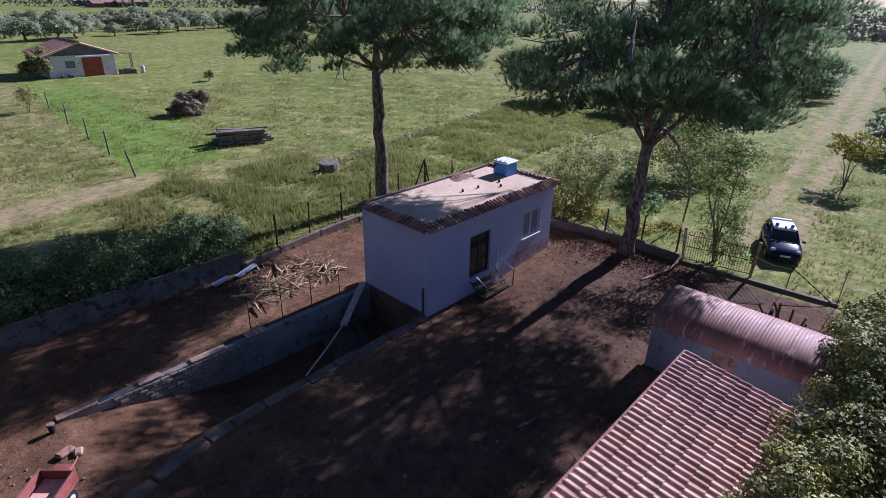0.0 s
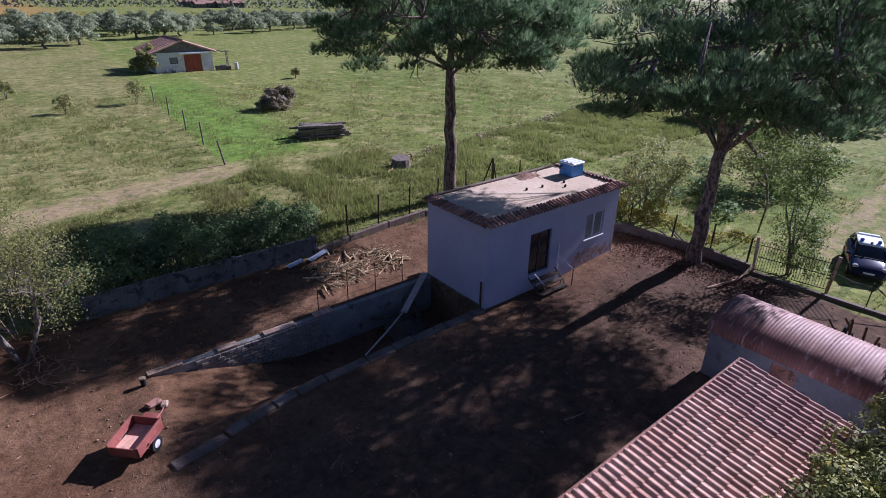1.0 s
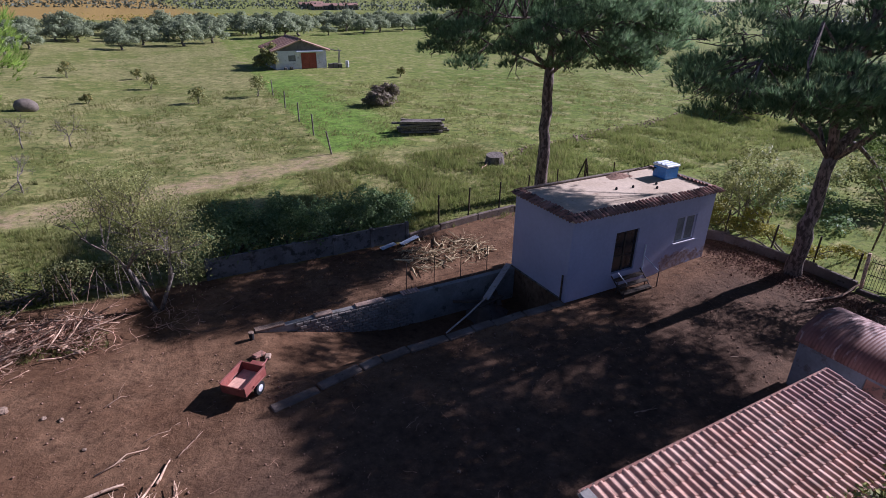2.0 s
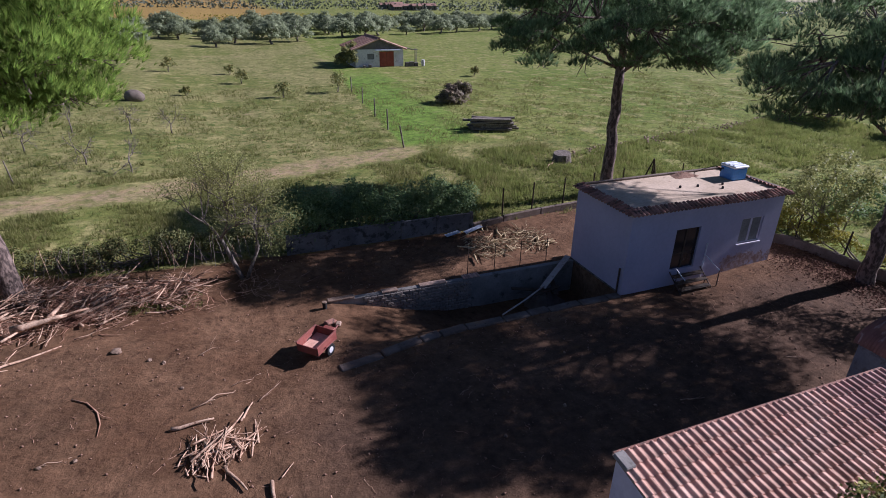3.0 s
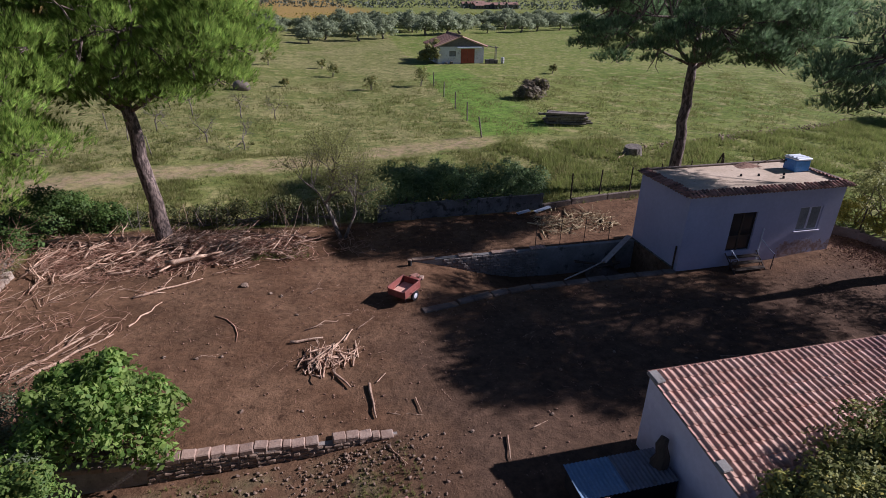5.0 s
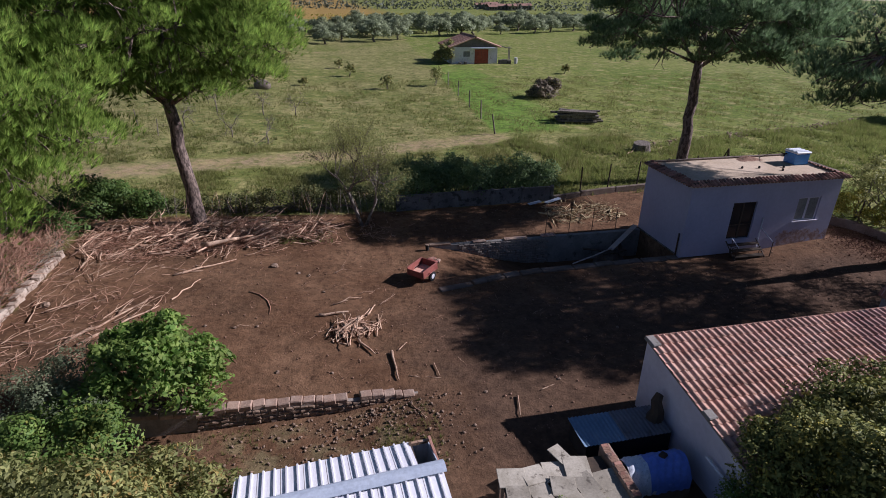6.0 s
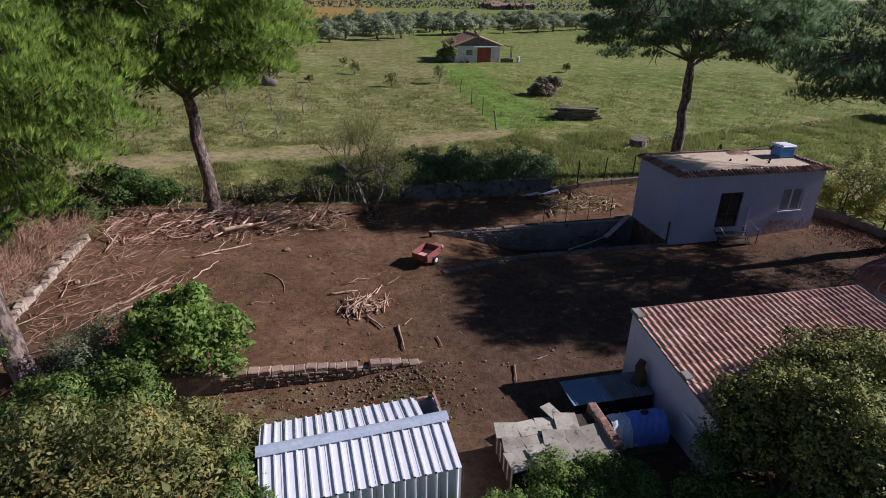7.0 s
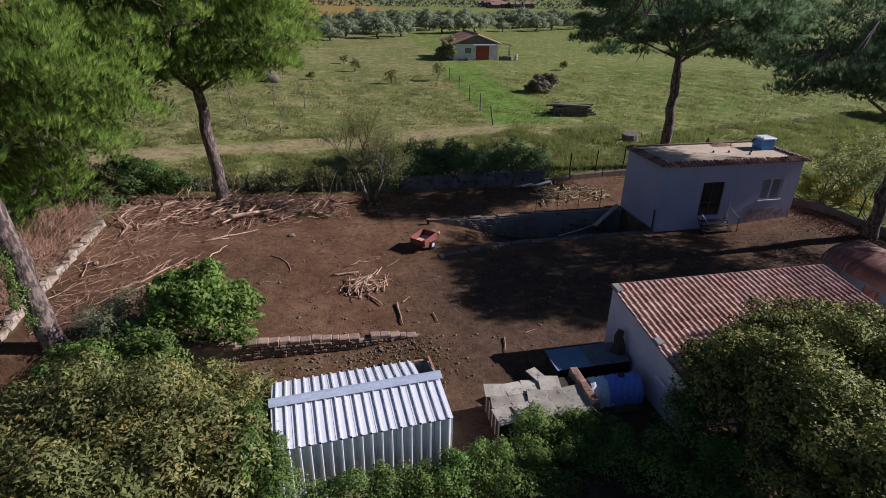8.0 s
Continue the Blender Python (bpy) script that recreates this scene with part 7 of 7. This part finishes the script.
        strew("crown", LEAF_V, LEAF_F, p, frames_of(rng, rng.normal(0, 1, (leaves, 3)), 0.6), rng.uniform(0.7, 1.3, leaves) * leaf, material, t)
    return t


bare_tree("almond_tree", "thinly leaved grey almond tree at the yard edge", -0.75, 23.5, 7.6, 0.46, 91, 9500, M_LIGHTLEAF, 0.075, 0.13, (-0.3, 0.2))
bare_tree("almond_tree", "leaning second stem of the thinly leaved almond tree", -0.6, 23.4, 6.4, 0.46, 97, 6000, M_LIGHTLEAF, 0.075, 0.10, (0.5, 0.15))
for i, (x, y) in enumerate(((-9.0, 56.6), (-5.5, 56.1), (-11.0, 46.0), (-7.6, 43.2), (-16.0, 50.4), (-14.0, 57.6))):
    bare_tree("orchard_tree", "small leafless fruit tree in the meadow", x, y, 3.4, 0.7, 100 + i, 0, None, 0.1, 0.07)

# ---------- the far meadow ----------
def stone_hut():
    """A field hut whose gable looks over the meadow: red door, small window, low-pitched tile roof."""
    h = thing("stone_hut", "small white field hut with a red door and clay roof", "hut")
    x0, x1, y0, y1, e, r = 23.5, 32.9, 104.6, 115.0, 3.25, 4.95
    m = (x0 + x1) / 2
    z = gz(m, y0)
    d0, d1, dh, w0, w1, wz0, wz1 = 28.1, 31.1, 2.75, 25.85, 27.15, 1.35, 2.35
    for row in ((x0, y0, -0.3, w0, y0 + 0.3, e - 0.1), (w0, y0, -0.3, w1, y0 + 0.3, wz0), (w0, y0, wz1, w1, y0 + 0.3, e - 0.1), (w1, y0, -0.3, d0, y0 + 0.3, e - 0.1),
                (d0, y0, dh, d1, y0 + 0.3, e - 0.1), (d1, y0, -0.3, x1, y0 + 0.3, e - 0.1),
                (x0, y0 + 0.3, -0.3, x0 + 0.3, y1, e - 0.1), (x1 - 0.3, y0 + 0.3, -0.3, x1, y1, e - 0.1), (x0 + 0.3, y1 - 0.3, -0.3, x1 - 0.3, y1, e - 0.1)):
        bm = boxes(row)
        bm.transform(Matrix.Translation((0, 0, z)))
        part("wall", bm, M_WHITEWASH, h)
    for ya in (y0 + 0.02, y1 - 0.3):
        bm = bmesh.new()
        a = [bm.verts.new((x, ya, z + q)) for x, q in ((x0, e - 0.1), (x1, e - 0.1), (m, r - 0.12))]
        b = [bm.verts.new((v.co.x, ya + 0.28, v.co.z)) for v in a]
        bm.faces.new(a), bm.faces.new(b[::-1])
        for k in range(3):
            bm.faces.new((a[k], b[k], b[(k + 1) % 3], a[(k + 1) % 3]))
        bmesh.ops.recalc_face_normals(bm, faces=bm.faces[:])
        part("gable", bm, M_DARKGREY, h, "dark weathered gable boarding")
    for s in (-1, 1):
        roof = new("roof_slope")
        roof.parent = h
        xe = m + s * ((x1 - x0) / 2 + 0.7)
        ze = z + e - 0.22
        part("deck", soft_box(0, y0 - 0.35, -0.06, math.hypot(xe - m, r - e + 0.22), y1 + 0.3, 0.0, 0.01, Matrix.Translation((m, 0, z + r)) @ Vector((xe - m, 0, ze - z - r)).to_track_quat("X", "Z").to_matrix().to_4x4()), M_DARKGREY, roof)
        n = 24
        for i in range(n):
            ya = y0 - 0.3 + (y1 - y0 + 0.6) * (i + 0.5) / n
            part("roll_tile", tubes([([(m, ya, z + r + 0.06), ((m + xe) / 2, ya, (z + r + ze) / 2 + 0.04), (xe, ya, ze + 0.06)], [0.16, 0.19, 0.2])], 6), M_HUT_TILE if i % 3 else M_TILE, roof)
    part("ridge_roll", tubes([([(m, y0 - 0.35, z + r + 0.14), (m, y1 + 0.3, z + r + 0.14)], [0.2, 0.2])], 8), M_HUT_TILE, h)
    part("door_beam", soft_box(27.3, y0 - 0.5, z + dh + 0.1, 32.2, y0 - 0.005, z + dh + 0.32, 0.03), M_WHITE_PL, h, "pale concrete beam over the door")
    door = part("door", boxes((d0 + 0.08, y0 + 0.1, z, (d0 + d1) / 2 - 0.015, y0 + 0.16, z + dh - 0.05), ((d0 + d1) / 2 + 0.015, y0 + 0.1, z, d1 - 0.08, y0 + 0.16, z + dh - 0.05)), M_HUT_RED, h, "red double door")
    for x in (d0 + 0.3, (d0 + d1) / 2 + 0.2):
        for za in (0.6, 1.9):
            part("door_brace", boxes((x, y0 + 0.07, z + za, x + 0.95, y0 + 0.1, z + za + 0.15)), M_HUT_RED, door)
    part("door_frame", boxes((d0, y0 + 0.04, z, d0 + 0.08, y0 + 0.2, z + dh), (d1 - 0.08, y0 + 0.04, z, d1, y0 + 0.2, z + dh)), M_WHITEWASH, h, "white door posts")
    win = part("window", boxes((w0 + 0.08, y0 + 0.12, z + wz0 + 0.08, w1 - 0.08, y0 + 0.15, z + wz1 - 0.08)), M_SHUTTER, h, "small pale window")
    part("window_frame", boxes((w0, y0 + 0.06, z + wz0, w0 + 0.08, y0 + 0.18, z + wz1), (w1 - 0.08, y0 + 0.06, z + wz0, w1, y0 + 0.18, z + wz1), (w0 + 0.08, y0 + 0.06, z + wz1 - 0.08, w1 - 0.08, y0 + 0.18, z + wz1),
                               (w0 + 0.08, y0 + 0.06, z + wz0, w1 - 0.08, y0 + 0.18, z + wz0 + 0.08)), M_DARKGREY, win, "dark window frame")
    p = thing("pergola_frame", "dark rough timber pergola frame beside the field hut", "pergola")
    for x, y in ((35.6, 104.9), (36.4, 108.0)):
        part("post", tubes([([(x, y, gz(x, y) - 0.2), (x, y, gz(x, y) + 2.9)], [0.09, 0.07])], 6), M_DARKGREY, p)
    part("beam", tubes([([(33.0, 104.6, z + 3.5), (34.6, 104.8, z + 3.0), (36.0, 105.0, z + 2.85)], [0.09, 0.09, 0.08])], 6), M_DARKGREY, p)
    part("beam", tubes([([(35.6, 104.9, z + 2.9), (36.4, 108.0, z + 2.9)], [0.07, 0.07])], 6), M_DARKGREY, p)
    for i, (x, sz) in enumerate(((33.4, 0.8), (34.3, 0.9), (35.2, 0.7), (25.0, 0.45), (26.1, 0.5))):
        k = link_mesh("crate", soft_box(x - sz / 2, y0 - 1.1, gz(x, y0), x + sz / 2, y0 - 0.4, gz(x, y0) + sz, 0.05), M_DARKGREY)
        tagged(k, "dark crate standing beside the field hut", "crate", "clutter at the field hut")
    k = link_mesh("barrel", tubes([([(36.6, y0 - 0.9, z), (36.6, y0 - 0.9, z + 0.15), (36.6, y0 - 0.9, z + 0.6), (36.6, y0 - 0.9, z + 1.15)], [0.3, 0.33, 0.34, 0.31])], 14), M_WHITEWASH)
    tagged(k, "white barrel standing beside the field hut", "barrel")


M_HUT_TILE = surf("faded_hut_tile", (0.24, 0.13, 0.095), (0.34, 0.20, 0.15), (0.13, 0.10, 0.08), big=1.2, fine=8, relief=0.01, vary=0.5, wear=0.56)
M_HUT_RED = surf("red_brown_door_paint", (0.26, 0.055, 0.032), (0.32, 0.08, 0.048), (0.2, 0.06, 0.04), big=1.0, fine=8, rough=0.6, relief=0.004)
M_WHITEWASH = surf("stained_whitewash", (0.58, 0.56, 0.56), (0.66, 0.64, 0.63), (0.40, 0.37, 0.35), big=0.6, fine=5, relief=0.01, wear=0.6)
M_DARKGREY = surf("dark_grey_timber", (0.10, 0.09, 0.08), (0.16, 0.14, 0.12), big=1, fine=6)
stone_hut()
shrub("hut_shrub", "grey-green shrubs crowding the end of the field hut", "bush", [(22.6, 105.4, 1.6, 1.5, 1.5, 1.6), (21.4, 106.2, 1.2, 1.5, 1.3, 1.3), (23.2, 107.4, 2.4, 1.6, 1.6, 1.8)], 3600, 0.36, M_SHRUB, 113, ((22.4, 105.6),), 0.3)


def field_things():
    rng = np.random.default_rng(111)
    w = thing("plank_stack", "weathered grey stack of planks in the meadow", "plank stack")
    for j in range(5):
        for i in range(6):
            part("plank", soft_box(-2.0 + rng.uniform(-0.3, 0.3), -0.16, 0, 2.0, 0.16, 0.2, 0.02, pose(25.1 + rng.normal(0, 0.3), 48.4 + 0.36 * i, gz(25, 49) + 0.12 + 0.24 * j - 0.03 * i, 0, rng.normal(0, 2.0), -18 + rng.normal(0, 4))), M_BARK_GREY, w)
    s = link_mesh("tree_stump", tubes([([(25.6, 36.5, -0.1), (25.6, 36.5, 0.4), (25.55, 36.45, 0.95)], [0.95, 0.8, 0.72])], 13), M_BARK_GREY)
    tagged(s, "thick grey sawn tree stump at the meadow edge", "stump")
    o = new("fallen_branch", MID[1])
    o.matrix_basis = lay(None, 23.0, 34.8, 0.25, 2.6, 40, -5, 0.8)
    tagged(o, "grey branch leaning on the sawn stump", "branch")
    t = thing("post_tripod", "dark tripod of fence struts behind the house", "fence post")
    for dx, dy in ((0, 0), (0.7, 0.1), (-0.6, 0.5)):
        part("strut", tubes([([(27.6 + dx, 27.9 + dy, gz(27.6, 28) - 0.1), (27.6, 27.9, gz(27.6, 28) + 2.3)], [0.06, 0.05])], 6), M_DOORWOOD, t)
    z = gz(-10, 75)
    b = link_mesh("hay_bale", tubes([(crooked(rng, (-11.6, 75.3, z + 0.45), (-9.4, 75.0, z + 0.45), 6, 0.07), [0.3, 0.66, 0.84, 0.9, 0.82, 0.62, 0.28])], 16), M_DRYHAY, smooth=True)
    tagged(b, "grey round hay bale in the meadow", "hay bale")
    shrub("bramble_heap", "brown bramble heap in the meadow", "bush", [(27.2, 65.0, 0.9, 1.7, 1.5, 1.2), (28.4, 65.4, 1.0, 1.2, 1.2, 1.3), (26.3, 64.8, 0.8, 1.2, 1.1, 0.9)], 6500, 0.26, M_BRAMBLE, 112, ((27, 65),), 0.4)
    for i, (x, y, h) in enumerate(((2.4, 89.9, 1.9), (7.0, 75.2, 1.8), (14.7, 77.4, 2.4), (-5.0, 79.0, 1.1), (1.0, 101.0, 1.4), (-8.4, 103.8, 2.2), (-20.0, 88.0, 1.5), (40.5, 88.0, 1.4))):
        shrub("meadow_bush", "small round bush standing in the meadow", "bush", [(x, y, gz(x, y) + h * 0.5, h * 0.5, h * 0.5, h * 0.5), (x + 0.4, y + 0.2, gz(x, y) + h * 0.7, h * 0.3, h * 0.3, h * 0.35)], 900, 0.2, M_SHRUB, 120 + i, ((x, y),), 0.15)


M_DRYHAY = surf("old_hay", (0.15, 0.12, 0.095), (0.22, 0.18, 0.14), (0.09, 0.07, 0.055), big=2, fine=12, relief=0.04)
field_things()


def olive(seed, h=5.2):
    rng = np.random.default_rng(seed)
    t = thing("olive_tree", "silvery olive tree in the grove", "tree", "olive grove")
    rows = [(crooked(rng, (0, 0, -0.3), (0.2, 0.1, 1.0), 3, 0.1), [0.35, 0.28, 0.24, 0.2])]
    blobs = []
    for i in range(13):
        a = 2.4 * i + rng.uniform(-0.3, 0.3)
        q = 3.1 * math.sqrt(i / 13) * rng.uniform(0.8, 1.15)
        c = (q * math.cos(a), q * math.sin(a), h * (0.74 - 0.15 * q) * rng.uniform(0.7, 1.15))
        s = rng.uniform(0.8, 1.35)
        blobs.append((*c, s * 1.15, s * 1.15, s * 0.85))
        if i % 3 == 0:
            rows.append(([(0.2, 0.1, 1.0), tuple(np.array(c) * 0.55 + np.array((0, 0, 0.5))), c], [0.16, 0.1, 0.04]))
    part("trunk", tubes(rows, 7), M_BARK_GREY, t, smooth=True)
    p, d = shell_points(rng, blobs, 2200, 0.3, -0.9)
    strew("crown", LEAF_V, LEAF_F, p, frames_of(rng, d * 0.4 + np.array((0.2, 0, 0.5)), 0.7), rng.uniform(0.3, 0.55, 2200), M_OLIVE, t, "", d + np.array((0, 0, 0.3)) + rng.normal(0, 0.4, (2200, 3)))
    return t


def groves():
    rng = np.random.default_rng(131)
    kinds = [olive(140 + i) for i in range(4)]
    spots = []

    def front(x):
        return 152 + 0.78 * x if x < 48 else 189 + 0.3 * (x - 48)

    for r in range(7):
        for c in range(30):
            x = -70 + c * 7.6 + rng.normal(0, 1.8)
            y = front(max(x, -14)) + r * 12.5 + rng.normal(0, 3.5)
            if rng.random() < (0.8 if r else 0.55) and np.sin(c * 1.3 + r * 0.9) > -0.8:
                spots.append((x, y))
    for r in range(9):
        for c in range(7):
            x, y = 68 + r * 9.5 + rng.normal(0, 1.5), -14 + c * 9.0 + rng.normal(0, 1.5)
            if abs(y - (0.09 * x + 4.4)) < 4 or rng.random() < 0.2:
                continue
            spots.append((x, y))
    for i, (x, y) in enumerate(spots):
        m = pose(x, y, gz(x, y), 0, 0, rng.uniform(0, 360)) 
        src = kinds[i % 4]
        if i < 4:
            src.matrix_basis = m
        else:
            o = copy_thing(src, m)
            k = rng.uniform(0.85, 1.5)
            o.scale = (k * rng.uniform(0.9, 1.15), k, k * rng.uniform(0.85, 1.1))
    # rows of yellow vines beyond the olives
    n = 6000
    x = rng.uniform(-90, 260, n)
    row = rng.integers(0, 9, n)
    y = 262 + row * 9.0 + 0.25 * x + rng.normal(0, 0.5, n)
    z = ground_z(x, y) + rng.uniform(0.3, 2.0, n)
    keep = (np.sin(x * 0.06) + np.sin(x * 0.023 + row) > 0.1)
    o = strew("vineyard", LEAF_V, LEAF_F, np.stack((x, y, z), 1)[keep], frames_of(rng, rng.normal(0, 1, (int(keep.sum()), 3)), 0.5), rng.uniform(0.6, 1.2, int(keep.sum())), M_YELLOW)
    tagged(o, "rows of yellow vines beyond the olive grove", "vineyard", kind="stuff")
    # far hedgerows and woods
    n = 60000
    a = rng.uniform(-0.6, 1.75, n)
    d = np.choose(rng.integers(0, 6, n), (270, 330, 430, 520, 640, 900)) + rng.normal(0, 8, n)
    lump = np.sin(a * 23 + d) + 0.6 * np.sin(a * 61 + d * 0.3)
    keep = (lump > 0.1) & ((d > 480) | (a > 1.0))
    h = (3 + 2.6 * lump) * d / 480
    x, y = 0 + d * np.sin(a), d * np.cos(a)
    pos = np.stack((x, y, ground_z(x, y) + h * rng.random(n)), 1)[keep]
    o = strew("far_woods", LEAF_V, LEAF_F, pos, frames_of(rng, rng.normal(0, 1, (len(pos), 3)), 0.5), rng.uniform(1.6, 3.4, len(pos)) * np.repeat(1, len(pos)), M_FARLEAF)
    tagged(o, "distant hedgerows and woods along the horizon", "woods", kind="stuff")
    for i in range(14):
        a = 0.27 + 0.09 * (i % 5) / 5 + (0.95 if i > 8 else 0) + rng.uniform(-0.02, 0.02)
        d = rng.uniform(490, 560) if i <= 8 else rng.uniform(700, 900)
        x, y, w, hh = d * math.sin(a), d * math.cos(a), rng.uniform(6, 12), rng.uniform(3, 4.5)
        house = thing("distant_farmhouse", "pale farm building far off on the plain", "house", "distant farm buildings")
        part("wall", boxes((x - w / 2, y, -0.5, x + w / 2, y + 8, hh)), M_CONC_OLD, house)
        bm = bmesh.new()
        for s in (0, 1):
            vs = [bm.verts.new(q) for q in ((x - w / 2 - 0.4, y - 0.5, hh), (x + w / 2 + 0.4, y - 0.5, hh), (x + w / 2 + 0.4, y + 4, hh + 1.8), (x - w / 2 - 0.4, y + 4, hh + 1.8))] if s == 0 else [bm.verts.new(q) for q in ((x - w / 2 - 0.4, y + 8.5, hh), (x + w / 2 + 0.4, y + 8.5, hh), (x + w / 2 + 0.4, y + 4, hh + 1.8), (x - w / 2 - 0.4, y + 4, hh + 1.8))]
            bm.faces.new(vs)
        part("roof", bm, M_HUT_TILE, house)
        for k in range(3):
            part("window", boxes((x - w / 2 + w * (k + 0.5) / 3 - 0.6, y - 0.05, 1.2, x - w / 2 + w * (k + 0.5) / 3 + 0.6, y - 0.005, 2.8)), M_GLASS, house)


groves()


# ---------- meadow grass ----------
def grass():
    rng = np.random.default_rng(151)
    tv, tf = tuft(rng, 7, 0.75, 0.07)

    def sow(name, n, x0, x1, y0, y1, lo, hi, label, keep=None, blades=M_GRASS):
        x, y = rng.uniform(x0, x1, n), rng.uniform(y0, y1, n)
        patch = 0.9 * np.sin(x * 0.83 + 1.7 * np.sin(y * 0.41 + x * 0.2)) + 0.6 * np.sin(y * 0.57 - x * 0.62 + 1.3 * np.sin(x * 0.23)) + 0.6 * np.sin(y * 0.31 + x * 1.27)
        ok = patch + rng.normal(0, 0.7, n) > (-0.2 if blades is M_GRASS else -1.6)
        if keep is not None:
            ok &= keep(x, y)
        x, y, patch = x[ok], y[ok], patch[ok]
        s = rng.uniform(lo, hi, len(x)) * (0.8 + 0.2 * patch)
        o = strew(name, tv, tf, np.stack((x, y, ground_z(x, y) - 0.02), 1), frames_of(rng, np.tile((0, 0, 1.0), (len(x), 1)), 0.12), np.abs(s) + 0.05, blades)
        tagged(o, label, "grass", kind="stuff")

    off_track = lambda x, y: (np.abs(y - (0.27 * x + 40.0)) > 2.4) | (x > 16)
    sow("meadow_grass", 30000, -22, 32, 25.7, 42, 0.16, 0.42, "rough tufted grass along the meadow edge", off_track)
    sow("meadow_grass", 42000, -40, 75, 36, 84, 0.16, 0.36, "tufted meadow grass further out", lambda x, y: off_track(x, y) & (y > 40 - 0.1 * x))
    sow("meadow_grass", 14000, 30.4, 62, -6, 28, 0.14, 0.34, "short tufted grass along the track", lambda x, y: np.abs(y - (0.09 * x + 4.4)) > 1.6)
    sow("terrace_weeds", 5000, -7.5, 0.4, 3.7, 7.4, 0.06, 0.18, "weeds on the lower terrace", lambda x, y: rng.random(len(x)) < np.exp(-((x + 2.2) / 1.6) ** 2 - ((y - 5.2) / 1.0) ** 2) + 0.12)
    sow("weed_patch", 700, -5.6, -2.6, 21.4, 23.3, 0.12, 0.28, "fresh green weeds beside the brush heap")
    sow("meadow_grass", 5000, -26, -16.6, 2, 26, 0.15, 0.35, "rough grass beyond the west wall")

    sow("rank_grass", 17000, 13, 66, 28, 44, 0.3, 0.62, "tall rank grass between the meadow edge and the yard fence", lambda x, y: (y < np.where(x < 30, 44 - 0.25 * (x - 14.6), 38.6 + 0.19 * (x - 27)) - 0.4) & off_track(x, y), M_RANK)
    # a rough clod ridge and tussocks in the meadow
    n = 520
    q = rng.random(n) ** 0.8
    x, y = 27 + 32 * q + rng.normal(0, 0.25, n), 38.0 + 6.2 * q + rng.normal(0, 0.55, n)
    cv = np.array(((0, 0, 0.7), (1, 0, 0), (-0.5, 0.85, 0.05), (-0.6, -0.8, 0), (0.2, 0.3, -0.5)))
    cf = np.array(((0, 1, 2), (0, 2, 3), (0, 3, 1), (4, 2, 1), (4, 3, 2), (4, 1, 3)))
    o = strew("clod_ridge", cv, cf, np.stack((x, y, ground_z(x, y) + 0.04), 1), frames_of(rng, np.tile((0, 0, 1.0), (n, 1)), 0.5), rng.uniform(0.05, 0.22, n), M_FIELDSTONE)
    tagged(o, "ridge of ploughed clods crossing the meadow", "clods", kind="stuff")
    n = 1100
    x, y = rng.uniform(-20, 62, n), 28 + 40 * rng.random(n) ** 1.3
    ok = off_track(x, y) & (np.sin(x * 0.23 + y * 0.11) + np.sin(y * 0.31 - x * 0.07) + rng.normal(0, 0.5, n) > -0.1)
    x, y = np.repeat(x[ok], 9) + rng.normal(0, 0.4, 9 * ok.sum()), np.repeat(y[ok], 9) + rng.normal(0, 0.3, 9 * ok.sum())
    o = strew("tussocks", tv, tf, np.stack((x, y, ground_z(x, y) - 0.02), 1), frames_of(rng, np.tile((0, 0, 1.0), (len(x), 1)), 0.25), rng.uniform(0.2, 0.5, len(x)), M_TUSSOCK)
    tagged(o, "darker rank tussocks in the meadow", "grass", kind="stuff")


grass()


# ---------- roof tiles of the outbuilding ----------
def lay_tiles():
    rng = np.random.default_rng(171)
    w, ln, step = 0.246, 0.44, 0.405
    me = tile_mesh(w, ln)
    cols, rows = int((RX1 - RX0 + 0.05) / w), int(math.hypot(RY1 - RY0, RZ1 - RZ0) / step)
    base = pose(RX0, RY0, RZ0, OUT_ANG)
    rest = []
    n = 0
    for r in range(rows - 1, -1, -1):
        for c in range(cols):
            jit = pose(rng.normal(0, 0.004), rng.normal(0, 0.008), 0.0, rng.normal(0, 0.5), rng.normal(0, 0.8), rng.normal(0, 0.6))
            m = base @ Matrix.Translation((-0.02 + c * w, -0.02 + r * step, 0.012)) @ jit
            if c < 30 and r >= rows - 10 and n < 300:
                o = new("tile", me)
                o.parent = OUT_ROOF
                o.matrix_basis = m
                n += 1
            else:
                rest.append(m)
    k = len(me.vertices)
    tv = np.array([v.co[:] for v in me.vertices])
    tf = np.array([list(p.vertices) for p in me.polygons])
    rot = np.array([[list(row[:3]) for row in m.to_3x3()] for m in rest])
    pos = np.array([m.translation[:] for m in rest])
    o = strew("tile_field", tv, tf, pos, rot, np.ones(len(rest)), M_TILE_REST, OUT_ROOF, "rest of the weathered clay tiles")
    o["kind"] = "stuff"
    o.data.shade_smooth()


def tile_rest_material():
    n = Nodes("weathered_clay_tile_field")
    col = n.mix(n.step(n.noise(0.9, 6), 0.35, 0.68), (0.40, 0.225, 0.18), (0.52, 0.33, 0.27))
    col = n.mix(n.step(n.noise(2.8, 8, None, 0.65), 0.56, 0.68), col, (0.27, 0.19, 0.155))
    grain = n.noise(12, 6, None, 0.6)
    r = n.add("ShaderNodeNewGeometry").outputs["Random Per Island"]
    col = n.scale(n.scale(col, n.math("MULTIPLY_ADD", grain, 0.7, 0.65)), n.math("MULTIPLY_ADD", r, 0.45, 0.775))
    return n.surface(col, 0.85, n.bump(grain, 0.008))


M_TILE_REST = tile_rest_material()
lay_tiles()
